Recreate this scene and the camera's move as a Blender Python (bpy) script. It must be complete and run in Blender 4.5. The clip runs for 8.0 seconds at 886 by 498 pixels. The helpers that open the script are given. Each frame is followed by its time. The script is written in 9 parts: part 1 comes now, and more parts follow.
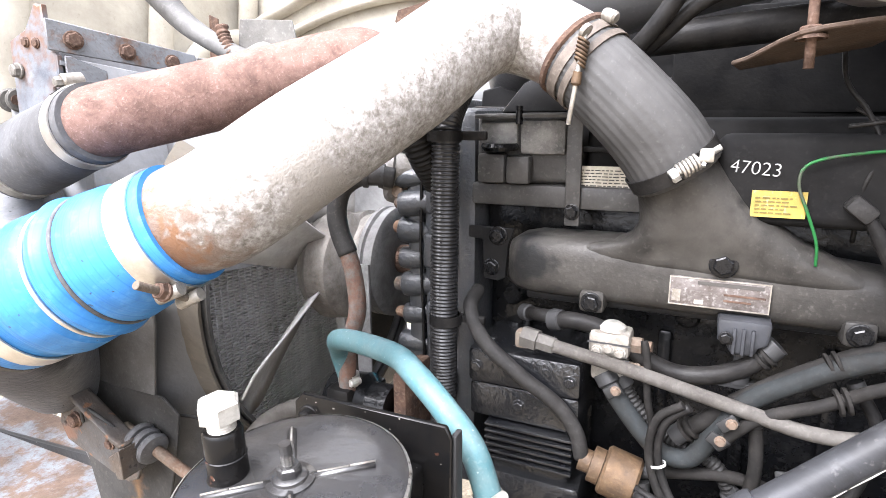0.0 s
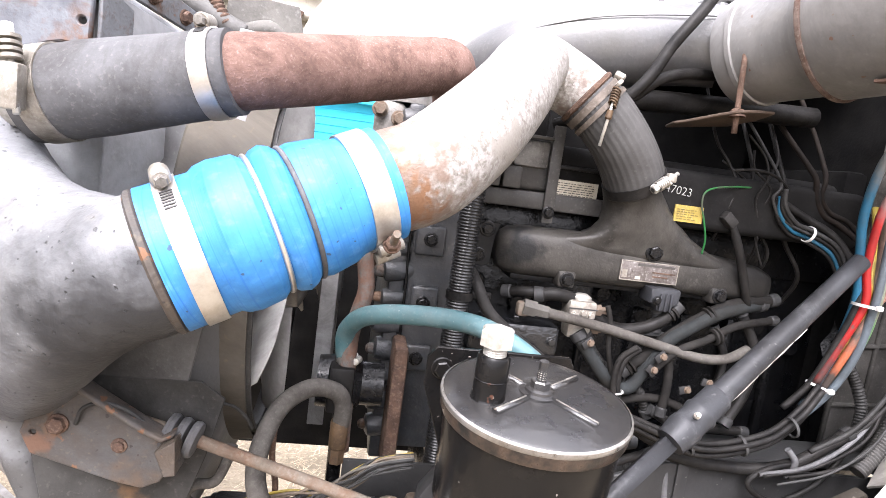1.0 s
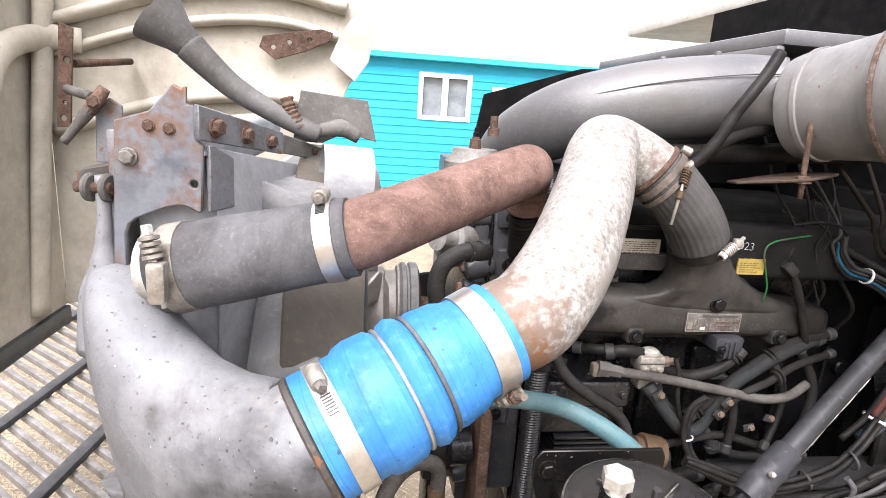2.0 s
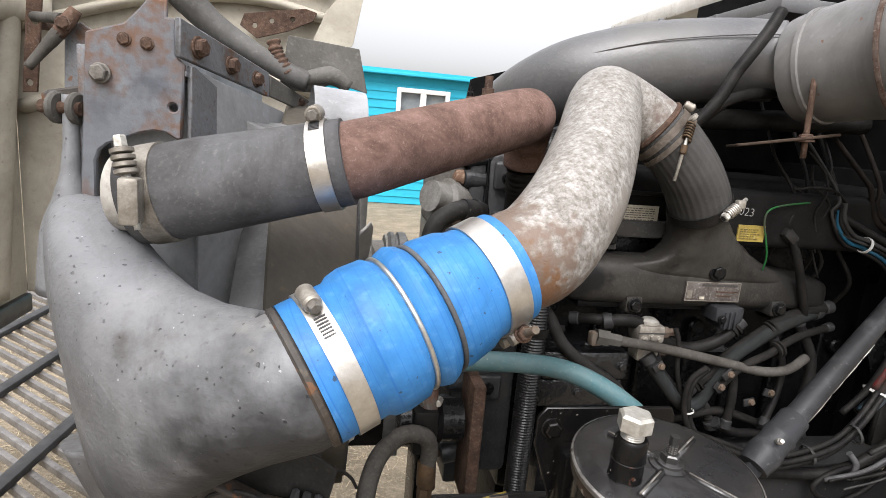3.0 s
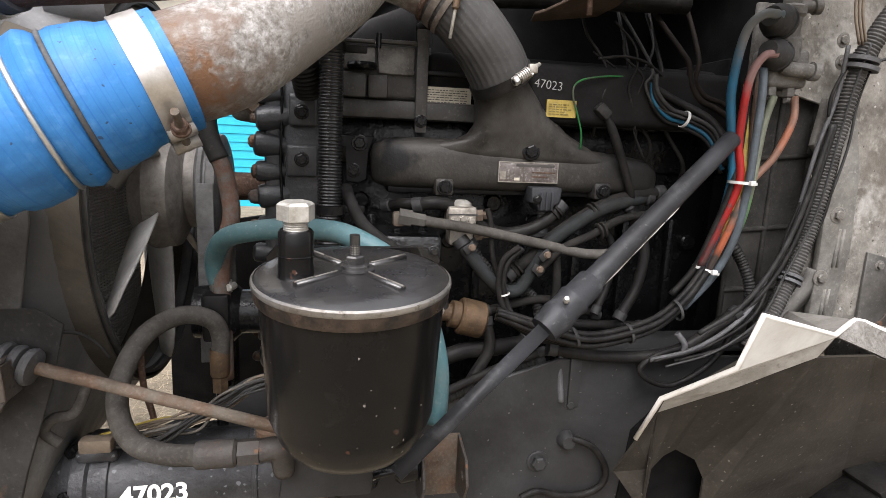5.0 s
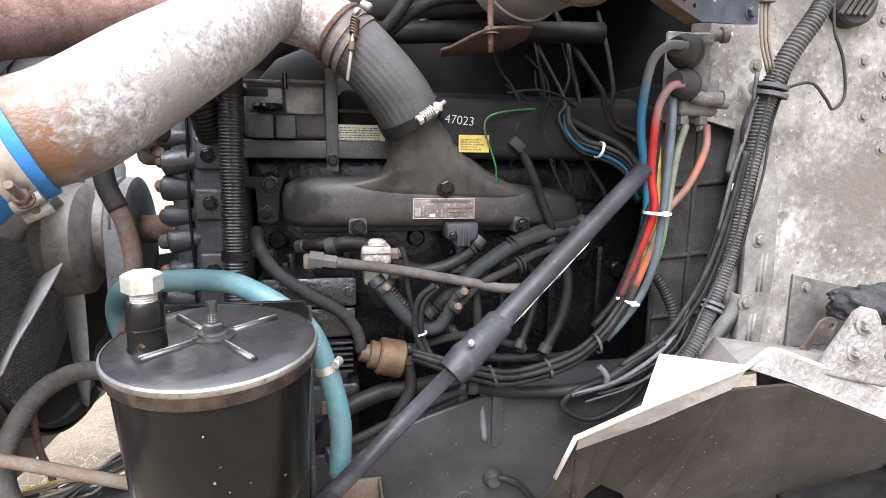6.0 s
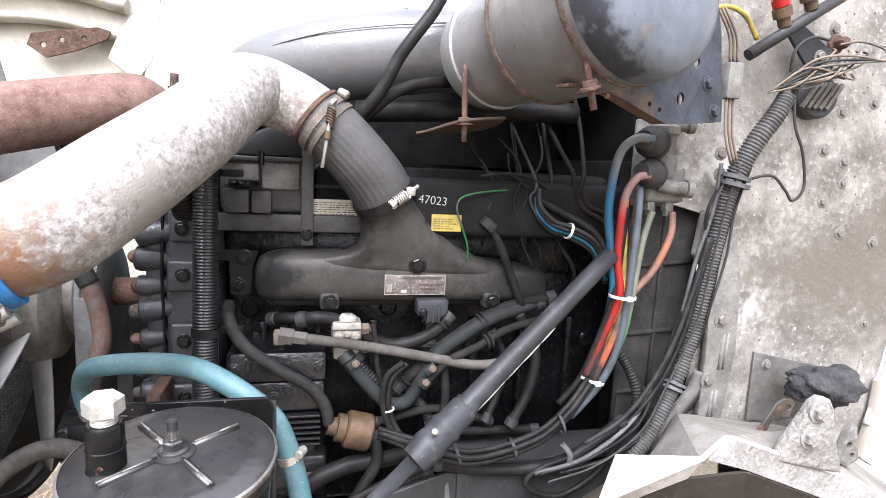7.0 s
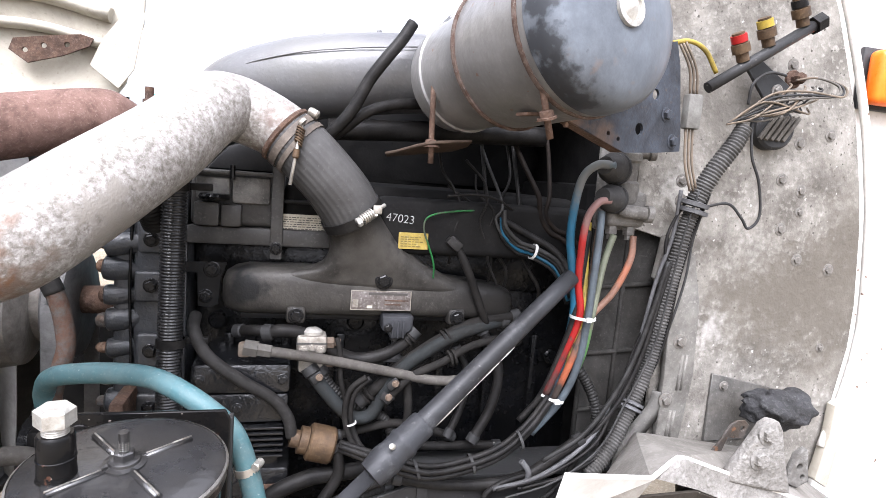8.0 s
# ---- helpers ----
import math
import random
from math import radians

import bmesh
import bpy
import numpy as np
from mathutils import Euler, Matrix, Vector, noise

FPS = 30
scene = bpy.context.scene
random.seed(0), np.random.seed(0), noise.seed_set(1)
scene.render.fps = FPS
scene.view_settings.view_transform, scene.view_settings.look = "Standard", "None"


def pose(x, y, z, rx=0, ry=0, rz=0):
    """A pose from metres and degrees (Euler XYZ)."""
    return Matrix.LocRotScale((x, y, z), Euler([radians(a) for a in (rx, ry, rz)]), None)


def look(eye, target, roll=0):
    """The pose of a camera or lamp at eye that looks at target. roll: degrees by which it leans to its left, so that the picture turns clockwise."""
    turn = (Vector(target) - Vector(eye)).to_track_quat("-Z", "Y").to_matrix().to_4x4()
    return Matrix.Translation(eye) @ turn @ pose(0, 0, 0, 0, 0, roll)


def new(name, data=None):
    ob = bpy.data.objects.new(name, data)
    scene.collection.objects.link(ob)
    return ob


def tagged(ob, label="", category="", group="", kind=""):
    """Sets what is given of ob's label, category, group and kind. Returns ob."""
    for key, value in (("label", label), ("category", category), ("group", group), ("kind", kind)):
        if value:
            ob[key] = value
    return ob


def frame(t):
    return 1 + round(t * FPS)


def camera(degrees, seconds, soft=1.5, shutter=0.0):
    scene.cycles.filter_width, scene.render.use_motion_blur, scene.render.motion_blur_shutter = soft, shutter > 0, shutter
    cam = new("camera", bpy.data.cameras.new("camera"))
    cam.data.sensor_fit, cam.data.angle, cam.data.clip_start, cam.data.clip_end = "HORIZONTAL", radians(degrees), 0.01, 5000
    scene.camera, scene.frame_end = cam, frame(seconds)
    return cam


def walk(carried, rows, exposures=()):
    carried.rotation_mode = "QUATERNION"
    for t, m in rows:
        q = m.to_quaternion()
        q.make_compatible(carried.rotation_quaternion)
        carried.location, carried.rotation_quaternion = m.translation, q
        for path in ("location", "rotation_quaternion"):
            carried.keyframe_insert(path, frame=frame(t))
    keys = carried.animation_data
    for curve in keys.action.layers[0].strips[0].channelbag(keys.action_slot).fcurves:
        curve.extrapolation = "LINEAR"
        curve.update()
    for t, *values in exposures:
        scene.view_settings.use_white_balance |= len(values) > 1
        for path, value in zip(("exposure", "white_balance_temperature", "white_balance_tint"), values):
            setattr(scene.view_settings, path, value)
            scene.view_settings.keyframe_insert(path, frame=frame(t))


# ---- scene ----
cam = camera(75.0, 8.0, soft=0.8)
PATH = [
    (0, (0.023, -0.132, 1.576), (-0.805, 1.632, 1.126), -0.4),
    (0.5, (-0.168, -0.291, 1.548), (-0.374, 1.663, 1.174), 1.7),
    (1, (-0.386, -0.316, 1.51), (-0.098, 1.645, 1.244), 7.7),
    (1.5, (-0.446, -0.306, 1.615), (-0.097, 1.61, 1.158), 4.9),
    (1.7, (-0.473, -0.306, 1.698), (-0.2, 1.615, 1.214), 4.0),
    (2.8, (-0.52, -0.283, 1.64), (-0.211, 1.65, 1.233), 3.1),
    (3, (-0.517, -0.278, 1.606), (-0.156, 1.648, 1.205), 4.8),
    (3.5, (-0.511, -0.273, 1.496), (-0.085, 1.634, 1.069), 6.9),
    (4, (-0.488, -0.298, 1.413), (-0.072, 1.622, 1.035), 5.6),
    (4.5, (-0.43, -0.309, 1.428), (-0.014, 1.611, 1.055), 6.1),
    (5, (-0.236, -0.335, 1.44), (0.129, 1.598, 1.081), 2.4),
    (5.2, (-0.168, -0.331, 1.45), (0.187, 1.601, 1.071), 0.7),
    (6.3, (-0.131, -0.337, 1.516), (0.291, 1.593, 1.209), 1.2),
    (6.5, (-0.135, -0.336, 1.548), (0.297, 1.593, 1.249), 1.7),
    (7, (-0.116, -0.34, 1.576), (0.34, 1.587, 1.293), 2.7),
    (7.5, (-0.1, -0.345, 1.579), (0.373, 1.581, 1.314), 3.6),
    (8, (-0.091, -0.364, 1.591), (0.407, 1.558, 1.347), 4.4),
]
walk(cam, [(t, look(eye, target, roll)) for t, eye, target, roll in PATH],
     exposures=[(0.0, 2.45, 6150, 15), (1.0, 2.05, 6300, 18), (1.5, 1.8, 6400, 18), (2.8, 0.9, 6500, 13), (3.5, 0.4, 6500, 11), (4.0, 0.36, 6600, 14), (4.5, 0.7, 6600, 17), (5.2, 0.95, 6350, 13), (6.3, 1.95, 6050, 16), (8.0, 1.58, 6050, 16)])

# ---- light: a bright overcast sky ----
world = bpy.data.worlds.new("overcast")
scene.world = world
world.use_nodes = True
wn = world.node_tree.nodes
wl = world.node_tree.links
sky = wn.new("ShaderNodeTexSky")
sky.sky_type = "NISHITA"
sky.sun_disc = False
sky.sun_elevation = radians(50)
sky.sun_rotation = radians(200)
sky.air_density, sky.dust_density, sky.ozone_density = 1.0, 4.0, 1.0
veil = wn.new("ShaderNodeHueSaturation")
veil.inputs["Saturation"].default_value = 0.12
veil.inputs["Value"].default_value = 1.0
wl.new(sky.outputs[0], veil.inputs["Color"])
geo = wn.new("ShaderNodeTexCoord")
axis = wn.new("ShaderNodeSeparateXYZ")
wl.new(geo.outputs["Generated"], axis.inputs[0])
ramp = wn.new("ShaderNodeMapRange")  # an overcast sky is brightest overhead
ramp.inputs[1].default_value, ramp.inputs[2].default_value = 0.0, 1.0
ramp.inputs[3].default_value, ramp.inputs[4].default_value = 0.72, 2.5
wl.new(axis.outputs["Z"], ramp.inputs[0])
shade = wn.new("ShaderNodeVectorMath")
shade.operation = "SCALE"
wl.new(veil.outputs[0], shade.inputs[0])
wl.new(ramp.outputs[0], shade.inputs["Scale"])
wl.new(shade.outputs[0], wn["Background"].inputs["Color"])
wn["Background"].inputs["Strength"].default_value = 0.15

sun = new("sun", bpy.data.lights.new("sun", "SUN"))
sun.data.energy = 1.0
sun.data.angle = radians(60)
sun.data.color = (1.0, 0.97, 0.93)
sun.matrix_world = look((-0.7, -0.5, 4.0), (-0.2, 0.4, 1.4))


# ---- materials ----
def mat(name, a, b=None, speck=None, rough=0.6, metal=0.0, scale=25.0, fine=220.0, amount=0.5, bump=0.25, dist=0.002, spread=0.12, spec=0.4, thin=0.0, grime=0.6):
    """Two tones mixed by coarse and fine noise, with specks, uneven gloss and fine relief."""
    m = bpy.data.materials.new(name)
    m.use_nodes = True
    n, l = m.node_tree.nodes, m.node_tree.links
    p = n["Principled BSDF"]
    co = n.new("ShaderNodeTexCoord")
    big = n.new("ShaderNodeTexNoise")
    big.inputs["Scale"].default_value, big.inputs["Detail"].default_value, big.inputs["Roughness"].default_value = scale, 10, 0.7
    small = n.new("ShaderNodeTexNoise")
    small.inputs["Scale"].default_value, small.inputs["Detail"].default_value = fine, 4
    for t in (big, small):
        l.new(co.outputs["Object"], t.inputs["Vector"])
    mask = n.new("ShaderNodeMapRange")
    mask.inputs[1].default_value, mask.inputs[2].default_value = amount - spread, amount + spread
    l.new(big.outputs["Fac"], mask.inputs[0])
    mix = n.new("ShaderNodeMix")
    mix.data_type = "RGBA"
    b = b or tuple(c * 0.7 for c in a)
    mix.inputs[6].default_value, mix.inputs[7].default_value = (*b, 1), (*a, 1)
    l.new(mask.outputs[0], mix.inputs[0])
    out = mix.outputs[2]
    if speck:
        m2 = n.new("ShaderNodeMapRange")
        m2.inputs[1].default_value, m2.inputs[2].default_value, m2.inputs[4].default_value = 0.52 + thin, 0.7 + thin, 0.6
        l.new(small.outputs["Fac"], m2.inputs[0])
        mix2 = n.new("ShaderNodeMix")
        mix2.data_type = "RGBA"
        l.new(out, mix2.inputs[6])
        mix2.inputs[7].default_value = (*speck, 1)
        l.new(m2.outputs[0], mix2.inputs[0])
        out = mix2.outputs[2]
    if grime:
        wide = n.new("ShaderNodeTexNoise")
        wide.inputs["Scale"].default_value, wide.inputs["Detail"].default_value, wide.inputs["Roughness"].default_value = max(scale * 0.35, 4.0), 8, 0.75
        wide.inputs["Distortion"].default_value = 0.6
        l.new(co.outputs["Object"], wide.inputs["Vector"])
        m3 = n.new("ShaderNodeMapRange")
        m3.inputs[1].default_value, m3.inputs[2].default_value, m3.inputs[3].default_value, m3.inputs[4].default_value = 0.42, 0.62, 0.0, grime
        l.new(wide.outputs["Fac"], m3.inputs[0])
        mix3 = n.new("ShaderNodeMix")
        mix3.data_type = "RGBA"
        mix3.blend_type = "MULTIPLY"
        mix3.inputs[7].default_value = (0.34, 0.31, 0.28, 1)
        l.new(m3.outputs[0], mix3.inputs[0])
        l.new(out, mix3.inputs[6])
        out = mix3.outputs[2]
    l.new(out, p.inputs["Base Color"])
    rr = n.new("ShaderNodeMapRange")
    rr.inputs[3].default_value, rr.inputs[4].default_value = max(rough - 0.15, 0.05), min(rough + 0.15, 1)
    l.new(big.outputs["Fac"], rr.inputs[0])
    l.new(rr.outputs[0], p.inputs["Roughness"])
    p.inputs["Metallic"].default_value = metal
    p.inputs["Specular IOR Level"].default_value = spec * 0.6
    if bump:
        bp = n.new("ShaderNodeBump")
        bp.inputs["Strength"].default_value, bp.inputs["Distance"].default_value = bump, dist
        l.new(small.outputs["Fac"], bp.inputs["Height"])
        l.new(bp.outputs[0], p.inputs["Normal"])
    return m


def add_stain_or_shade(m, colour, where, reach, scale=40.0, wobble=0.05, soft=0.0, most=1.0):
    """A stain or painted shade round a place, its own colour, with a ragged rim."""
    n, l = m.node_tree.nodes, m.node_tree.links
    p = n["Principled BSDF"]
    old = p.inputs["Base Color"].links[0].from_socket
    co = n.new("ShaderNodeTexCoord")
    far = n.new("ShaderNodeVectorMath")
    far.operation = "DISTANCE"
    far.inputs[1].default_value = where
    l.new(co.outputs["Object"], far.inputs[0])
    no = n.new("ShaderNodeTexNoise")
    no.inputs["Scale"].default_value, no.inputs["Detail"].default_value = scale, 6
    l.new(co.outputs["Object"], no.inputs["Vector"])
    ma = n.new("ShaderNodeMath")
    ma.operation = "MULTIPLY_ADD"
    ma.inputs[1].default_value = wobble * 2
    l.new(no.outputs["Fac"], ma.inputs[0])
    l.new(far.outputs["Value"], ma.inputs[2])
    mr = n.new("ShaderNodeMapRange")
    mr.inputs[1].default_value, mr.inputs[2].default_value = reach + wobble * (0.85 - soft), reach + wobble * (1.2 + soft)
    mr.inputs[3].default_value, mr.inputs[4].default_value = most, 0.0
    l.new(ma.outputs[0], mr.inputs[0])
    mix = n.new("ShaderNodeMix")
    mix.data_type = "RGBA"
    l.new(mr.outputs[0], mix.inputs[0])
    l.new(old, mix.inputs[6])
    mix.inputs[7].default_value = (*colour, 1)
    l.new(mix.outputs[2], p.inputs["Base Color"])
    return m


ALU_PIPE = mat("oxidised_pipe", (0.36, 0.35, 0.335), (0.165, 0.15, 0.133), (0.46, 0.45, 0.435), 0.5, 0.1, 170, 360, 0.52, 0.45, spread=0.13, thin=0.06, grime=0.55)
RUST_PIPE = mat("rust_scale", (0.17, 0.108, 0.09), (0.1, 0.058, 0.046), (0.26, 0.19, 0.165), 0.85, 0.0, 90, 430, 0.5, 0.5, 0.002, spread=0.2, thin=0.05, spec=0.3)
RUST = mat("rust", (0.115, 0.072, 0.052), (0.06, 0.04, 0.032), (0.17, 0.125, 0.1), 0.85, 0.1, 45, 260, 0.5, 0.6, spec=0.2)
RUSTY_PLATE = mat("rusty_grey_paint", (0.15, 0.157, 0.168), (0.13, 0.075, 0.048), (0.09, 0.075, 0.065), 0.6, 0.1, 20, 240, 0.41, 0.4, spread=0.06, spec=0.4, thin=0.03)
DUSTY_STEEL = mat("dusty_rusty_steel", (0.115, 0.1, 0.082), (0.11, 0.065, 0.042), (0.16, 0.135, 0.11), 0.8, 0.0, 26, 240, 0.46, 0.4, spec=0.2)
BLUE = mat("blue_silicone", (0.036, 0.172, 0.42), (0.028, 0.14, 0.35), (0.08, 0.22, 0.46), 0.45, 0.0, 30, 120, 0.45, 0.12, thin=0.03, spec=0.4, grime=0.4)
STEEL = mat("clamp_steel", (0.58, 0.56, 0.53), (0.46, 0.43, 0.385), None, 0.35, 0.85, 40, 300, 0.45, 0.1, grime=0.35)
ZINC = mat("zinc_bolt", (0.5, 0.49, 0.455), (0.33, 0.31, 0.27), (0.6, 0.59, 0.55), 0.4, 0.6, 70, 300, 0.45, 0.3, thin=0.05, grime=0.30)
BLACK_STEEL = mat("black_gloss_paint", (0.0045, 0.0045, 0.0047), (0.0075, 0.0068, 0.0063), (0.012, 0.0115, 0.011), 0.2, 0.0, 22, 90, 0.5, 0.06, thin=0.1, spec=0.3, grime=0.3)
BARE_EDGE = mat("worn_bare_rim", (0.3, 0.288, 0.27), (0.054, 0.045, 0.0372), (0.12, 0.096, 0.072), 0.3, 0.75, 45, 200, 0.38, 0.25, spread=0.08, thin=0.06)
TANK = mat("weathered_cast_tank", (0.19, 0.196, 0.205), (0.135, 0.138, 0.144), (0.04, 0.04, 0.042), 0.45, 0.0, 8, 150, 0.5, 0.5, 0.002, spread=0.2, thin=0.11, spec=0.3, grime=0.5)
RUBBER = mat("grey_rubber", (0.1, 0.101, 0.105), (0.055, 0.0555, 0.058), (0.14, 0.138, 0.135), 0.65, 0.0, 24, 260, 0.5, 0.15, spread=0.18, thin=0.05, spec=0.35)
HOSE = mat("black_hose", (0.0085, 0.008245, 0.008245), (0.01785, 0.01683, 0.01589), (0.0306, 0.0289, 0.0272), 0.45, 0.0, 40, 300, 0.5, 0.2, thin=0.05, spec=0.15)
DUSTY_HOSE = mat("dusty_hose", (0.0765, 0.0714, 0.0646), (0.0493, 0.04505, 0.0408), (0.102, 0.0952, 0.085), 0.75, 0.0, 40, 260, 0.5, 0.2, spec=0.2)
TEAL = mat("teal_hose", (0.055, 0.13, 0.145), (0.085, 0.14, 0.148), (0.15, 0.2, 0.205), 0.5, 0.0, 40, 260, 0.5, 0.15, thin=0.05, spec=0.45, grime=0.30)
LOOM = mat("split_loom", (0.011, 0.011, 0.0118), (0.02, 0.02, 0.0205), None, 0.3, 0.0, 60, 300, 0.5, 0.1, spec=0.7)
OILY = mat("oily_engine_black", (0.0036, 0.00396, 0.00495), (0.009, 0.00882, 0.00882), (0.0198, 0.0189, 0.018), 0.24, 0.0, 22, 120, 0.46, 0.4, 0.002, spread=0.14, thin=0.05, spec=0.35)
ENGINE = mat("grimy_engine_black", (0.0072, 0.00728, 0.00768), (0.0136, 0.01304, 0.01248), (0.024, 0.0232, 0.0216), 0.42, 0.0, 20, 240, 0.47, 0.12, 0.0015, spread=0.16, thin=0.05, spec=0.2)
MANIFOLD = mat("sooty_cast_manifold", (0.051, 0.0476, 0.0425), (0.017, 0.01615, 0.0153), (0.07225, 0.068, 0.0612), 0.42, 0.1, 9, 260, 0.5, 0.3, 0.0015, spread=0.2, thin=0.05, spec=0.3)
FLANGE = mat("rusty_grey_casting", (0.085, 0.083, 0.08), (0.1, 0.055, 0.03), (0.03, 0.029, 0.028), 0.75, 0.1, 45, 220, 0.42, 0.6, spec=0.2)
PLASTIC = mat("black_plastic_duct", (0.07, 0.0705, 0.075), (0.12, 0.119, 0.118), (0.16, 0.159, 0.156), 0.34, 0.0, 8, 200, 0.5, 0.2, spread=0.18, thin=0.07, spec=0.8, grime=0.3)
CANISTER = mat("scuffed_black_canister", (0.15, 0.147, 0.143), (0.23, 0.226, 0.22), (0.28, 0.272, 0.262), 0.34, 0.3, 7, 120, 0.5, 0.25, spread=0.2, thin=0.1, spec=0.6, grime=0.5)
CAN_END = mat("peeling_blue_grey_paint", (0.125, 0.14, 0.16), (0.085, 0.096, 0.112), (0.18, 0.125, 0.09), 0.45, 0.1, 10, 60, 0.47, 0.2, spread=0.16, thin=0.1, spec=0.35)
FIREWALL = mat("stained_cowl_paint", (0.235, 0.223, 0.2), (0.11, 0.102, 0.09), (0.33, 0.318, 0.29), 0.75, 0.0, 14, 120, 0.5, 0.7, 0.003, spread=0.11, thin=0.03, spec=0.2, grime=0.6)
DARK_STEEL = mat("dark_blue_bracket", (0.055, 0.064, 0.08), (0.033, 0.036, 0.042), (0.09, 0.062, 0.045), 0.6, 0.2, 24, 220, 0.5, 0.3, thin=0.07, spec=0.3)
WHITE_PAINT = mat("chipped_white_paint", (0.6, 0.58, 0.54), (0.42, 0.39, 0.34), (0.2, 0.17, 0.14), 0.5, 0.0, 20, 130, 0.36, 0.2, thin=0.1, grime=0.30)
FENDER_IN = mat("dusty_inner_fender", (0.05, 0.044, 0.0365), (0.024, 0.0205, 0.0165), (0.075, 0.068, 0.058), 0.8, 0.0, 7, 160, 0.5, 0.3, spread=0.18, thin=0.08, spec=0.2)
RAIL = mat("dusty_frame_paint", (0.036, 0.0362, 0.0368), (0.02, 0.02, 0.0202), (0.06, 0.059, 0.057), 0.5, 0.0, 6, 130, 0.5, 0.2, spread=0.2, thin=0.13, spec=0.3, grime=0.5)
SHROUD = mat("dusty_black_shroud", (0.075, 0.074, 0.072), (0.035, 0.0345, 0.0335), (0.1, 0.098, 0.094), 0.65, 0.0, 7, 220, 0.48, 0.3, spread=0.12, thin=0.05, spec=0.35)
RAD_PANEL = mat("dusty_radiator_panel", (0.33, 0.338, 0.35), (0.2, 0.206, 0.216), (0.38, 0.38, 0.376), 0.6, 0.0, 7, 160, 0.47, 0.25, spread=0.18, thin=0.08, spec=0.35, grime=0.5)
CORE = mat("radiator_fins", (0.48, 0.475, 0.46), (0.36, 0.355, 0.345), None, 0.55, 0.2, 30, 300, 0.5, 0.2, grime=0.25)
FAN = mat("dusty_fan_blade", (0.42, 0.412, 0.395), (0.3, 0.292, 0.28), None, 0.6, 0.0, 20, 200, 0.5, 0.15, spec=0.3, grime=0.3)
PULLEY = mat("worn_pulley", (0.27, 0.255, 0.235), (0.17, 0.158, 0.142), (0.24, 0.19, 0.15), 0.5, 0.3, 40, 200, 0.5, 0.2, thin=0.06)
BELT = mat("grey_belt", (0.17, 0.17, 0.17), (0.12, 0.12, 0.12), None, 0.6, 0.0, 40, 200, 0.5, 0.1, spec=0.3)
HOOD = mat("cream_hood_inside", (0.44, 0.41, 0.345), (0.31, 0.285, 0.235), (0.2, 0.175, 0.14), 0.6, 0.0, 5, 90, 0.46, 0.2, thin=0.1, spec=0.35, grime=0.30)
GRILLE = mat("black_grille", (0.03, 0.03, 0.032), (0.05, 0.05, 0.05), None, 0.4, 0.0, 20, 200, 0.5, 0.1)
SLAT = mat("dusty_chrome_slat", (0.3, 0.29, 0.28), (0.2, 0.19, 0.18), None, 0.4, 0.5, 20, 200, 0.5, 0.1)
GROUND = mat("dry_grass_ground", (0.24, 0.2, 0.145), (0.14, 0.115, 0.08), (0.34, 0.29, 0.21), 0.95, 0.0, 3, 60, 0.5, 0.8, 0.02, grime=0.0)
STRAW = mat("dry_straw", (0.42, 0.35, 0.24), (0.28, 0.22, 0.15), None, 0.9, 0.0, 8, 60, 0.5, 0.0, grime=0.0)
HOUSE = mat("turquoise_boards", (0.03, 0.36, 0.5), (0.026, 0.32, 0.45), None, 0.6, 0.0, 2, 20, 0.5, 0.1, spec=0.2, grime=0.0)
WINDOW_WHITE = mat("white_window_frame", (0.75, 0.75, 0.74), (0.68, 0.68, 0.67), None, 0.5, 0.0, 4, 40, 0.5, 0.0, grime=0.0)
GLASS = mat("dull_window_glass", (0.12, 0.14, 0.16), (0.2, 0.22, 0.23), None, 0.12, 0.0, 3, 20, 0.5, 0.0, spec=0.6, grime=0.0)
CREAM = mat("cream_neck", (0.4, 0.388, 0.36), (0.28, 0.268, 0.245), (0.2, 0.185, 0.16), 0.55, 0.1, 30, 220, 0.45, 0.2, thin=0.05)
BRASS = mat("brown_fitting", (0.105, 0.066, 0.036), (0.055, 0.037, 0.024), (0.15, 0.11, 0.07), 0.6, 0.2, 40, 220, 0.5, 0.3, thin=0.05)
LABEL_WHITE = mat("worn_white_label", (0.5, 0.47, 0.39), (0.38, 0.35, 0.28), (0.2, 0.18, 0.14), 0.5, 0.0, 60, 300, 0.45, 0.0, thin=0.05, grime=0.4)
LABEL_YELLOW = mat("worn_yellow_label", (0.33, 0.25, 0.055), (0.23, 0.17, 0.045), (0.45, 0.4, 0.27), 0.5, 0.0, 40, 200, 0.5, 0.0, thin=0.06, grime=0.5)
NAMEPLATE = mat("worn_nameplate", (0.15, 0.135, 0.128), (0.075, 0.062, 0.056), (0.34, 0.33, 0.32), 0.4, 0.3, 70, 260, 0.5, 0.0, thin=0.02)
CHALK = mat("white_paint_marker", (0.78, 0.78, 0.76), (0.35, 0.35, 0.34), (0.3, 0.3, 0.29), 0.6, 0.0, 60, 420, 0.4, 0.0, spread=0.06, thin=0.06, grime=0.0)
INK = mat("dark_print", (0.06, 0.055, 0.05), None, None, 0.6, 0.0)
WIRE_RED = mat("red_wire", (0.3, 0.012, 0.011), (0.2, 0.016, 0.014), None, 0.45, 0.0, 14, 200, 0.4, 0.0, grime=0.5)
WIRE_BLUE = mat("blue_wire", (0.012, 0.085, 0.15), (0.02, 0.07, 0.11), None, 0.5, 0.0, 30, 200, 0.5, 0.0, spec=0.3, grime=0.4)
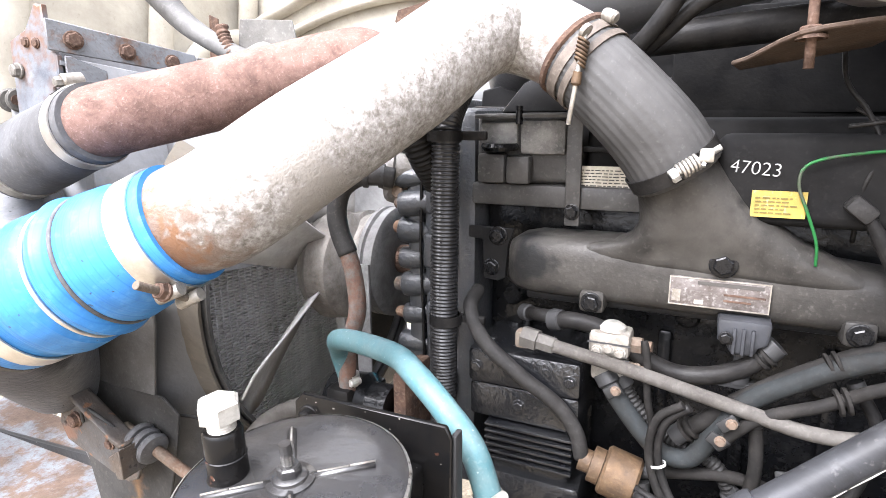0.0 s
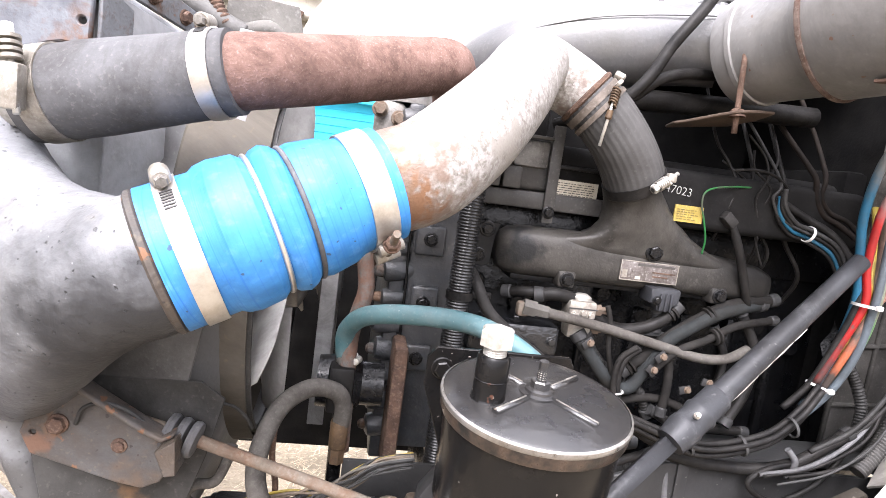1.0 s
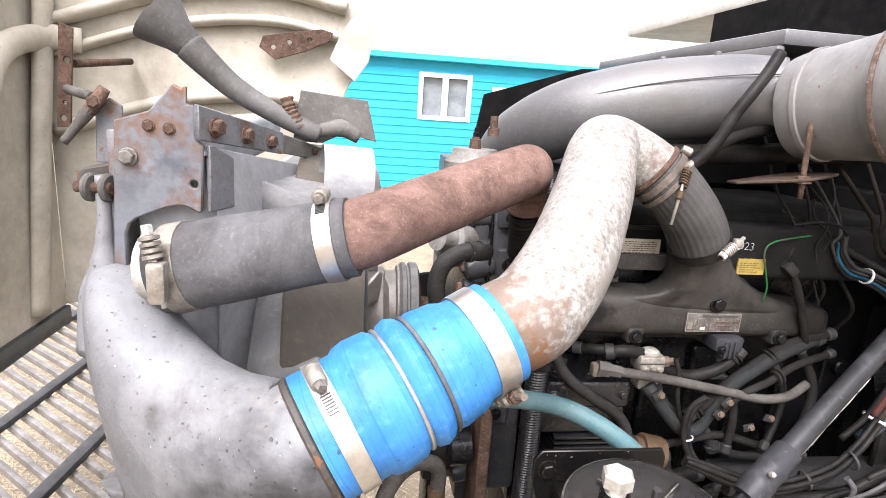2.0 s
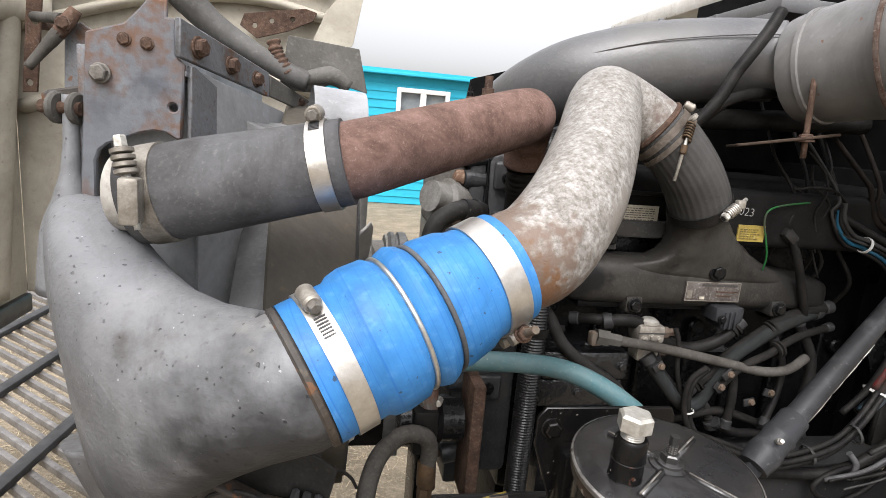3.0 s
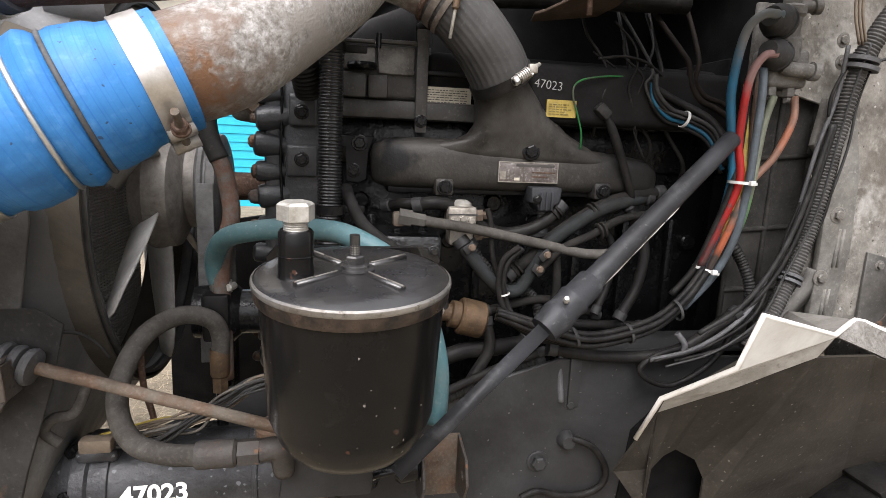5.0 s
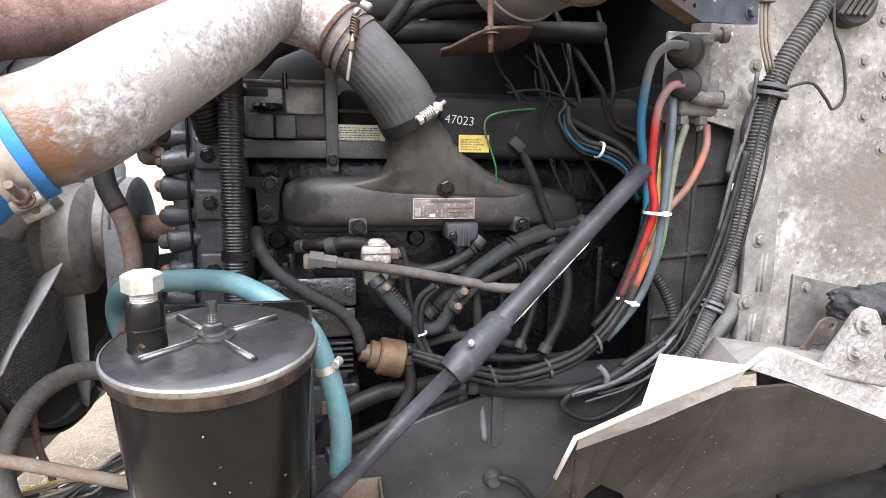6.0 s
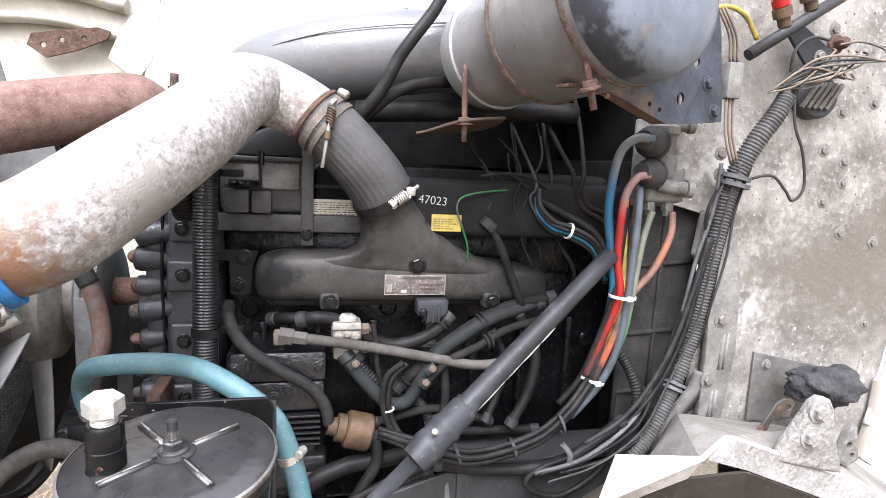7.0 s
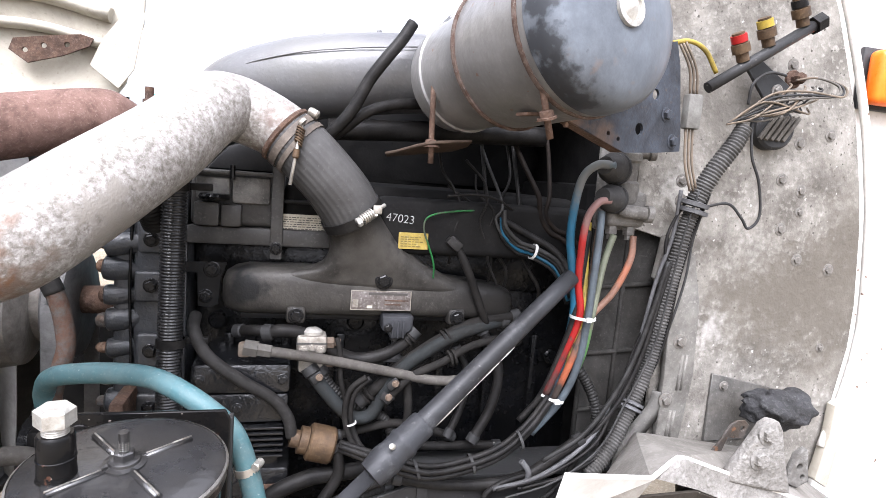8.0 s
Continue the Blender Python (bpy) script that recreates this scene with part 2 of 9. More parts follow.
WIRE_GREEN = mat("green_wire", (0.12, 0.13, 0.092), (0.09, 0.1, 0.072), None, 0.55, 0.0, 30, 200, 0.5, 0.0, spec=0.3)
WIRE_BRIGHT_GREEN = mat("green_insulation", (0.016, 0.11, 0.03), (0.05, 0.06, 0.042), None, 0.5, 0.0, 22, 200, 0.47, 0.0, spread=0.03, spec=0.3)
WIRE_YELLOW = mat("yellow_wire", (0.35, 0.26, 0.04), (0.22, 0.17, 0.05), None, 0.5, 0.0, 30, 200, 0.5, 0.0, spec=0.3)
WIRE_ORANGE = mat("orange_wire", (0.16, 0.088, 0.062), (0.11, 0.066, 0.05), None, 0.55, 0.0, 24, 200, 0.5, 0.0, spec=0.3)
WIRE_TAN = mat("tan_wire", (0.17, 0.135, 0.1), (0.11, 0.09, 0.07), None, 0.6, 0.0, spec=0.3)
WIRE_GREY = mat("grey_wire", (0.044, 0.044, 0.0432), (0.0272, 0.0272, 0.0272), None, 0.6, 0.0, spec=0.2)
TIE = mat("white_cable_tie", (0.5, 0.5, 0.48), (0.4, 0.4, 0.385), None, 0.5, 0.0, grime=0.0)
ORANGE = mat("orange_lens", (0.85, 0.16, 0.01), (0.75, 0.13, 0.01), None, 0.3, 0.0, grime=0.0)
RAG = mat("black_rag", (0.035, 0.035, 0.037), (0.02, 0.02, 0.02), (0.07, 0.07, 0.07), 0.95, 0.0, 40, 200, 0.5, 0.6, 0.004)
COWL_GREY = mat("grey_bracket_metal", (0.12, 0.115, 0.105), (0.075, 0.072, 0.067), (0.17, 0.165, 0.155), 0.7, 0.1, 18, 220, 0.5, 0.3, thin=0.05, spec=0.3)
MUDDY = mat("mud_spattered_casting", (0.15, 0.145, 0.135), (0.095, 0.09, 0.082), (0.21, 0.204, 0.192), 0.85, 0.0, 40, 110, 0.48, 0.9, 0.004, spec=0.2, grime=0.5)
LID = mat("wet_black_lid", (0.016, 0.016, 0.017), (0.03, 0.0285, 0.027), (0.12, 0.116, 0.11), 0.24, 0.0, 14, 90, 0.5, 0.3, 0.002, thin=0.19, spec=1.2)
# Near-black that stands in for deep shade in the recesses.
SHADE_BLACK = mat("shade_black", (0.004, 0.004, 0.0042), (0.008, 0.0078, 0.0075), None, 0.9, 0.0, 20, 200, 0.5, 0.3, spec=0.08)
GREY_LOOM = mat("dusty_grey_loom", (0.0252, 0.02475, 0.02385), (0.0144, 0.01413, 0.01377), None, 0.45, 0.0, 60, 300, 0.5, 0.1, spec=0.15)
DULL_STEEL = mat("dull_dusty_steel", (0.34, 0.32, 0.285), (0.22, 0.2, 0.17), (0.45, 0.43, 0.4), 0.5, 0.55, 60, 260, 0.5, 0.2, thin=0.06)
SHAFT = mat("worn_shaft_paint", (0.0272, 0.02805, 0.0306), (0.06375, 0.06545, 0.06885), (0.17, 0.17, 0.1683), 0.42, 0.1, 26, 150, 0.40, 0.25, spread=0.06, thin=0.13, spec=0.3)
CASTING = mat("dusty_ribbed_casting", (0.0425, 0.04122, 0.03825), (0.0255, 0.02465, 0.02337), (0.085, 0.0816, 0.0765), 0.75, 0.0, 24, 240, 0.5, 0.3, thin=0.06, spec=0.1)
GEAR_BLACK = mat("glossy_grimy_gear_case", (0.02912, 0.03248, 0.03696), (0.0448, 0.0448, 0.04592), (0.112, 0.103, 0.09184), 0.34, 0.0, 26, 190, 0.5, 0.4, 0.0022, thin=0.1, spec=0.5, grime=0.45)
COWL_BOLT = mat("grey_dirty_bolt", (0.2, 0.193, 0.178), (0.11, 0.1, 0.088), (0.13, 0.085, 0.06), 0.6, 0.3, 90, 300, 0.5, 0.3, thin=0.05)
OIL_HOSE = mat("grimy_oil_hose", (0.0304, 0.0292, 0.028), (0.0176, 0.01704, 0.01648), (0.048, 0.046, 0.0432), 0.6, 0.0, 40, 260, 0.5, 0.2, thin=0.04, spec=0.15)
BLOCK = mat("dusty_alloy_block", (0.16, 0.155, 0.145), (0.085, 0.08, 0.073), (0.22, 0.215, 0.2), 0.65, 0.1, 34, 240, 0.5, 0.4, thin=0.04, spec=0.3)
BRACKET = mat("rust_stained_bracket", (0.07, 0.069, 0.069), (0.062, 0.048, 0.037), (0.12, 0.1, 0.08), 0.6, 0.1, 14, 200, 0.5, 0.45, spread=0.16, thin=0.07, spec=0.3)
DUSTY_COVER = mat("dusty_black_cover", (0.075, 0.07275, 0.069), (0.033, 0.0327, 0.03225), (0.1275, 0.123, 0.1155), 0.5, 0.0, 16, 240, 0.48, 0.15, 0.0015, spread=0.16, thin=0.05, spec=0.4)
FADED_CHALK = mat("faded_paint_marker", (0.3, 0.3, 0.295), (0.16, 0.16, 0.155), None, 0.7, 0.0, 200, 400, 0.45, 0.0)
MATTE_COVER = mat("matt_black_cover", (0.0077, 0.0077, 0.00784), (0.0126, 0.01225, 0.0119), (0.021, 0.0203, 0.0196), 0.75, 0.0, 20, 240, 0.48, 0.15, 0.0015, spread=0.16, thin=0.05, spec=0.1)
GREASE_GEAR = mat("greasy_scuffed_gear", (0.014, 0.014, 0.0155), (0.055, 0.056, 0.06), (0.1, 0.098, 0.094), 0.4, 0.0, 16, 160, 0.5, 0.4, 0.003, spread=0.12, thin=0.1, spec=0.5, grime=0.4)
DIRTY_WHITE = mat("mud_stained_white_paint", (0.4, 0.385, 0.355), (0.22, 0.205, 0.18), (0.13, 0.115, 0.095), 0.6, 0.0, 12, 130, 0.46, 0.4, spread=0.14, thin=0.08, grime=0.55)
SOOTY_LINE = mat("sooty_brown_line", (0.016, 0.0124, 0.0104), (0.0096, 0.0084, 0.0076), None, 0.7, 0.0, 40, 200, 0.5, 0.1, spec=0.1)
RIM = mat("chipped_rim", (0.012, 0.0112, 0.0105), (0.05, 0.035, 0.026), (0.03, 0.02, 0.015), 0.3, 0.1, 45, 200, 0.5, 0.25, spread=0.08, thin=0.05, spec=0.5, grime=0.3)
def streak(m, axis, colour, scale=420.0, bump=0.15):
    """Fine rings across an axis, in colour and relief."""
    n, l = m.node_tree.nodes, m.node_tree.links
    p = n["Principled BSDF"]
    old = p.inputs["Base Color"].links[0].from_socket
    co = n.new("ShaderNodeTexCoord")
    dot = n.new("ShaderNodeVectorMath")
    dot.operation = "DOT_PRODUCT"
    dot.inputs[1].default_value = axis
    l.new(co.outputs["Object"], dot.inputs[0])
    no = n.new("ShaderNodeTexNoise")
    no.noise_dimensions = "1D"
    no.inputs["Scale"].default_value, no.inputs["Detail"].default_value = scale, 3
    l.new(dot.outputs["Value"], no.inputs["W"])
    mr = n.new("ShaderNodeMapRange")
    mr.inputs[1].default_value, mr.inputs[2].default_value, mr.inputs[4].default_value = 0.55, 0.75, 0.6
    l.new(no.outputs["Fac"], mr.inputs[0])
    mix = n.new("ShaderNodeMix")
    mix.data_type = "RGBA"
    l.new(mr.outputs[0], mix.inputs[0])
    l.new(old, mix.inputs[6])
    mix.inputs[7].default_value = (*colour, 1)
    l.new(mix.outputs[2], p.inputs["Base Color"])
    bp = n.new("ShaderNodeBump")
    bp.inputs["Strength"].default_value, bp.inputs["Distance"].default_value = bump, 0.0015
    l.new(no.outputs["Fac"], bp.inputs["Height"])
    l.new(bp.outputs[0], p.inputs["Normal"])


def chips(m, colour, scale, size, rate, wobble=0.35, dent=0.0):
    """Scattered chips or pits with ragged rims; rate: the share of places that carry one."""
    n, l = m.node_tree.nodes, m.node_tree.links
    p = n["Principled BSDF"]
    old = p.inputs["Base Color"].links[0].from_socket
    co = n.new("ShaderNodeTexCoord")
    no = n.new("ShaderNodeTexNoise")
    no.inputs["Scale"].default_value, no.inputs["Detail"].default_value = scale * 1.7, 4
    l.new(co.outputs["Object"], no.inputs["Vector"])
    bend = n.new("ShaderNodeVectorMath")
    bend.operation = "MULTIPLY_ADD"
    bend.inputs[1].default_value = (wobble / scale,) * 3
    l.new(no.outputs["Color"], bend.inputs[0])
    l.new(co.outputs["Object"], bend.inputs[2])
    vo = n.new("ShaderNodeTexVoronoi")
    vo.inputs["Scale"].default_value = scale
    l.new(bend.outputs[0], vo.inputs["Vector"])
    tone = n.new("ShaderNodeSeparateColor")
    l.new(vo.outputs["Color"], tone.inputs[0])
    big = n.new("ShaderNodeMapRange")  # each chip has a size of its own
    big.inputs[1].default_value, big.inputs[2].default_value = 1.0 - rate, 1.0
    big.inputs[3].default_value, big.inputs[4].default_value = 0.0, size
    l.new(tone.outputs[0], big.inputs[0])
    gap = n.new("ShaderNodeMath")
    gap.operation = "SUBTRACT"
    l.new(big.outputs[0], gap.inputs[0])
    l.new(vo.outputs["Distance"], gap.inputs[1])
    edge = n.new("ShaderNodeMapRange")
    edge.inputs[1].default_value, edge.inputs[2].default_value = 0.0, size * 0.25
    l.new(gap.outputs[0], edge.inputs[0])
    mix = n.new("ShaderNodeMix")
    mix.data_type = "RGBA"
    l.new(edge.outputs[0], mix.inputs[0])
    l.new(old, mix.inputs[6])
    mix.inputs[7].default_value = (*colour, 1)
    l.new(mix.outputs[2], p.inputs["Base Color"])
    if dent:
        bp = n.new("ShaderNodeBump")
        bp.invert = True
        bp.inputs["Strength"].default_value, bp.inputs["Distance"].default_value = dent, 0.003
        l.new(edge.outputs[0], bp.inputs["Height"])
        if p.inputs["Normal"].links:
            l.new(p.inputs["Normal"].links[0].from_socket, bp.inputs["Normal"])
        l.new(bp.outputs[0], p.inputs["Normal"])
    return m


chips(TANK, (0.075, 0.075, 0.078), 200, 0.34, 0.32, 0.7, 0.7)
chips(TANK, (0.3, 0.305, 0.315), 260, 0.3, 0.1, 0.7)
chips(BLACK_STEEL, (0.16, 0.145, 0.13), 210, 0.26, 0.12, 0.7)
chips(BLACK_STEEL, (0.045, 0.02, 0.013), 45, 0.28, 0.14, 1.2)
chips(BLUE, (0.03, 0.06, 0.11), 170, 0.34, 0.16, 0.8)
chips(BRACKET, (0.115, 0.06, 0.034), 75, 0.5, 0.45, 1.2)
chips(BRACKET, (0.03, 0.027, 0.025), 160, 0.4, 0.25, 0.8)
chips(RUSTY_PLATE, (0.13, 0.07, 0.045), 70, 0.5, 0.4, 1.2)
chips(FIREWALL, (0.07, 0.064, 0.056), 150, 0.38, 0.3, 0.8)
chips(FIREWALL, (0.36, 0.35, 0.325), 110, 0.34, 0.12, 0.9, 0.3)
chips(RAIL, (0.075, 0.072, 0.067), 170, 0.3, 0.14, 0.8)
chips(RIM, (0.2, 0.17, 0.14), 110, 0.5, 0.25, 1.3)
chips(GREASE_GEAR, (0.13, 0.135, 0.145), 130, 0.42, 0.3, 0.9)
chips(TEAL, (0.2, 0.24, 0.24), 190, 0.3, 0.15, 0.8)
chips(CANISTER, (0.16, 0.1, 0.075), 120, 0.34, 0.1, 0.9)
streak(BLUE, (0.881, 0.14, 0.446), (0.01, 0.09, 0.32))
add_stain_or_shade(BLUE, (0.1, 0.07, 0.06), (-0.475, 0.135, 1.425), 0.002, 200, 0.006)
for at, size in (((-0.50, 0.14, 1.40), 0.001), ((-0.435, 0.155, 1.44), 0.003), ((-0.43, 0.15, 1.47), 0.001), ((-0.40, 0.16, 1.45), 0.002), ((-0.46, 0.13, 1.46), 0.001), ((-0.39, 0.17, 1.52), 0.001)):
    add_stain_or_shade(BLUE, (0.03, 0.055, 0.09), at, size, 140, 0.012)
add_stain_or_shade(FIREWALL, (0.4, 0.39, 0.36), (0.66, 0.446, 1.49), 0.03, 110, 0.08, 0.3, 0.4)
add_stain_or_shade(FIREWALL, (0.4, 0.39, 0.37), (0.6, 0.446, 1.375), 0.015, 70, 0.06, 0.2, 0.85)
add_stain_or_shade(FIREWALL, (0.38, 0.37, 0.34), (0.51, 0.446, 1.60), 0.02, 60, 0.06, 0.25, 0.9)
for x, z, k in ((0.645, 1.425, 0.05), (0.70, 1.43, 0.06), (0.755, 1.435, 0.065), (0.81, 1.44, 0.065), (0.86, 1.46, 0.07), (0.87, 1.55, 0.06), (0.84, 1.34, 0.05)):
    add_stain_or_shade(FIREWALL, (0.09, 0.08, 0.066), (x, 0.446, z), k + 0.008, 60, 0.07, 0.55, 0.72)
add_stain_or_shade(FIREWALL, (0.15, 0.14, 0.125), (0.60, 0.446, 1.75), 0.05, 30, 0.08, 0.3, 0.7)
add_stain_or_shade(TANK, (0.055, 0.047, 0.04), (-0.603, 0.14, 1.407), 0.008, 70, 0.035, 0.3, 0.9)
add_stain_or_shade(TANK, (0.05, 0.045, 0.04), (-0.655, 0.155, 1.43), 0.008, 60, 0.04, 0.3, 0.85)
add_stain_or_shade(TANK, (0.06, 0.052, 0.045), (-0.60, 0.16, 1.30), 0.012, 60, 0.05, 0.3, 0.8)
# Shade under neck and tank, painted in together with oily dirt.
add_stain_or_shade(TANK, (0.022, 0.0225, 0.024), (-0.555, 0.12, 1.345), 0.085, 34, 0.06, 0.4, 0.96)
add_stain_or_shade(TANK, (0.03, 0.03, 0.031), (-0.585, 0.16, 1.265), 0.05, 40, 0.06, 0.35, 0.85)
add_stain_or_shade(TANK, (0.2, 0.19, 0.175), (-0.555, 0.15, 1.455), 0.01, 60, 0.05, 0.35, 0.7)
# Darker lower arm.
add_stain_or_shade(TANK, (0.05, 0.048, 0.045), (-0.70, 0.29, 1.06), 0.1, 30, 0.05, 0.35, 0.85)
add_stain_or_shade(TANK, (0.06, 0.061, 0.064), (-0.64, 0.18, 1.33), 0.02, 26, 0.09, 0.4, 0.75)
# Dark underside again: shade put into the colour along with grime.
add_stain_or_shade(TANK, (0.055, 0.055, 0.057), (-0.66, 0.2, 1.22), 0.07, 22, 0.09, 0.4, 0.8)
add_stain_or_shade(TANK, (0.05, 0.051, 0.054), (-0.57, 0.13, 1.38), 0.012, 50, 0.05, 0.3, 0.8)
add_stain_or_shade(TANK, (0.07, 0.07, 0.072), (-0.70, 0.23, 1.40), 0.015, 34, 0.08, 0.4, 0.6)
add_stain_or_shade(TANK, (0.27, 0.272, 0.278), (-0.66, 0.19, 1.42), 0.02, 24, 0.09, 0.4, 0.5)
# Lower left belly, shade and dirt painted as one.
add_stain_or_shade(TANK, (0.045, 0.046, 0.05), (-0.72, 0.25, 1.25), 0.05, 30, 0.07, 0.4, 0.8)
add_stain_or_shade(TANK, (0.075, 0.07, 0.064), (-0.755, 0.29, 1.22), 0.05, 30, 0.05, 0.35, 0.7)
add_stain_or_shade(BLACK_STEEL, (0.05, 0.02, 0.013), (-0.20, 0.085, 1.19), 0.003, 90, 0.02, 0.1, 0.9)
add_stain_or_shade(BLACK_STEEL, (0.025, 0.014, 0.01), (-0.22, 0.09, 1.165), 0.01, 60, 0.03, 0.2, 0.8)
add_stain_or_shade(BLACK_STEEL, (0.05, 0.027, 0.02), (-0.165, 0.115, 1.205), 0.004, 90, 0.025)
add_stain_or_shade(BLACK_STEEL, (0.03, 0.016, 0.011), (-0.2, 0.1, 1.175), 0.012, 80, 0.03)
add_stain_or_shade(CANISTER, (0.16, 0.085, 0.06), (0.12, 0.36, 1.80), 0.012, 60, 0.03)
add_stain_or_shade(PLASTIC, (0.09, 0.089, 0.086), (-0.1, 0.5, 1.76), 0.05, 18, 0.1)
add_stain_or_shade(CAN_END, (0.03, 0.031, 0.034), (0.165, 0.205, 1.70), 0.025, 70, 0.05)
add_stain_or_shade(CAN_END, (0.16, 0.11, 0.08), (0.21, 0.18, 1.80), 0.006, 60, 0.04)
add_stain_or_shade(RAD_PANEL, (0.035, 0.04, 0.055), (-0.585, 0.28, 1.60), 0.008, 40, 0.04)
add_stain_or_shade(MANIFOLD, (0.066, 0.062, 0.056), (0.01, 0.465, 1.47), 0.03, 50, 0.06, 0.3, 0.8)
add_stain_or_shade(MANIFOLD, (0.06, 0.056, 0.05), (0.03, 0.47, 1.42), 0.03, 40, 0.07, 0.3, 0.8)
# Darker left end of the runner.
add_stain_or_shade(MANIFOLD, (0.012, 0.012, 0.012), (-0.17, 0.47, 1.42), 0.03, 40, 0.06)
add_stain_or_shade(MANIFOLD, (0.015, 0.0145, 0.014), (0.05, 0.45, 1.50), 0.01, 50, 0.04)
# Right end: the shade below the air cleaner painted near-black.
add_stain_or_shade(MANIFOLD, (0.012, 0.0115, 0.011), (0.21, 0.475, 1.41), 0.06, 30, 0.06, 0.4, 0.9)
add_stain_or_shade(BRACKET, (0.095, 0.055, 0.033), (-0.665, 0.262, 1.211), 0.008, 60, 0.025)
add_stain_or_shade(BRACKET, (0.09, 0.058, 0.036), (-0.6, 0.262, 1.15), 0.012, 70, 0.04, 0.35, 0.8)
add_stain_or_shade(BRACKET, (0.09, 0.052, 0.036), (-0.69, 0.262, 1.19), 0.012, 50, 0.03)
for m in (WIRE_RED, WIRE_ORANGE, WIRE_BLUE, WIRE_YELLOW, WIRE_GREEN):
    add_stain_or_shade(m, (0.022, 0.02, 0.018), (0.295, 0.405, 1.27), 0.06, 70, 0.07, 0.3, 0.9)
    add_stain_or_shade(m, (0.05, 0.042, 0.036), (0.32, 0.395, 1.36), 0.004, 90, 0.03)
add_stain_or_shade(WIRE_BLUE, (0.11, 0.108, 0.1), (0.31, 0.388, 1.625), 0.05, 60, 0.04, 0.3, 0.9)
add_stain_or_shade(WIRE_RED, (0.15, 0.1, 0.09), (0.33, 0.384, 1.57), 0.04, 60, 0.03, 0.3, 0.9)
add_stain_or_shade(WIRE_ORANGE, (0.2, 0.075, 0.042), (0.388, 0.397, 1.468), 0.018, 80, 0.025, 0.2, 0.9)
add_stain_or_shade(WIRE_ORANGE, (0.3, 0.075, 0.03), (0.31, 0.396, 1.32), 0.02, 80, 0.03, 0.2, 0.7)
add_stain_or_shade(WIRE_GREEN, (0.05, 0.15, 0.04), (0.325, 0.395, 1.33), 0.05, 60, 0.04, 0.3, 0.8)
add_stain_or_shade(DARK_STEEL, (0.19, 0.12, 0.085), (0.15, 0.21, 1.645), 0.045, 60, 0.03, 0.3, 0.85)
add_stain_or_shade(DARK_STEEL, (0.13, 0.085, 0.06), (0.235, 0.24, 1.625), 0.02, 60, 0.03, 0.3, 0.8)
add_stain_or_shade(ALU_PIPE, (0.135, 0.1, 0.08), (-0.365, 0.21, 1.49), 0.058, 60, 0.06)
add_stain_or_shade(ALU_PIPE, (0.14, 0.075, 0.042), (-0.345, 0.17, 1.475), 0.02, 90, 0.04)
add_stain_or_shade(ALU_PIPE, (0.13, 0.08, 0.05), (-0.375, 0.16, 1.5), 0.018, 80, 0.04)
add_stain_or_shade(ALU_PIPE, (0.12, 0.075, 0.05), (-0.33, 0.245, 1.49), 0.02, 80, 0.05)
add_stain_or_shade(ALU_PIPE, (0.2, 0.185, 0.165), (-0.27, 0.24, 1.53), 0.035, 60, 0.05)
add_stain_or_shade(ALU_PIPE, (0.13, 0.1, 0.085), (-0.1, 0.455, 1.62), 0.045, 40, 0.05)


chips(FENDER_IN, (0.1, 0.092, 0.08), 150, 0.3, 0.15, 0.8)
chips(WHITE_PAINT, (0.12, 0.075, 0.05), 90, 0.35, 0.07, 0.9)


# ---- shapes ----
V = Vector


def mesh_of(name, verts, faces, smooth=True):
    me = bpy.data.meshes.new(name)
    me.from_pydata([tuple(v) for v in verts], [], faces)
    me.update()
    if smooth:
        me.shade_smooth()
    return me


def thing(name, label, category, at, group="", kind=""):
    ob = new(name)
    ob.location = at
    ob.empty_display_size = 0.02
    return tagged(ob, label, category, group, kind)


def part(name, me, material, parent=None, label="", m=None):
    """Links a mesh that is written in world places as one object under a thing or part."""
    if isinstance(me, bmesh.types.BMesh):
        bm, me = me, bpy.data.meshes.new(name)
        bm.to_mesh(me)
        bm.free()
    ob = new(name, me)
    if material and not me.materials:
        me.materials.append(material)
    if parent:
        ob.parent = parent
        top = parent
        while top.parent:
            top = top.parent
        if parent.type == "EMPTY":
            ob.matrix_parent_inverse = Matrix.Translation(-top.location)
        else:
            ob.matrix_parent_inverse = parent.matrix_basis.inverted()
    if m:
        ob.matrix_basis = m
    return tagged(ob, label)


def single(name, me, material, label, category, group="", kind=""):
    return tagged(part(name, me, material), label, category, group, kind)


def shift(ob, x, y, z):
    """Moves a finished thing with all its parts."""
    ob.location += V((x, y, z))
    return ob


def smooth_path(pts, steps=8):
    """A curve through the points (Catmull-Rom), with how far along the list each sample lies."""
    pts = [V(p) for p in pts]
    if len(pts) == 2:
        return [(pts[0].lerp(pts[1], i / steps), i / steps) for i in range(steps + 1)]
    out = []
    for i in range(len(pts) - 1):
        a, b, c, d = pts[max(i - 1, 0)], pts[i], pts[i + 1], pts[min(i + 2, len(pts) - 1)]
        if i == 0:
            a = b * 2 - c
        if i == len(pts) - 2:
            d = c * 2 - b
        for k in range(steps):
            t = k / steps
            out.append((0.5 * (2 * b + (c - a) * t + (2 * a - 5 * b + 4 * c - d) * t * t + (3 * b - a - 3 * c + d) * t ** 3), i + t))
    out.append((pts[-1], len(pts) - 1.0))
    return out


def at_list(values, u):
    if not isinstance(values, (list, tuple)):
        return values
    i = min(int(u), len(values) - 2)
    return values[i] + (values[i + 1] - values[i]) * (u - i)


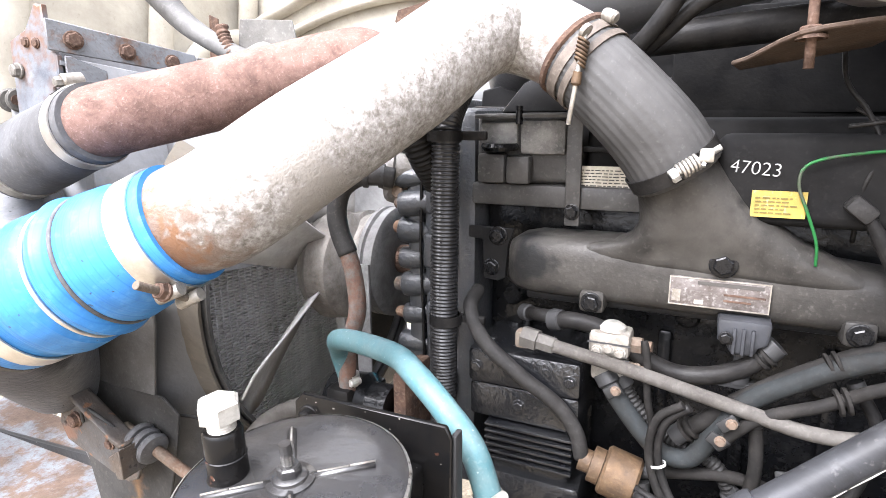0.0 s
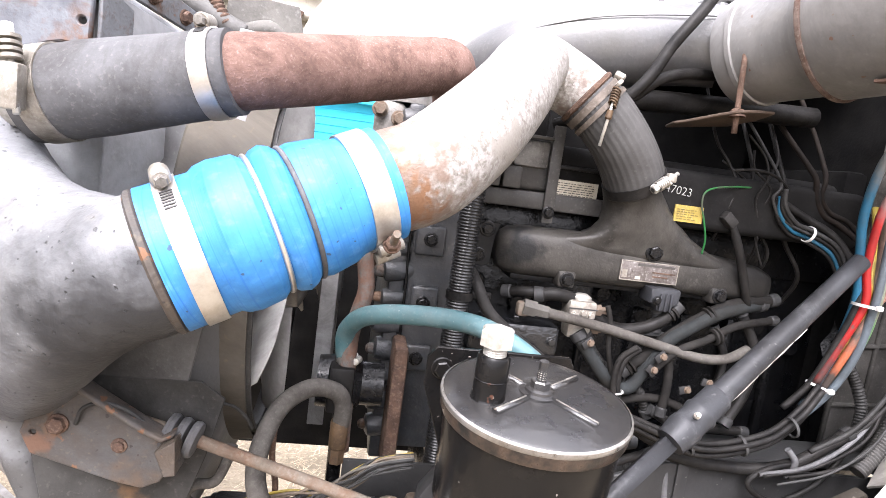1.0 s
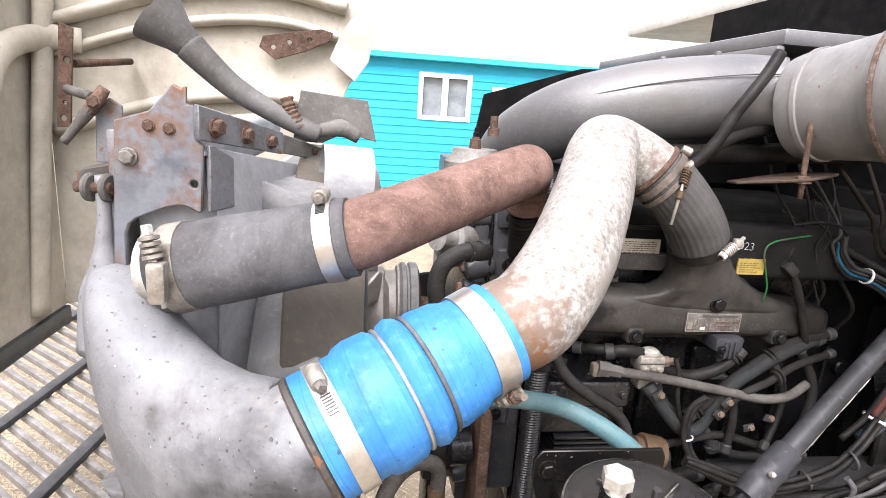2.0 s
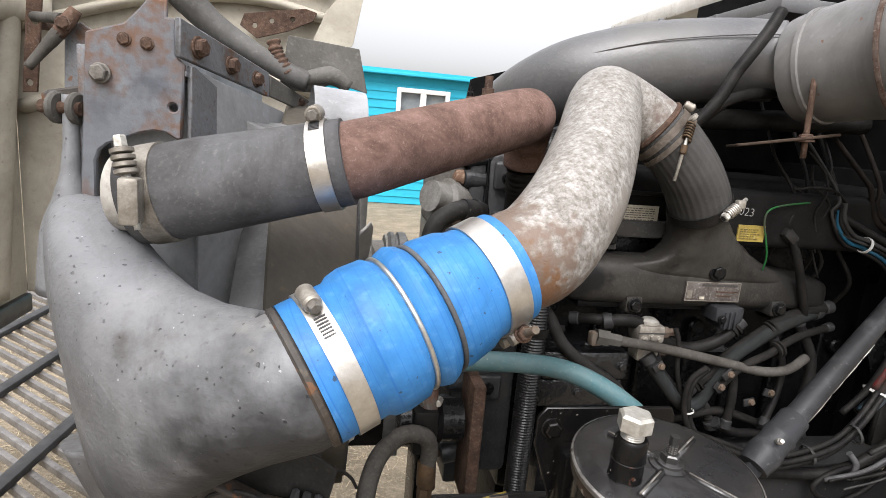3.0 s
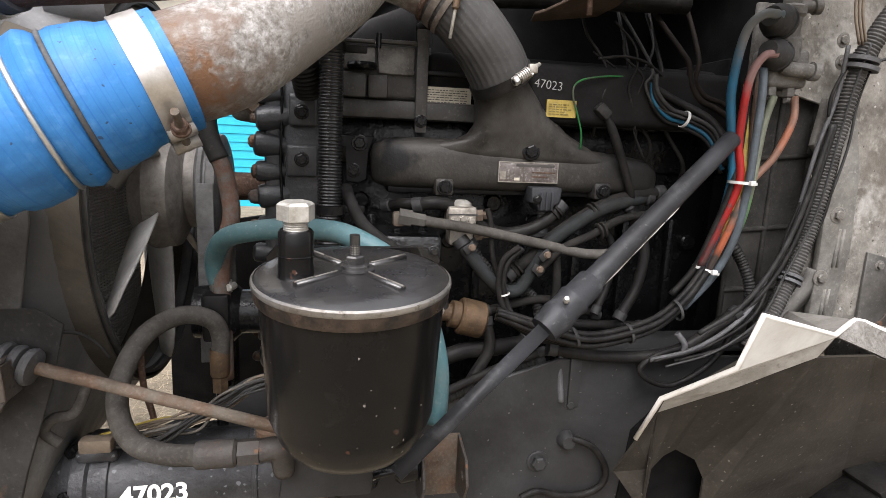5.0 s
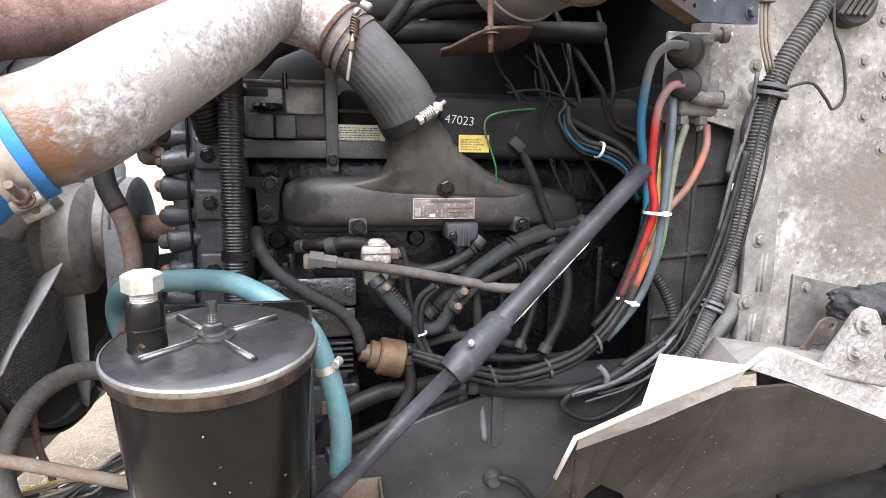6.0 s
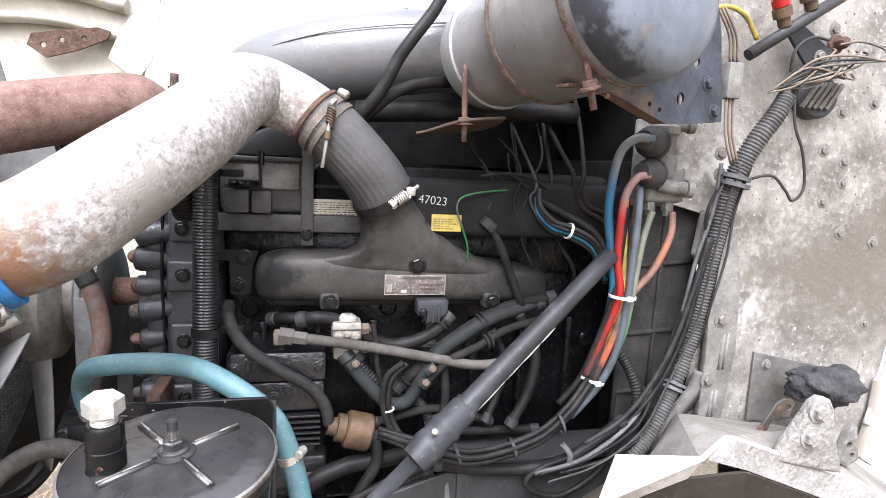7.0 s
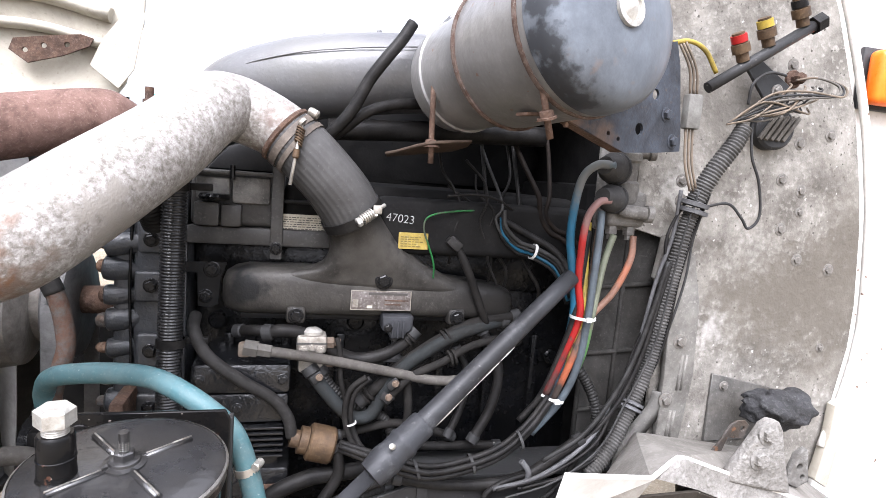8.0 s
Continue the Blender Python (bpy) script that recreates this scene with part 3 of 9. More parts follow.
def tube(pts, r, n=14, steps=8, caps=True, ribs=0.0, pitch=0.004, squash=1.0, up=None, wall=0.0):
    """A round hose or pipe along a curve. ribs: depth of rings at a pitch. squash: its height against its width. wall: an open end's thickness."""
    path = smooth_path(pts, steps)
    if ribs:
        dense, last = [path[0]], path[0]
        for q in path[1:]:
            k = max(1, round((q[0] - last[0]).length / (pitch / 4)))
            for j in range(1, k + 1):
                dense.append((last[0].lerp(q[0], j / k), last[1] + (q[1] - last[1]) * j / k))
            last = q
        path = dense
    places = [p for p, _ in path]
    tangents = [(places[min(i + 1, len(places) - 1)] - places[max(i - 1, 0)]).normalized() for i in range(len(places))]
    side = V(up) if up else (V((0, 0, 1)) if abs(tangents[0].z) < 0.9 else V((1, 0, 0)))
    verts, faces = [], []
    for i, ((p, u), t) in enumerate(zip(path, tangents)):
        side = (side - t * side.dot(t)).normalized()
        other = t.cross(side)
        rad = at_list(r, u)
        if ribs:
            rad -= ribs * (0, 0, 1, 1)[i % 4]
        for k in range(n):
            a = 2 * math.pi * k / n
            verts.append(p + other * (rad * math.cos(a)) + side * (rad * squash * math.sin(a)))
    m = len(places)
    for i in range(m - 1):
        for k in range(n):
            k2 = (k + 1) % n
            faces.append((i * n + k, i * n + k2, (i + 1) * n + k2, (i + 1) * n + k))
    if caps:
        faces.append(tuple(range(n - 1, -1, -1)))
        faces.append(tuple(range((m - 1) * n, m * n)))
    me = mesh_of("tube", verts, faces)
    if caps:
        for f in me.polygons[-2:]:
            f.use_smooth = False
    return me


def lathe(profile, p, axis, n=32, caps=True):
    """A turned body: (distance along the axis, radius) pairs from p."""
    z = V(axis).normalized()
    x = z.orthogonal().normalized()
    y = z.cross(x)
    p = V(p)
    verts, faces = [], []
    for h, r in profile:
        for k in range(n):
            a = 2 * math.pi * k / n
            verts.append(p + z * h + (x * math.cos(a) + y * math.sin(a)) * r)
    for i in range(len(profile) - 1):
        for k in range(n):
            k2 = (k + 1) % n
            faces.append((i * n + k, i * n + k2, (i + 1) * n + k2, (i + 1) * n + k))
    if caps:
        faces.append(tuple(range(n - 1, -1, -1)))
        faces.append(tuple(range((len(profile) - 1) * n, len(profile) * n)))
    me = mesh_of("lathe", verts, faces)
    me.set_sharp_from_angle(angle=radians(35))
    return me


def box(lo, hi, bevel=0.003, turn=None, segs=2):
    """A block between two corners with rounded edges; turn: a matrix about its middle."""
    bm = bmesh.new()
    lo, hi = V(lo), V(hi)
    mid, size = (lo + hi) / 2, hi - lo
    bmesh.ops.create_cube(bm, size=1, matrix=Matrix.Diagonal((*size, 1)))
    if bevel:
        bmesh.ops.bevel(bm, geom=bm.edges[:], offset=min(bevel, min(size) * 0.45), segments=segs, affect="EDGES", profile=0.5)
    bmesh.ops.transform(bm, matrix=Matrix.Translation(mid) @ (turn or Matrix()), verts=bm.verts[:])
    me = bpy.data.meshes.new("box")
    bm.to_mesh(me)
    bm.free()
    me.shade_smooth()
    me.set_sharp_from_angle(angle=radians(40))
    return me


def prism(outline, origin, u, v, depth, bevel=0.0, segs=3, holes=()):
    """A plate or block: an outline in the plane of u and v at origin, as thick as depth along u x v. holes: (a, b, radius)."""
    u, v, origin = V(u).normalized(), V(v).normalized(), V(origin)
    w = u.cross(v)
    bm = bmesh.new()
    if holes:
        edges = []
        loops = [list(outline)] + [[(a + r * math.cos(t * math.pi / 8), b + r * math.sin(t * math.pi / 8)) for t in range(16)] for a, b, r in holes]
        for loop in loops:
            vs = [bm.verts.new(origin + u * a + v * b) for a, b in loop]
            edges += [bm.edges.new((vs[i], vs[(i + 1) % len(vs)])) for i in range(len(vs))]
        bmesh.ops.triangle_fill(bm, use_beauty=True, use_dissolve=False, edges=edges)
        geom = bm.faces[:]
    else:
        geom = [bm.faces.new([bm.verts.new(origin + u * a + v * b) for a, b in outline])]
    bmesh.ops.recalc_face_normals(bm, faces=bm.faces[:])
    res = bmesh.ops.extrude_face_region(bm, geom=geom)
    bmesh.ops.translate(bm, vec=w * depth, verts=[g for g in res["geom"] if isinstance(g, bmesh.types.BMVert)])
    bmesh.ops.recalc_face_normals(bm, faces=bm.faces[:])
    if bevel:
        sharp = [e for e in bm.edges if len(e.link_faces) == 2 and e.calc_face_angle(0) > radians(60)]
        bmesh.ops.bevel(bm, geom=sharp, offset=bevel, segments=segs, affect="EDGES", profile=0.5, clamp_overlap=True)
    me = bpy.data.meshes.new("prism")
    bm.to_mesh(me)
    bm.free()
    me.shade_smooth()
    me.set_sharp_from_angle(angle=radians(42))
    return me


def facing(p, normal, spin=0.0):
    """A pose whose z axis points along normal."""
    return Matrix.Translation(p) @ V(normal).to_track_quat("Z", "Y").to_matrix().to_4x4() @ Matrix.Rotation(spin, 4, "Z")


def hex_mesh(r, h, washer=1.4, shank=0.0):
    """A hexagon head on its washer, base at the origin, along z."""
    verts, faces = [], []

    def ring(n, rad, z, turn=0.0):
        i = len(verts)
        verts.extend((rad * math.cos(2 * math.pi * k / n + turn), rad * math.sin(2 * math.pi * k / n + turn), z) for k in range(n))
        return i

    def wall(a, b, n):
        faces.extend((a + k, a + (k + 1) % n, b + (k + 1) % n, b + k) for k in range(n))

    if washer:
        a, b, c = ring(18, r * washer, -0.001), ring(18, r * washer, h * 0.15), ring(18, r * washer * 0.9, h * 0.22)
        wall(a, b, 18), wall(b, c, 18)
        faces.append(tuple(range(c, c + 18)))
    a, b, c = ring(6, r, 0), ring(6, r, h * 0.85), ring(6, r * 0.82, h)
    wall(a, b, 6), wall(b, c, 6)
    faces.append(tuple(range(c, c + 6)))
    if shank:
        a, b = ring(10, r * 0.5, h * 0.9), ring(10, r * 0.5, h + shank)
        wall(a, b, 10)
        faces.append(tuple(range(b, b + 10)))
    return mesh_of("bolt", verts, faces, False)


BOLTS = {}


def bolt(parent, p, normal, r=0.008, h=0.007, material=None, washer=1.4, shank=0.0, spin=None, name="bolt", label=""):
    material = material or ZINC
    key = (r, h, washer, shank, material.name)
    if key not in BOLTS:
        BOLTS[key] = hex_mesh(r, h, washer, shank)
        BOLTS[key].materials.append(material)
    turn = random.uniform(0, 1) if spin is None else spin
    return part(name, BOLTS[key], None, parent, label, facing(p, normal, turn))


def band(pts, r, width_pts=None, n=40, thick=0.0015):
    """A flat strap round a hose, along a short line pts."""
    a, b = V(pts[0]), V(pts[1])
    d = (b - a).normalized()
    w = (b - a).length
    return lathe([(0, r), (0, r + thick), (w, r + thick), (w, r)], a, d, n, caps=False)


def lettering(text, size, material, m, parent, name="lettering", thick=0.0):
    cu = bpy.data.curves.new("text", "FONT")
    cu.body, cu.size, cu.align_x, cu.align_y = text, size, "CENTER", "CENTER"
    cu.offset = thick
    tmp = new("text", cu)
    bpy.context.view_layer.update()
    me = bpy.data.meshes.new_from_object(tmp.evaluated_get(bpy.context.evaluated_depsgraph_get()))
    bpy.data.objects.remove(tmp)
    me.materials.clear()
    me.materials.append(material)
    return part(name, me, None, parent, "", m)


def upright(p, away, lift=0.0, roll=0.0):
    """A pose for flat print on a wall: x along the wall, y up, z out of it towards away."""
    z = V(away).normalized()
    x = V((0, 0, 1)).cross(z).normalized()
    y = z.cross(x)
    m = Matrix((x, y, z)).transposed().to_4x4()
    return Matrix.Translation(V(p) + z * lift) @ m @ Matrix.Rotation(roll, 4, "Z")


def hose(name, pts, r, material, label, category="hose", group="", **kw):
    return single(name, tube(pts, r, **kw), material, label, category, group)


def worm_clamp(parent, a, b, r, side, name="clamp"):
    """A hose clamp: a steel band with a screw housing and a slotted screw."""
    a, b = V(a), V(b)
    d = (b - a).normalized()
    strap = part(name, band((a, b), r), STEEL, parent, "bright steel hose clamp band")
    s = (V(side) - d * V(side).dot(d)).normalized()
    t = d.cross(s)
    mid = (a + b) / 2 + s * (r + 0.006)
    hus = lathe([(-0.010, 0.006), (-0.009, 0.0075), (0.008, 0.0075), (0.010, 0.006)], mid, t, 14)
    part("screw_housing", hus, DULL_STEEL, strap)
    bolt(strap, mid + t * 0.010, t, 0.005, 0.006, COWL_BOLT, 0)
    for k in range(7):
        q = radians(16 + 2.6 * k) * (-1 if t.y > 0 else 1)
        rad = s * math.cos(q) + t * math.sin(q)
        part("slot", box(V((-0.0045, -0.0006, -0.0004)), V((0.0045, 0.0006, 0.0004)), 0, None), GRILLE, strap, "", Matrix.Translation((a + b) / 2 + rad * (r + 0.0019)) @ Matrix((d, rad.cross(d), rad)).transposed().to_4x4())
    return strap


# ---- ground and surroundings ----
def ground_sheet():
    bm = bmesh.new()
    bmesh.ops.create_grid(bm, x_segments=60, y_segments=60, size=1.0)
    for v in bm.verts:
        x, y = v.co.x, v.co.y
        v.co = V((math.copysign(abs(x) ** 3, x) * 400, math.copysign(abs(y) ** 3, y) * 400, 0))
        v.co.z = 0.03 * noise.noise(v.co * 0.6) if max(abs(v.co.x), abs(v.co.y)) < 60 else 0
    return bm


single("ground", ground_sheet(), GROUND, "dry trampled grass and straw over bare earth", "ground", kind="structure")


def straw_litter():
    verts, faces = [], []
    for i in range(9000):
        x, y = random.uniform(-3.4, 0.6), random.uniform(-0.4, 4.0)
        a, s, w = random.uniform(0, math.pi), random.uniform(0.03, 0.11), random.uniform(0.0012, 0.003)
        d, e = V((math.cos(a), math.sin(a), random.uniform(-0.15, 0.25))), V((-math.sin(a), math.cos(a), 0))
        p = V((x, y, 0.03 * noise.noise(V((x, y, 0)) * 0.6) + 0.012))
        k = len(verts)
        verts += [p - d * s / 2 - e * w, p + d * s / 2, p - d * s / 2 + e * w]
        faces.append((k, k + 1, k + 2))
    return mesh_of("straw", verts, faces, False)


single("straw_litter", straw_litter(), STRAW, "loose dry straw lying on the ground", "grass", kind="stuff")


def house():
    y0, x0, x1, top = 12.0, -2.6, 7.5, 2.62
    h = thing("house", "turquoise board-clad house with white sash windows", "house", (2.5, y0, 0))
    win = [(0.55, 1.66, 1.45, 2.40), (2.1, 2.75, 1.5, 2.2), (4.4, 5.5, 1.45, 2.40)]
    xs = sorted({x0, x1, *[w[0] for w in win], *[w[1] for w in win]})
    for a, b in zip(xs, xs[1:]):
        w = [q for q in win if q[0] == a]
        if w:
            part("wall", box((a, y0, 0), (b, y0 + 0.2, w[0][2]), 0), HOUSE, h)
            part("wall", box((a, y0, w[0][3]), (b, y0 + 0.2, top), 0), HOUSE, h)
        else:
            part("wall", box((a, y0, 0), (b, y0 + 0.2, top), 0), HOUSE, h)
    for k in range(15):
        z = 0.15 + k * 0.165
        for a, b in zip(xs, xs[1:]):
            if not [q for q in win if q[0] == a and q[2] < z + 0.03 and q[3] > z]:
                part("board", box((a, y0 - 0.02, z), (b, y0 - 0.001, z + 0.014), 0), HOUSE, h)
    part("eave", box((x0 - 0.2, y0 - 0.25, top + 0.003), (x1 + 0.2, y0 + 0.4, top + 0.06), 0.01), HOUSE, h, "turquoise eave board")
    part("roof", prism([(0, 0), (3.2, 0.02), (6.4, 0), (6.4, 0.05), (3.2, 0.07), (0, 0.05)], (x1 + 0.3, y0 - 0.2, top + 0.064), (0, 1, 0), (0, 0, 1), -(x1 - x0 + 0.6)), HOUSE, h)
    part("back_wall", box((x0, y0 + 5.8, 0), (x1, y0 + 6.0, top), 0), HOUSE, h)
    part("side_wall", box((x0, y0 + 0.203, 0), (x0 + 0.2, y0 + 5.797, top), 0), HOUSE, h)
    part("side_wall", box((x1 - 0.2, y0 + 0.203, 0), (x1, y0 + 5.797, top), 0), HOUSE, h)
    for a, b, c, d in win:
        w = part("window", box((a, y0 + 0.1, c), (b, y0 + 0.12, d), 0), GLASS, h, "dull double sash window")
        for lo, hi in (((a, y0 - 0.04, c), (a + 0.09, y0 + 0.09, d)), ((b - 0.09, y0 - 0.04, c), (b, y0 + 0.09, d)), ((a + 0.092, y0 - 0.038, d - 0.09), (b - 0.092, y0 + 0.09, d)),
                       ((a + 0.092, y0 - 0.038, c), (b - 0.092, y0 + 0.09, c + 0.09)), (((a + b) / 2 - 0.06, y0 - 0.03, c + 0.092), ((a + b) / 2 + 0.06, y0 + 0.09, d - 0.092))):
            part("frame", box(lo, hi, 0.008), WINDOW_WHITE, w, "white window frame")


house()


# ---- charge air pipe, blue hose and end tank ----
BL, BR = V((-0.537, 0.152, 1.411)), V((-0.366, 0.206, 1.493))
BAX = (BR - BL).normalized()
BLEN = (BR - BL).length


def charge_pipe():
    pts = [BR - BAX * 0.035, BR, BR + BAX * 0.04, (-0.285, 0.262, 1.552), (-0.235, 0.345, 1.606), (-0.202, 0.41, 1.65), (-0.178, 0.446, 1.66), (-0.145, 0.453, 1.651), (-0.112, 0.45, 1.635), (-0.086, 0.443, 1.616)]
    return single("charge_pipe", tube(pts, [0.047, 0.047, 0.048, 0.048, 0.047, 0.045, 0.043, 0.041, 0.0395, 0.039], 32, 10), ALU_PIPE,
                  "bare metal charge air pipe with white oxidation and a rusty end", "pipe")


charge_pipe()


def blue_hose():
    h = thing("silicone_hose", "bright blue ribbed silicone coupling hose with steel clamps", "hose", BL)
    prof = [(-0.012, 0.0575), (-0.012, 0.061), (0.034, 0.0605), (0.04, 0.064), (0.052, 0.066), (0.074, 0.0645), (0.08, 0.060), (0.086, 0.0595), (0.09, 0.063), (0.099, 0.0655), (0.107, 0.0625), (0.112, 0.058),
            (0.117, 0.059), (0.124, 0.0605), (0.150, 0.0575), (0.160, 0.0535), (0.166, 0.0528), (BLEN + 0.008, 0.0528), (BLEN + 0.008, 0.047)]
    fit_to = lambda q: 0.002 + (q + 0.012) * (BLEN - 0.006) / (BLEN + 0.02)
    prof = [(fit_to(q), r * 0.975) for q, r in prof]
    part("sleeve", lathe(prof, BL, BAX, 64, caps=False), BLUE, h)
    for s, r in ((0.083, 0.0588), (0.1145, 0.0572)):
        c = BL + BAX * fit_to(s)
        x = BAX.orthogonal().normalized()
        y = BAX.cross(x)
        loop = [c + (x * math.cos(t) + y * math.sin(t)) * r for t in [i * math.pi / 12 for i in range(24)] + [0]]
        part("wire_ring", tube(loop, 0.0022, 8, 3, caps=False), STEEL if s < 0.1 else RUBBER, h, "thin wire ring in the hose groove")
    worm_clamp(h, BL + BAX * 0.016, BL + BAX * 0.033, 0.0597, (-0.3, -0.4, 1))
    a = part("t_bolt_clamp", band((BL + BAX * (BLEN - 0.036), BL + BAX * (BLEN - 0.014)), 0.0519, thick=0.0018), STEEL, h, "bright steel T-bolt clamp band")
    d = V((-0.369, 0.176, 1.435)) - (BL + BAX * (BLEN - 0.025))
    s = (d - BAX * d.dot(BAX)).normalized()
    t = BAX.cross(s)
    t = t if t.y < 0 else -t
    mid = BL + BAX * (BLEN - 0.025) + s * 0.0575
    part("trunnion", tube([mid - t * 0.016 - BAX * 0.011, mid - t * 0.016 + BAX * 0.011], 0.0055, 14, 1), DULL_STEEL, a, "dull folded band loop")
    part("trunnion", tube([mid + t * 0.006 - BAX * 0.011, mid + t * 0.006 + BAX * 0.011], 0.0055, 14, 1), DULL_STEEL, a, "dull folded band loop")
    part("fold", box(mid - V((0.01, 0.012, 0.0035)) - s * 0.004, mid + V((0.01, 0.012, 0.0035)) - s * 0.004, 0.003, BAX.to_track_quat("X", "Z").to_matrix().to_4x4()), DULL_STEEL, a)
    part("screw", tube([mid - t * 0.022, mid + t * 0.04], 0.0036, 10, 10, ribs=0.0004, pitch=0.0016), DUSTY_STEEL, a, "threaded clamp bolt")
    bolt(a, mid + t * 0.012, t, 0.0068, 0.008, RUST, 1.15)
    return h


blue_hose()


def superellipse(c, u, v, a, b, n=40, e=2.0):
    out = []
    for k in range(n):
        t = 2 * math.pi * k / n
        x, y = math.cos(t), math.sin(t)
        out.append(c + u * (a * math.copysign(abs(x) ** (2 / e), x)) + v * (b * math.copysign(abs(y) ** (2 / e), y)))
    return out


def loft(rings, cap=True):
    n = len(rings[0])
    verts = [p for r in rings for p in r]
    faces = [(i * n + k, i * n + (k + 1) % n, (i + 1) * n + (k + 1) % n, (i + 1) * n + k) for i in range(len(rings) - 1) for k in range(n)]
    if cap:
        faces += [tuple(range(n - 1, -1, -1)), tuple(range((len(rings) - 1) * n, len(rings) * n))]
    return mesh_of("loft", verts, faces)


def end_tank():
    tk = thing("charge_cooler_tank", "weathered grey cast charge cooler end tank with a round outlet neck", "engine part", (-0.74, 0.3, 1.0))
    spec = [  # centre, half width across, half height, roundness, turn of the section towards the neck
        (BL + BAX * 0.03, 0.0565, 0.0565, 2.0, 1.0), (BL + BAX * -0.014, 0.0572, 0.0572, 2.0, 1.0), (V((-0.565, 0.158, 1.399)), 0.0575, 0.060, 2.0, 0.9),
        (V((-0.597, 0.174, 1.389)), 0.058, 0.072, 2.1, 0.75), (V((-0.632, 0.197, 1.378)), 0.06, 0.09, 2.3, 0.55), (V((-0.665, 0.224, 1.369)), 0.06, 0.112, 2.6, 0.4),
        (V((-0.696, 0.25, 1.364)), 0.058, 0.136, 3.0, 0.3), (V((-0.72, 0.277, 1.363)), 0.054, 0.152, 3.2, 0.2), (V((-0.742, 0.3, 1.362)), 0.046, 0.16, 3.2, 0.1), (V((-0.757, 0.32, 1.36)), 0.034, 0.158, 2.8, 0.0), (V((-0.763, 0.335, 1.35)), 0.016, 0.145, 2.4, 0.0)]
    rings = []
    for i, (c, a, b, e, k) in enumerate(spec):
        d = (spec[max(i - 1, 0)][0] - spec[min(i + 1, len(spec) - 1)][0]).normalized()
        if i < 2:
            d = BAX
        up = V((0, 0, 1)).lerp((V((0, 0, 1)) - BAX * BAX.z).normalized(), k)
        up = (up - d * up.dot(d) * k).normalized()
        across = d.cross(up).normalized()
        ring = superellipse(c, across, up, a, b, 48, e)
        for p in ring:
            p.x -= (p.z - 1.35) * 0.13 * (1 - k)
            if p.x < -0.63:
                p.x = -0.63 + (p.x + 0.63) * 0.88
        rings.append(ring)
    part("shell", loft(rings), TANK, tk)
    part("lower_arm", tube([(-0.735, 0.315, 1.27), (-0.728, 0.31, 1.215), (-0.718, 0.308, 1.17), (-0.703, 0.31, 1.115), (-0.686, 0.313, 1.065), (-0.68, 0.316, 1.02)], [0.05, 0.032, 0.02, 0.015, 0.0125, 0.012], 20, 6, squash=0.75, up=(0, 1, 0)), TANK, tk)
    part("foot", lathe([(0, 0.024), (0.01, 0.025), (0.02, 0.016), (0.03, 0.012)], (-0.682, 0.318, 0.985), (0, 0, 1), 20), TANK, tk)
    part("upper_arm", tube([(-0.762, 0.318, 1.43), (-0.764, 0.316, 1.485), (-0.763, 0.312, 1.515), (-0.762, 0.31, 1.54), (-0.7605, 0.31, 1.57), (-0.7605, 0.31, 1.61)], [0.044, 0.034, 0.02, 0.011, 0.0085, 0.008], 20, 6, squash=0.8), TANK, tk)
    for x in (-0.772, -0.7555):
        part("bushing", lathe([(-0.002, 0.005), (-0.002, 0.0125), (0.0, 0.0145), (0.003, 0.0145), (0.005, 0.0125), (0.005, 0.005)], (x, 0.309, 1.598), (0.96, -0.25, 0), 28), COWL_GREY, tk, "grey rubber bushing")
    part("pivot_pin", tube([(-0.785, 0.311, 1.598), (-0.748, 0.303, 1.598)], 0.006, 12, 1), RUST, tk)
    part("neck_bead", lathe([(0, 0.057), (0.002, 0.0595), (0.006, 0.0595), (0.008, 0.057)], BL - BAX * 0.006, BAX, 48, caps=False), BRACKET, tk)


end_tank()

# ---- upper radiator hose and rusty water pipe ----
UL, UR, UE = V((-0.678, 0.262, 1.53)), V((-0.516, 0.239, 1.571)), V((-0.315, 0.372, 1.628))
UAX = (UR - UL).normalized()


def upper_hose():
    h = thing("radiator_hose", "dusty black rubber radiator hose with steel clamps", "hose", UL)
    part("sleeve", tube([UL - UAX * 0.012, UL + UAX * 0.05, UR - UAX * 0.05, UR + UAX * 0.006], [0.042, 0.0425, 0.0395, 0.038], 36, 6), RUBBER, h)
    worm_clamp(h, UR - UAX * 0.022, UR - UAX * 0.006, 0.0388, (-0.1, -0.1, 1))
    c = part("clamp", band((UL - UAX * 0.002, UL + UAX * 0.018), 0.0424), DULL_STEEL, h, "constant-torque clamp with spring washers")
    s = (V((0.15, -1, 0.2)) - UAX * V((0.15, -1, 0.2)).dot(UAX)).normalized()
    t = UAX.cross(s)
    t = t if t.z > 0 else -t
    mid = UL + UAX * 0.008 + s * 0.051
    part("housing", box(mid - V((0.008, 0.008, 0.026)), mid + V((0.008, 0.008, 0.012)), 0.003), DULL_STEEL, c)
    for k in range(4):
        part("spring_washer", lathe([(0, 0.006), (0.001, 0.009), (0.004, 0.009), (0.005, 0.006)], mid + t * (0.014 + 0.0055 * k), t, 18), DULL_STEEL, c)
    bolt(c, mid + t * 0.036, t, 0.0052, 0.009, ZINC, 0)
    part("screw", tube([mid - t * 0.03, mid + t * 0.036], 0.003, 8, 2), ZINC, c)


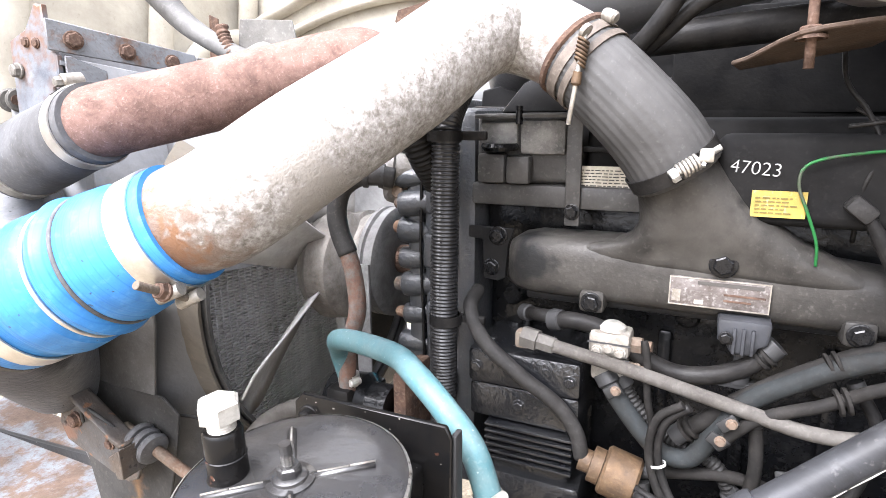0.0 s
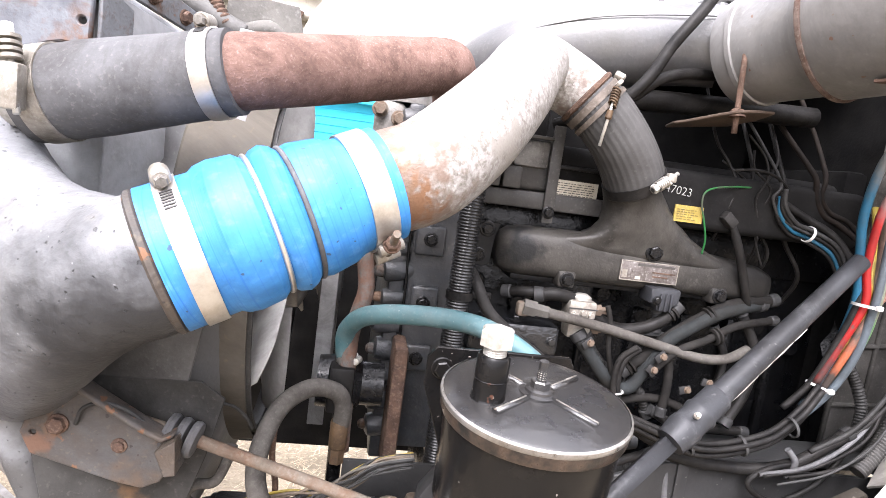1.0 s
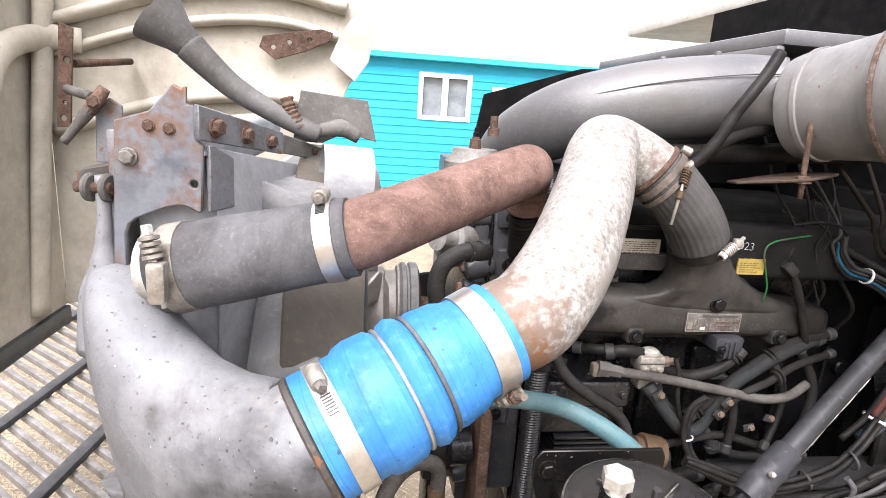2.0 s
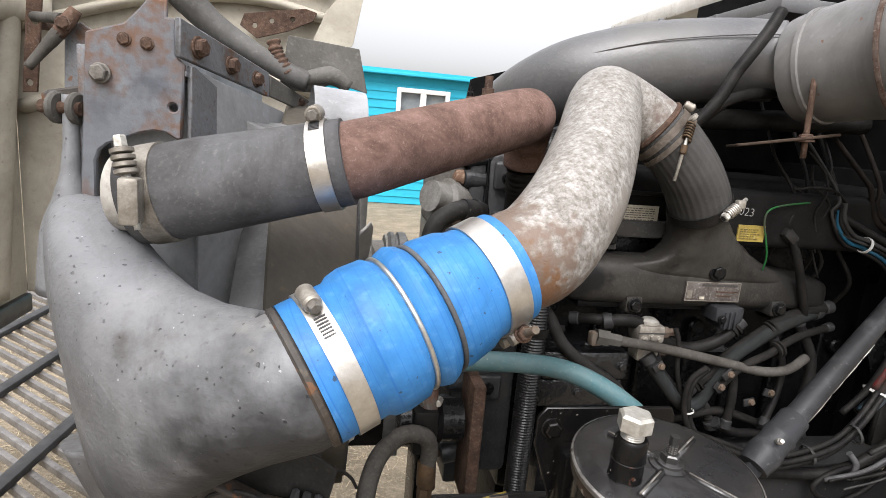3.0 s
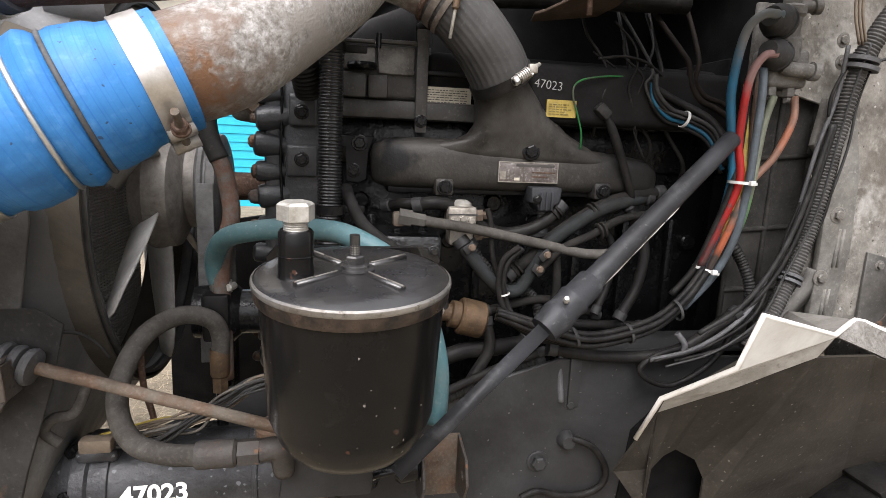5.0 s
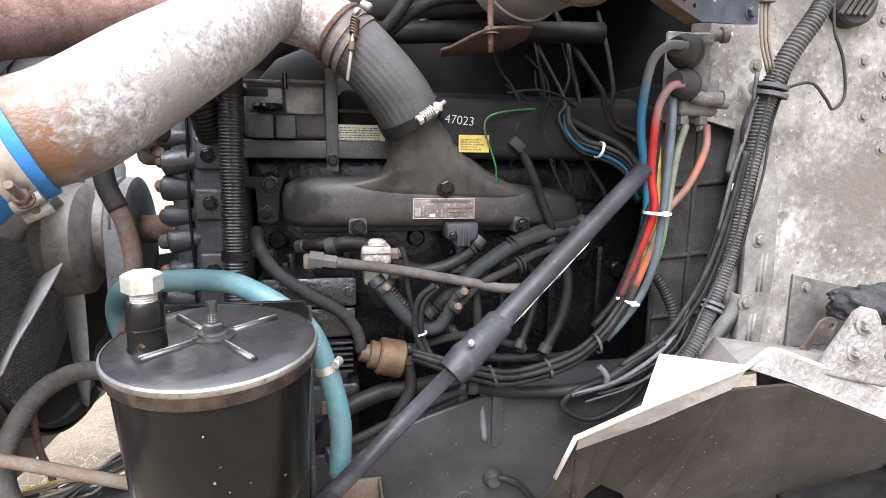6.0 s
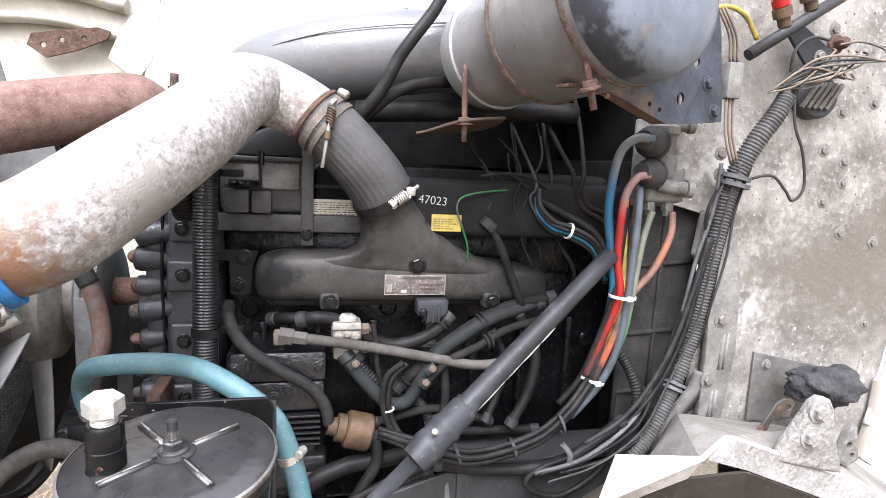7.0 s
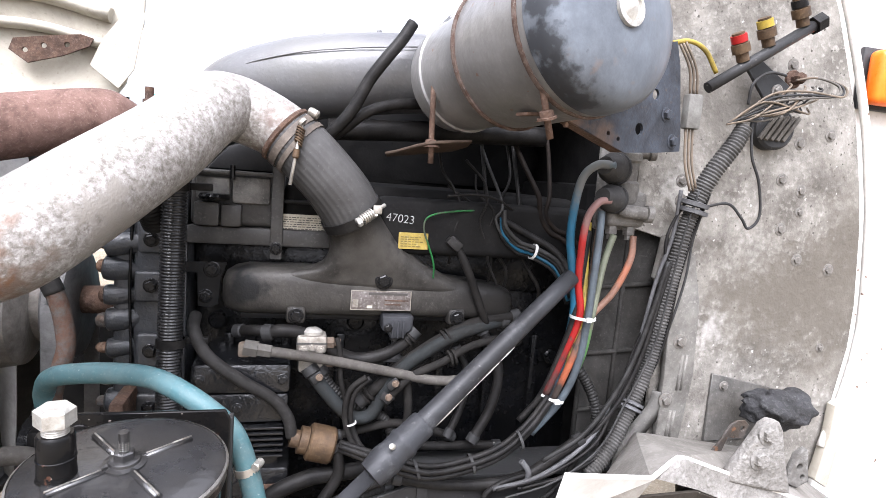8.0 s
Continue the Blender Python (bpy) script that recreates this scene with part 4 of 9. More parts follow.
upper_hose()
def radiator_neck():
    k = thing("radiator_neck", "cream painted outlet neck of the radiator", "pipe", UL)
    end = V((-0.704, 0.267, 1.531))
    ax = (UL + UAX * 0.012 - end).normalized()
    part("pipe", lathe([(-0.001, 0.030), (0.0, 0.0335), (0.002, 0.0345), (0.022, 0.0347), (0.026, 0.0365), (0.03, 0.0368), (0.034, 0.0352), (0.055, 0.036)], end, ax, 48), CREAM, k)
    part("root", tube([end + ax * 0.012, end + ax * 0.012 + V((0, 0.03, 0)), end + ax * 0.012 + V((0, 0.062, 0))], [0.012, 0.018, 0.02], 28, 4), CREAM, k)


radiator_neck()
single("water_pipe", tube([UR - UAX * 0.03, UR + V((0.01, 0.004, 0.003)), UR.lerp(UE, 0.35), UR.lerp(UE, 0.7), UE, (-0.302, 0.394, 1.628), (-0.292, 0.42, 1.618), (-0.287, 0.441, 1.596), (-0.285, 0.45, 1.57)],
                          [0.0345, 0.0345, 0.034, 0.0332, 0.0322, 0.031, 0.029, 0.027, 0.025], 32, 8), RUST_PIPE, "red-brown rusty water pipe with rough scale", "pipe")


SENDER = V((-0.335, 0.58, 1.652))
hose("bypass_hose", [(-0.285, 0.45, 1.566), (-0.283, 0.456, 1.55), (-0.277, 0.47, 1.525), (-0.272, 0.49, 1.50)], 0.0205, HOSE, "ribbed black rubber hose below the rusty water pipe", n=24, ribs=0.0022, pitch=0.006)
sender = thing("temperature_sender", "small rusty temperature sender on top of the thermostat housing", "sensor", SENDER)
part("nut", lathe([(-0.012, 0.009), (0.002, 0.009), (0.0025, 0.006), (0.006, 0.0055)], SENDER, (0, 0, 1), 6), RUST, sender)
part("terminal", lathe([(0.004, 0.0045), (0.012, 0.0045), (0.013, 0.003), (0.02, 0.003)], SENDER, (0, 0, 1), 14), BLACK_STEEL, sender)


# ---- radiator, shroud and fan ----
SIDE = mat("rust_streaked_side", (0.04, 0.039, 0.037), (0.022, 0.0215, 0.021), (0.08, 0.076, 0.07), 0.6, 0.0, 12, 200, 0.48, 0.3, thin=0.07, spec=0.2)
for z, k in ((1.15, 0.006), (1.125, 0.008), (1.1, 0.007), (1.07, 0.009), (1.04, 0.012), (1.0, 0.02)):
    add_stain_or_shade(SIDE, (0.095, 0.055, 0.028), (-0.594 + 0.1 * (1.1 - z) * 0.4, 0.285, z), k, 90, 0.022, 0.3, 0.8)
FAN_SHROUD = mat("dusty_fan_shroud", (0.2, 0.203, 0.207), (0.11, 0.112, 0.115), (0.25, 0.248, 0.243), 0.6, 0.0, 8, 200, 0.47, 0.3, spread=0.14, thin=0.06, spec=0.4)
# Shroud is darker towards its lower near corner.
add_stain_or_shade(FAN_SHROUD, (0.05, 0.049, 0.047), (-0.56, 0.29, 1.26), 0.13, 30, 0.06, 0.4, 0.85)
FAN_C = V((-0.497, 0.59, 1.352))


BROWN_SHROUD = mat("brown_stained_shroud", (0.1, 0.088, 0.07), (0.065, 0.06, 0.053), (0.15, 0.12, 0.07), 0.7, 0.0, 7, 120, 0.5, 0.3, spread=0.2, thin=0.1, spec=0.25)


def radiator():
    r = thing("radiator", "large truck radiator with dusty side panels and a finned core", "radiator", (-0.62, 0.65, 0.9))
    # shroud: from the radiator's rectangle to the fan's ring
    n, R, x0, x1 = 64, 0.262, -0.625, -0.505
    lo_y, hi_y, lo_z, hi_z = 0.287, 0.93, 1.02, 1.6
    mid = V((x0, (lo_y + hi_y) / 2, (lo_z + hi_z) / 2))
    rings = [[], [], [], []]
    for k in range(n):
        a = 2 * math.pi * k / n
        c, s = math.cos(a), math.sin(a)
        f = min((hi_y - mid.y) / abs(c) if abs(c) > 1e-6 else 9, (hi_z - mid.z) / abs(s) if abs(s) > 1e-6 else 9)
        sq = V((x0, mid.y + f * c, mid.z + f * s))
        tuck = min(1.0, max(0.0, (sq.z - 1.38) / 0.1))  # the upper corner stands back behind the side panel
        sq.y = max(sq.y, lo_y + 0.118 * tuck)
        ci = V((x1, FAN_C.y + R * c, FAN_C.z + R * s))
        rings[0].append(sq)
        slope = min(1.0, max(0.0, s + 0.15) * max(0.0, -c) * 3.5)
        flat, cone = sq.lerp(V((x1 - 0.02, sq.y, sq.z)), 0.6), sq.lerp(V((x1 - 0.018, FAN_C.y + (R + 0.012) * c, FAN_C.z + (R + 0.012) * s)), 0.75)
        rings[1].append(flat.lerp(cone, slope))
        rings[2].append(V((x1 - 0.018, 0, 0)) + V((0, FAN_C.y + (R + 0.012) * c, FAN_C.z + (R + 0.012) * s)))
        rings[3].append(ci)
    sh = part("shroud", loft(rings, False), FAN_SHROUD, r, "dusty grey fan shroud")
    sh.modifiers.new("thickness", "SOLIDIFY").thickness = 0.004
    bar_c = (FAN_C.y, FAN_C.z)
    part("barrel", lathe([(-0.085, R + 0.016), (-0.082, R + 0.018), (0.004, R + 0.012), (0.008, R + 0.012), (0.008, R + 0.008), (-0.08, R + 0.012)], (x1, bar_c[0], bar_c[1]), (1, 0, 0), 72, caps=False), BROWN_SHROUD, r, "brown dust-stained shroud barrel")
    part("shroud_lip", lathe([(0, R - 0.002), (0.001, R + 0.003), (0.012, R + 0.003), (0.012, R - 0.002)], (x1, FAN_C.y, FAN_C.z), (1, 0, 0), 72, caps=False), SHROUD, r)
    for k in range(47):
        y = 0.302 + k * 0.0129
        part("core_tube", box((-0.634, y, 1.03), (-0.6245, y + 0.0022, 1.345 if y < 0.425 else 1.6), 0), CORE, r)
    part("side_plate", prism([(-0.70, 1.22), (-0.665, 1.05), (-0.625, 0.93), (-0.585, 0.93), (-0.572, 1.0), (-0.55, 1.085), (-0.52, 1.18), (-0.505, 1.245), (-0.53, 1.262), (-0.66, 1.262)], (0, 0.285, 0), (1, 0, 0), (0, 0, 1), 0.004, 0.001, 1, holes=[(-0.595, 1.03, 0.011)]), SIDE, r, "dusty dark side plate with rust streaks")
    part("lower_panel", prism([(-0.645, 1.21), (-0.60, 1.18), (-0.545, 1.25), (-0.528, 1.35), (-0.53, 1.39), (-0.60, 1.405), (-0.645, 1.42)], (0, 0.286, 0), (1, 0, 0), (0, 0, 1), 0.004, 0.001, 1), SHROUD, r, "dusty dark lower side panel")
    part("side_panel", prism([(0.0, 1.36), (0.25, 1.36), (0.25, 1.575), (0.22, 1.605), (0.0, 1.642)], (-0.657, 0.3225, 0), (0.355, 0.935, 0), (0, 0, 1), 0.004, 0.001, 1), RAD_PANEL, r, "dusty grey upper side panel")
    part("top_tank", box((-0.742, 0.325, 1.60), (-0.674, 0.94, 1.662), 0.01, segs=3), RAD_PANEL, r)
    part("front_panel", prism([(-0.735, 1.33), (-0.653, 1.33), (-0.653, 1.63), (-0.735, 1.63)], (0, 0.332, 0), (1, 0, 0), (0, 0, 1), 0.004, 0.001, 1), RAD_PANEL, r, "dusty grey panel below the hose neck")
    for k in range(98):
        z = 1.04 + k * 0.0056
        part("fin", FIN if z > 1.345 else LONG_FIN, None, r, "", Matrix.Translation((-0.629, 0.66, z)))
    return r


FIN = box((-0.0045, -0.235, -0.0009), (0.006, 0.235, 0.0009), 0)
FIN.materials.append(CORE)
LONG_FIN = box((-0.0045, -0.36, -0.0009), (0.006, 0.235, 0.0009), 0)
LONG_FIN.materials.append(CORE)
radiator()


def radiator_bracket():
    b = thing("radiator_bracket", "rust-streaked grey steel bracket with bolts at the radiator corner", "bracket", (-0.69, 0.277, 1.5))
    # a plate with an arched cut-out for the hose neck and a torn upper ear
    out = [(-0.754, 1.497), (-0.739, 1.497), (-0.7385, 1.553), (-0.735, 1.563), (-0.728, 1.569), (-0.70, 1.581), (-0.688, 1.584), (-0.678, 1.583), (-0.668, 1.577), (-0.664, 1.578),
           (-0.661, 1.645), (-0.668, 1.652), (-0.669, 1.684), (-0.676, 1.684), (-0.6755, 1.702), (-0.68, 1.699), (-0.688, 1.703), (-0.698, 1.69), (-0.711, 1.676), (-0.743, 1.6655)]
    face = part("face_plate", prism(out, (0, 0.31, 0), (1, 0, 0), (0, 0, 1), 0.008, 0.0015, 1, holes=[(-0.671, 1.606, 0.004)]), PLATE_PAINT, b)
    part("edge_fold", prism([(0, 1.577), (0.042, 1.577), (0.042, 1.63), (0.006, 1.645), (0, 1.645)], (-0.661, 0.3105, 0), (0.355, 0.935, 0), (0, 0, 1), 0.005, 0.001, 1), RUSTY_PLATE, b)
    part("rear_plate", box((-0.754, 0.3105, 1.5), (-0.745, 0.42, 1.655), 0.0015), RUSTY_PLATE, b)
    u = V((0.36, 0.92, -0.165)).normalized()
    root = V((-0.668, 0.298, 1.668))
    iron = part("angle_iron", prism([(0, -0.017), (0, 0.017), (0.165, 0.014), (0.165, -0.013)], root, u, (0, 0, 1), 0.006, 0.001, 1, holes=[(0.14, 0.0, 0.003)]), RUSTY_PLATE, b, "rusty angle iron")
    part("rail_strip", prism([(0.166, -0.012), (0.166, 0.012), (0.28, 0.008), (0.28, -0.01)], root + V((0.002, 0, 0)), u, (0, 0, 1), 0.004, 0.001, 1), COWL_GREY, iron, "grey edge strip")
    part("top_flange", prism([(0.31, -0.742), (0.31, -0.66), (0.43, -0.62), (0.43, -0.742)], (0, 0, 1.692), (0, 1, 0.0 - 0.17), (1, 0, 0), 0.005), RUSTY_PLATE, b)
    for q, r in ((0.026, 0.0085), (0.082, 0.0078), (0.134, 0.0072), (0.25, 0.005)):
        bolt(iron, root + u * q + V((0.0056, -0.0022, -0.001)), (0.93, -0.36, 0), r, r, RUST, 1.25)
    bolt(b, (-0.731, 0.3, 1.631), (0, -1, 0), 0.0075, 0.008, COWL_BOLT, 1.2)
    bolt(b, (-0.711, 0.301, 1.662), (0, -1, 0), 0.005, 0.003, RUST, 1.2)
    bolt(b, (-0.692, 0.301, 1.66), (0, -1, 0), 0.005, 0.003, RUST, 1.2)


PLATE_PAINT = mat("chalky_blue_grey_paint", (0.165, 0.175, 0.192), (0.105, 0.112, 0.126), (0.1, 0.075, 0.06), 0.55, 0.05, 9, 230, 0.5, 0.3, spread=0.16, spec=0.4, thin=0.1, grime=0.45)
for at, reach, most in (((-0.66, 0.306, 1.60), 0.004, 0.95), ((-0.664, 0.306, 1.58), 0.008, 0.9), ((-0.69, 0.306, 1.585), 0.006, 0.8), ((-0.731, 0.306, 1.631), 0.012, 0.85), ((-0.711, 0.306, 1.662), 0.008, 0.9), ((-0.692, 0.306, 1.66), 0.013, 0.9),
                       ((-0.682, 0.306, 1.70), 0.014, 0.95), ((-0.743, 0.306, 1.66), 0.008, 0.9), ((-0.666, 0.306, 1.64), 0.006, 0.9), ((-0.752, 0.306, 1.60), 0.004, 0.8), ((-0.75, 0.306, 1.52), 0.006, 0.8), ((-0.672, 0.306, 1.61), 0.004, 0.8)):
    add_stain_or_shade(PLATE_PAINT, (0.12, 0.066, 0.042), at, reach, 120, 0.028, 0.25, most)
add_stain_or_shade(PLATE_PAINT, (0.035, 0.04, 0.052), (-0.69, 0.306, 1.625), 0.004, 60, 0.04, 0.3, 0.8)
add_stain_or_shade(PLATE_PAINT, (0.045, 0.048, 0.058), (-0.73, 0.306, 1.60), 0.004, 60, 0.04, 0.3, 0.7)


radiator_bracket()


def stone_guard_bracket():
    b = thing("mount_bracket", "bent rusty dust-covered steel mounting bracket with a rubber isolator", "bracket", (-0.63, 0.265, 1.15))
    out = [(-0.700, 1.20), (-0.690, 1.178), (-0.61, 1.152), (-0.585, 1.147), (-0.568, 1.155), (-0.556, 1.178), (-0.563, 1.205), (-0.63, 1.246), (-0.664, 1.272), (-0.678, 1.262)]
    part("plate", prism(out, (0, 0.268, 0), (1, 0, 0), (0, 0, 1), 0.005, 0.001, 1, holes=[(-0.688, 1.2, 0.003)]), BRACKET, b)
    roll = [(-0.688, 1.254, 0.3), (-0.678, 1.2645, 0.7), (-0.664, 1.2715, 1.0), (-0.63, 1.2475, 1.0), (-0.6, 1.229, 1.0), (-0.578, 1.2155, 1.0), (-0.564, 1.209, 1.0), (-0.553, 1.214, 0.9)]
    part("flange", loft([superellipse(V((x, 0.2555, z)), V((0, 1, 0)), V((0.25, 0, 1)).normalized(), 0.0125 * k, 0.0036, 16, 3.5) for x, z, k in roll]), BRACKET, b, "rolled upper flange")
    tab = part("tab", prism([(-0.566, 1.203), (-0.556, 1.178), (-0.545, 1.18), (-0.548, 1.215)], (0, 0.262, 0), (1, 0, 0), (0, 0, 1), 0.03, 0.001, 1), BRACKET, b)
    ax = V((0.96, -0.1, -0.25)).normalized()
    for s in (-0.016, -0.004, 0.008):
        part("isolator", lathe([(0, 0.012), (0, 0.0175), (0.004, 0.019), (0.008, 0.0175), (0.010, 0.008)], V((-0.551, 0.268, 1.204)) + ax * s, ax, 24), RUBBER, b, "grey rubber isolator washer")
    bolt(b, (-0.665, 0.262, 1.211), (0, -1, 0), 0.0085, 0.008, RUST, 1.2)
    bolt(b, (-0.608, 0.262, 1.192), (0, -1, 0), 0.0055, 0.004, RUST, 1.4)
    single("stay_rod", tube([(-0.579, 0.266, 1.222), (-0.523, 0.262, 1.207), (-0.262, 0.25, 1.128)], 0.0065, 12, 2), DUSTY_STEEL, "thin rusty stay rod between two rubber isolators", "rod")
    single("ground_wire", tube([(-0.637, 0.254, 1.221), (-0.629, 0.249, 1.24), (-0.609, 0.244, 1.249), (-0.589, 0.244, 1.244), (-0.574, 0.25, 1.23)], 0.002, 8, 6), WIRE_GREY, "thin grey wire looped over the bracket", "wire")
    single("side_wire", tube([(-0.55, 0.29, 1.222), (-0.53, 0.3, 1.23), (-0.505, 0.31, 1.226), (-0.49, 0.32, 1.21), (-0.482, 0.33, 1.19)], 0.002, 8, 6), WIRE_GREY, "thin grey wire behind the stay rod", "wire")
    shift(b, 0.011, -0.006, 0.008)


stone_guard_bracket()


def fan():
    f = thing("cooling_fan", "dusty engine cooling fan with broad blades", "fan", FAN_C)
    part("hub", lathe([(-0.02, 0.05), (-0.02, 0.075), (0.0, 0.085), (0.03, 0.08), (0.04, 0.06)], FAN_C, (1, 0, 0), 40), PULLEY, f)
    for k in range(6):
        a = 2 * math.pi * k / 6 + radians(34)
        rad, tan = V((0, math.cos(a), math.sin(a))), V((0, -math.sin(a), math.cos(a)))
        verts, faces = [], []
        for i in range(9):
            s = i / 8
            r = 0.07 + 0.185 * s
            w = 0.036 + 0.022 * s - (0.026 if i == 8 else 0.006 if i == 7 else 0)
            pitch = radians(44 - 20 * s)
            c = FAN_C + rad * r + V((-0.005, 0, 0))
            d = tan * math.cos(pitch) - V((1, 0, 0)) * math.sin(pitch)
            nn = d.cross(rad)
            for q in (-1, -0.3, 0.4, 1):
                verts.append(c + d * (w * q) + nn * (0.008 * (1 - q * q)))
        for i in range(8):
            for q in range(3):
                j = i * 4 + q
                faces.append((j, j + 1, j + 5, j + 4))
        b = part("blade", mesh_of("blade", verts, faces), FAN, f)
        so = b.modifiers.new("thickness", "SOLIDIFY")
        so.thickness = 0.003


fan()


def pulleys():
    p = thing("fan_clutch", "worn grooved fan clutch and pulley", "pulley", (-0.43, 0.64, 1.38))
    part("drum", lathe([(-0.05, 0.06), (-0.045, 0.07), (-0.03, 0.072), (-0.028, 0.066), (-0.01, 0.066), (-0.008, 0.075), (0.006, 0.075), (0.008, 0.05), (0.02, 0.04)], (-0.435, 0.63, 1.36), (1, 0, 0), 48), PULLEY, p)
    part("shaft", lathe([(0, 0.022), (0.115, 0.022)], (-0.435, 0.63, 1.36), (1, 0, 0), 24), RUST, p)
    q = thing("belt_pulley", "grey crank belt pulley", "pulley", (-0.36, 0.65, 1.36))
    part("wheel", lathe([(0.004, 0.02), (0.004, 0.036), (-0.004, 0.038), (-0.004, 0.046), (0.006, 0.05), (0.006, 0.064), (-0.002, 0.067), (-0.002, 0.079), (0.003, 0.085), (0.009, 0.085), (0.011, 0.08), (0.014, 0.08), (0.016, 0.085), (0.028, 0.085), (0.032, 0.075), (0.032, 0.03)], (-0.438, 0.63, 1.355), (1, 0, 0), 48), BELT, q)
    d = thing("drive_belt", "flat grey ribbed drive belt", "belt", (-0.375, 0.6, 1.2))
    part("run", box((-0.434, 0.54, 1.10), (-0.41, 0.545, 1.37), 0.001), BELT, d)
    part("run", box((-0.434, 0.715, 1.10), (-0.41, 0.72, 1.37), 0.001), BELT, d)


pulleys()


# ---- engine ----
def engine_block():
    e = thing("engine_block", "oily black diesel engine block with grimy castings", "engine", (0.05, 0.75, 1.0))
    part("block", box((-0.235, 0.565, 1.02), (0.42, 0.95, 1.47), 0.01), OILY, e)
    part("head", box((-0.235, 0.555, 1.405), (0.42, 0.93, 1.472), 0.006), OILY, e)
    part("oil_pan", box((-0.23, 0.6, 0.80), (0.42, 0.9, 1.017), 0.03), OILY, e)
    # Unseen drum added behind the block to plug a hole to bright ground.
    part("rear_gap_drum", lathe([(0, 0.24), (0.03, 0.265), (0.06, 0.26), (0.28, 0.17), (0.7, 0.15), (1.1, 0.14)], (0.421, 0.76, 1.17), (1, 0, 0), 40), OILY, e)
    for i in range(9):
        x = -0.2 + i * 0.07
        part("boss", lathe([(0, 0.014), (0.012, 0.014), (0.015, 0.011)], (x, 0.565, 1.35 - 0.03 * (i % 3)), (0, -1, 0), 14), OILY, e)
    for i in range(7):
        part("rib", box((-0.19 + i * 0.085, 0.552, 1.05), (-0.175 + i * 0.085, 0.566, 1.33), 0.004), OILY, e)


engine_block()


TAN_RUST = mat("tan_dusty_rust", (0.2, 0.135, 0.095), (0.13, 0.075, 0.05), (0.27, 0.22, 0.18), 0.8, 0.0, 60, 240, 0.5, 0.4, spec=0.2)


def gear_case():
    g = thing("gear_case", "grimy black engine front gear case with rusty flange bolts", "engine", (-0.29, 0.7, 1.1))
    part("housing", box((-0.312, 0.519, 1.08), (-0.237, 0.98, 1.585), 0.012), GEAR_BLACK, g)
    flange = part("flange", box((-0.337, 0.524, 1.06), (-0.3125, 0.99, 1.6), 0.006), GEAR_BLACK, g)
    z, k = 1.575, 0
    while z > 1.1:
        r = random.uniform(0.0135, 0.0185)
        y = 0.53 + random.uniform(-0.003, 0.003)
        reach = random.uniform(0.05, 0.075)
        lobe = [(-0.009, r * 0.55), (-0.006, r * 0.9), (0.0, r), (0.014, r * 0.98), (reach * 0.6, r * 0.85), (reach, r * 0.45)]
        part("boss", lathe(lobe, (-0.341 + random.uniform(-0.005, 0.004), y, z), (1, 0.12, random.uniform(-0.12, 0.12)), 18), GEAR_BLACK, flange)
        tip = random.uniform(0.007, 0.0115)
        part("bolt_end", lathe([(0, tip * 0.4), (0.003, tip * 0.85), (0.008, tip), (0.014, tip)], (-0.358 + random.uniform(-0.003, 0.003), y - 0.002, z + random.uniform(-0.003, 0.003)), (1, 0.05, 0), 12), (FLANGE, TAN_RUST, RUST)[k % 3], flange, "rusty bolt end")
        z -= random.uniform(0.033, 0.046)
        k += 1
    for z0, z1, x0 in ((1.53, 1.57, -0.305), (1.455, 1.50, -0.302), (1.385, 1.43, -0.306), (1.29, 1.34, -0.303), (1.21, 1.25, -0.305)):
        part("raised_pad", box((x0, 0.508, z0), (-0.262, 0.5185, z1), 0.007, segs=3), GEAR_BLACK, g)
    part("seal_line", tube([(-0.3125, 0.5235, 1.59), (-0.311, 0.5175, 1.5), (-0.3135, 0.5175, 1.4), (-0.311, 0.5175, 1.3), (-0.3125, 0.5175, 1.1)], 0.0022, 6, 6), OILY, g)
    for z in (1.548, 1.475, 1.41, 1.315, 1.23):
        bolt(g, (-0.284, 0.508, z), (0, -1, 0), 0.008, 0.008, OILY, 1.3)
    part("water_outlet", lathe([(0, 0.026), (0.03, 0.026), (0.033, 0.03), (0.043, 0.03), (0.046, 0.022), (0.07, 0.022)], (-0.335, 0.55, 1.505), (-0.8, -0.5, 0.15), 24), THERMO, g)
    part("thermostat_housing", box((-0.385, 0.535, 1.46), (-0.338, 0.66, 1.60), 0.014, segs=3), THERMO, g, "dusty grey thermostat housing")
    part("thermostat_cover", lathe([(0, 0.045), (0.02, 0.046), (0.03, 0.036), (0.04, 0.034)], (-0.335, 0.58, 1.60), (0, 0, 1), 24), THERMO, g)
    for p in ((-0.378, 0.53, 1.585), (-0.35, 0.53, 1.575), (-0.378, 0.53, 1.52), (-0.35, 0.53, 1.48)):
        bolt(g, p, (0, -1, 0), 0.009, 0.009, DUSTY_STEEL, 1.3)
    part("sensor", lathe([(0, 0.009), (0.012, 0.009), (0.013, 0.006), (0.03, 0.006)], (-0.307, 0.586, 1.66), (0, 0, 1), 12), RUST, g, "rusty temperature sensor")


THERMO = mat("dusty_grey_housing", (0.21, 0.205, 0.195), (0.12, 0.112, 0.1), (0.26, 0.25, 0.235), 0.7, 0.1, 30, 220, 0.5, 0.5, thin=0.05, spec=0.3)


gear_case()


PALE_COVER = mat("pale_dusty_cover", (0.16, 0.1552, 0.1456), (0.056, 0.0552, 0.0544), (0.224, 0.2176, 0.2048), 0.6, 0.0, 26, 240, 0.48, 0.2, spread=0.12, thin=0.04, spec=0.3)
MUSTARD = mat("dark_mustard_print", (0.13, 0.1, 0.03), None, None, 0.6, 0.0)


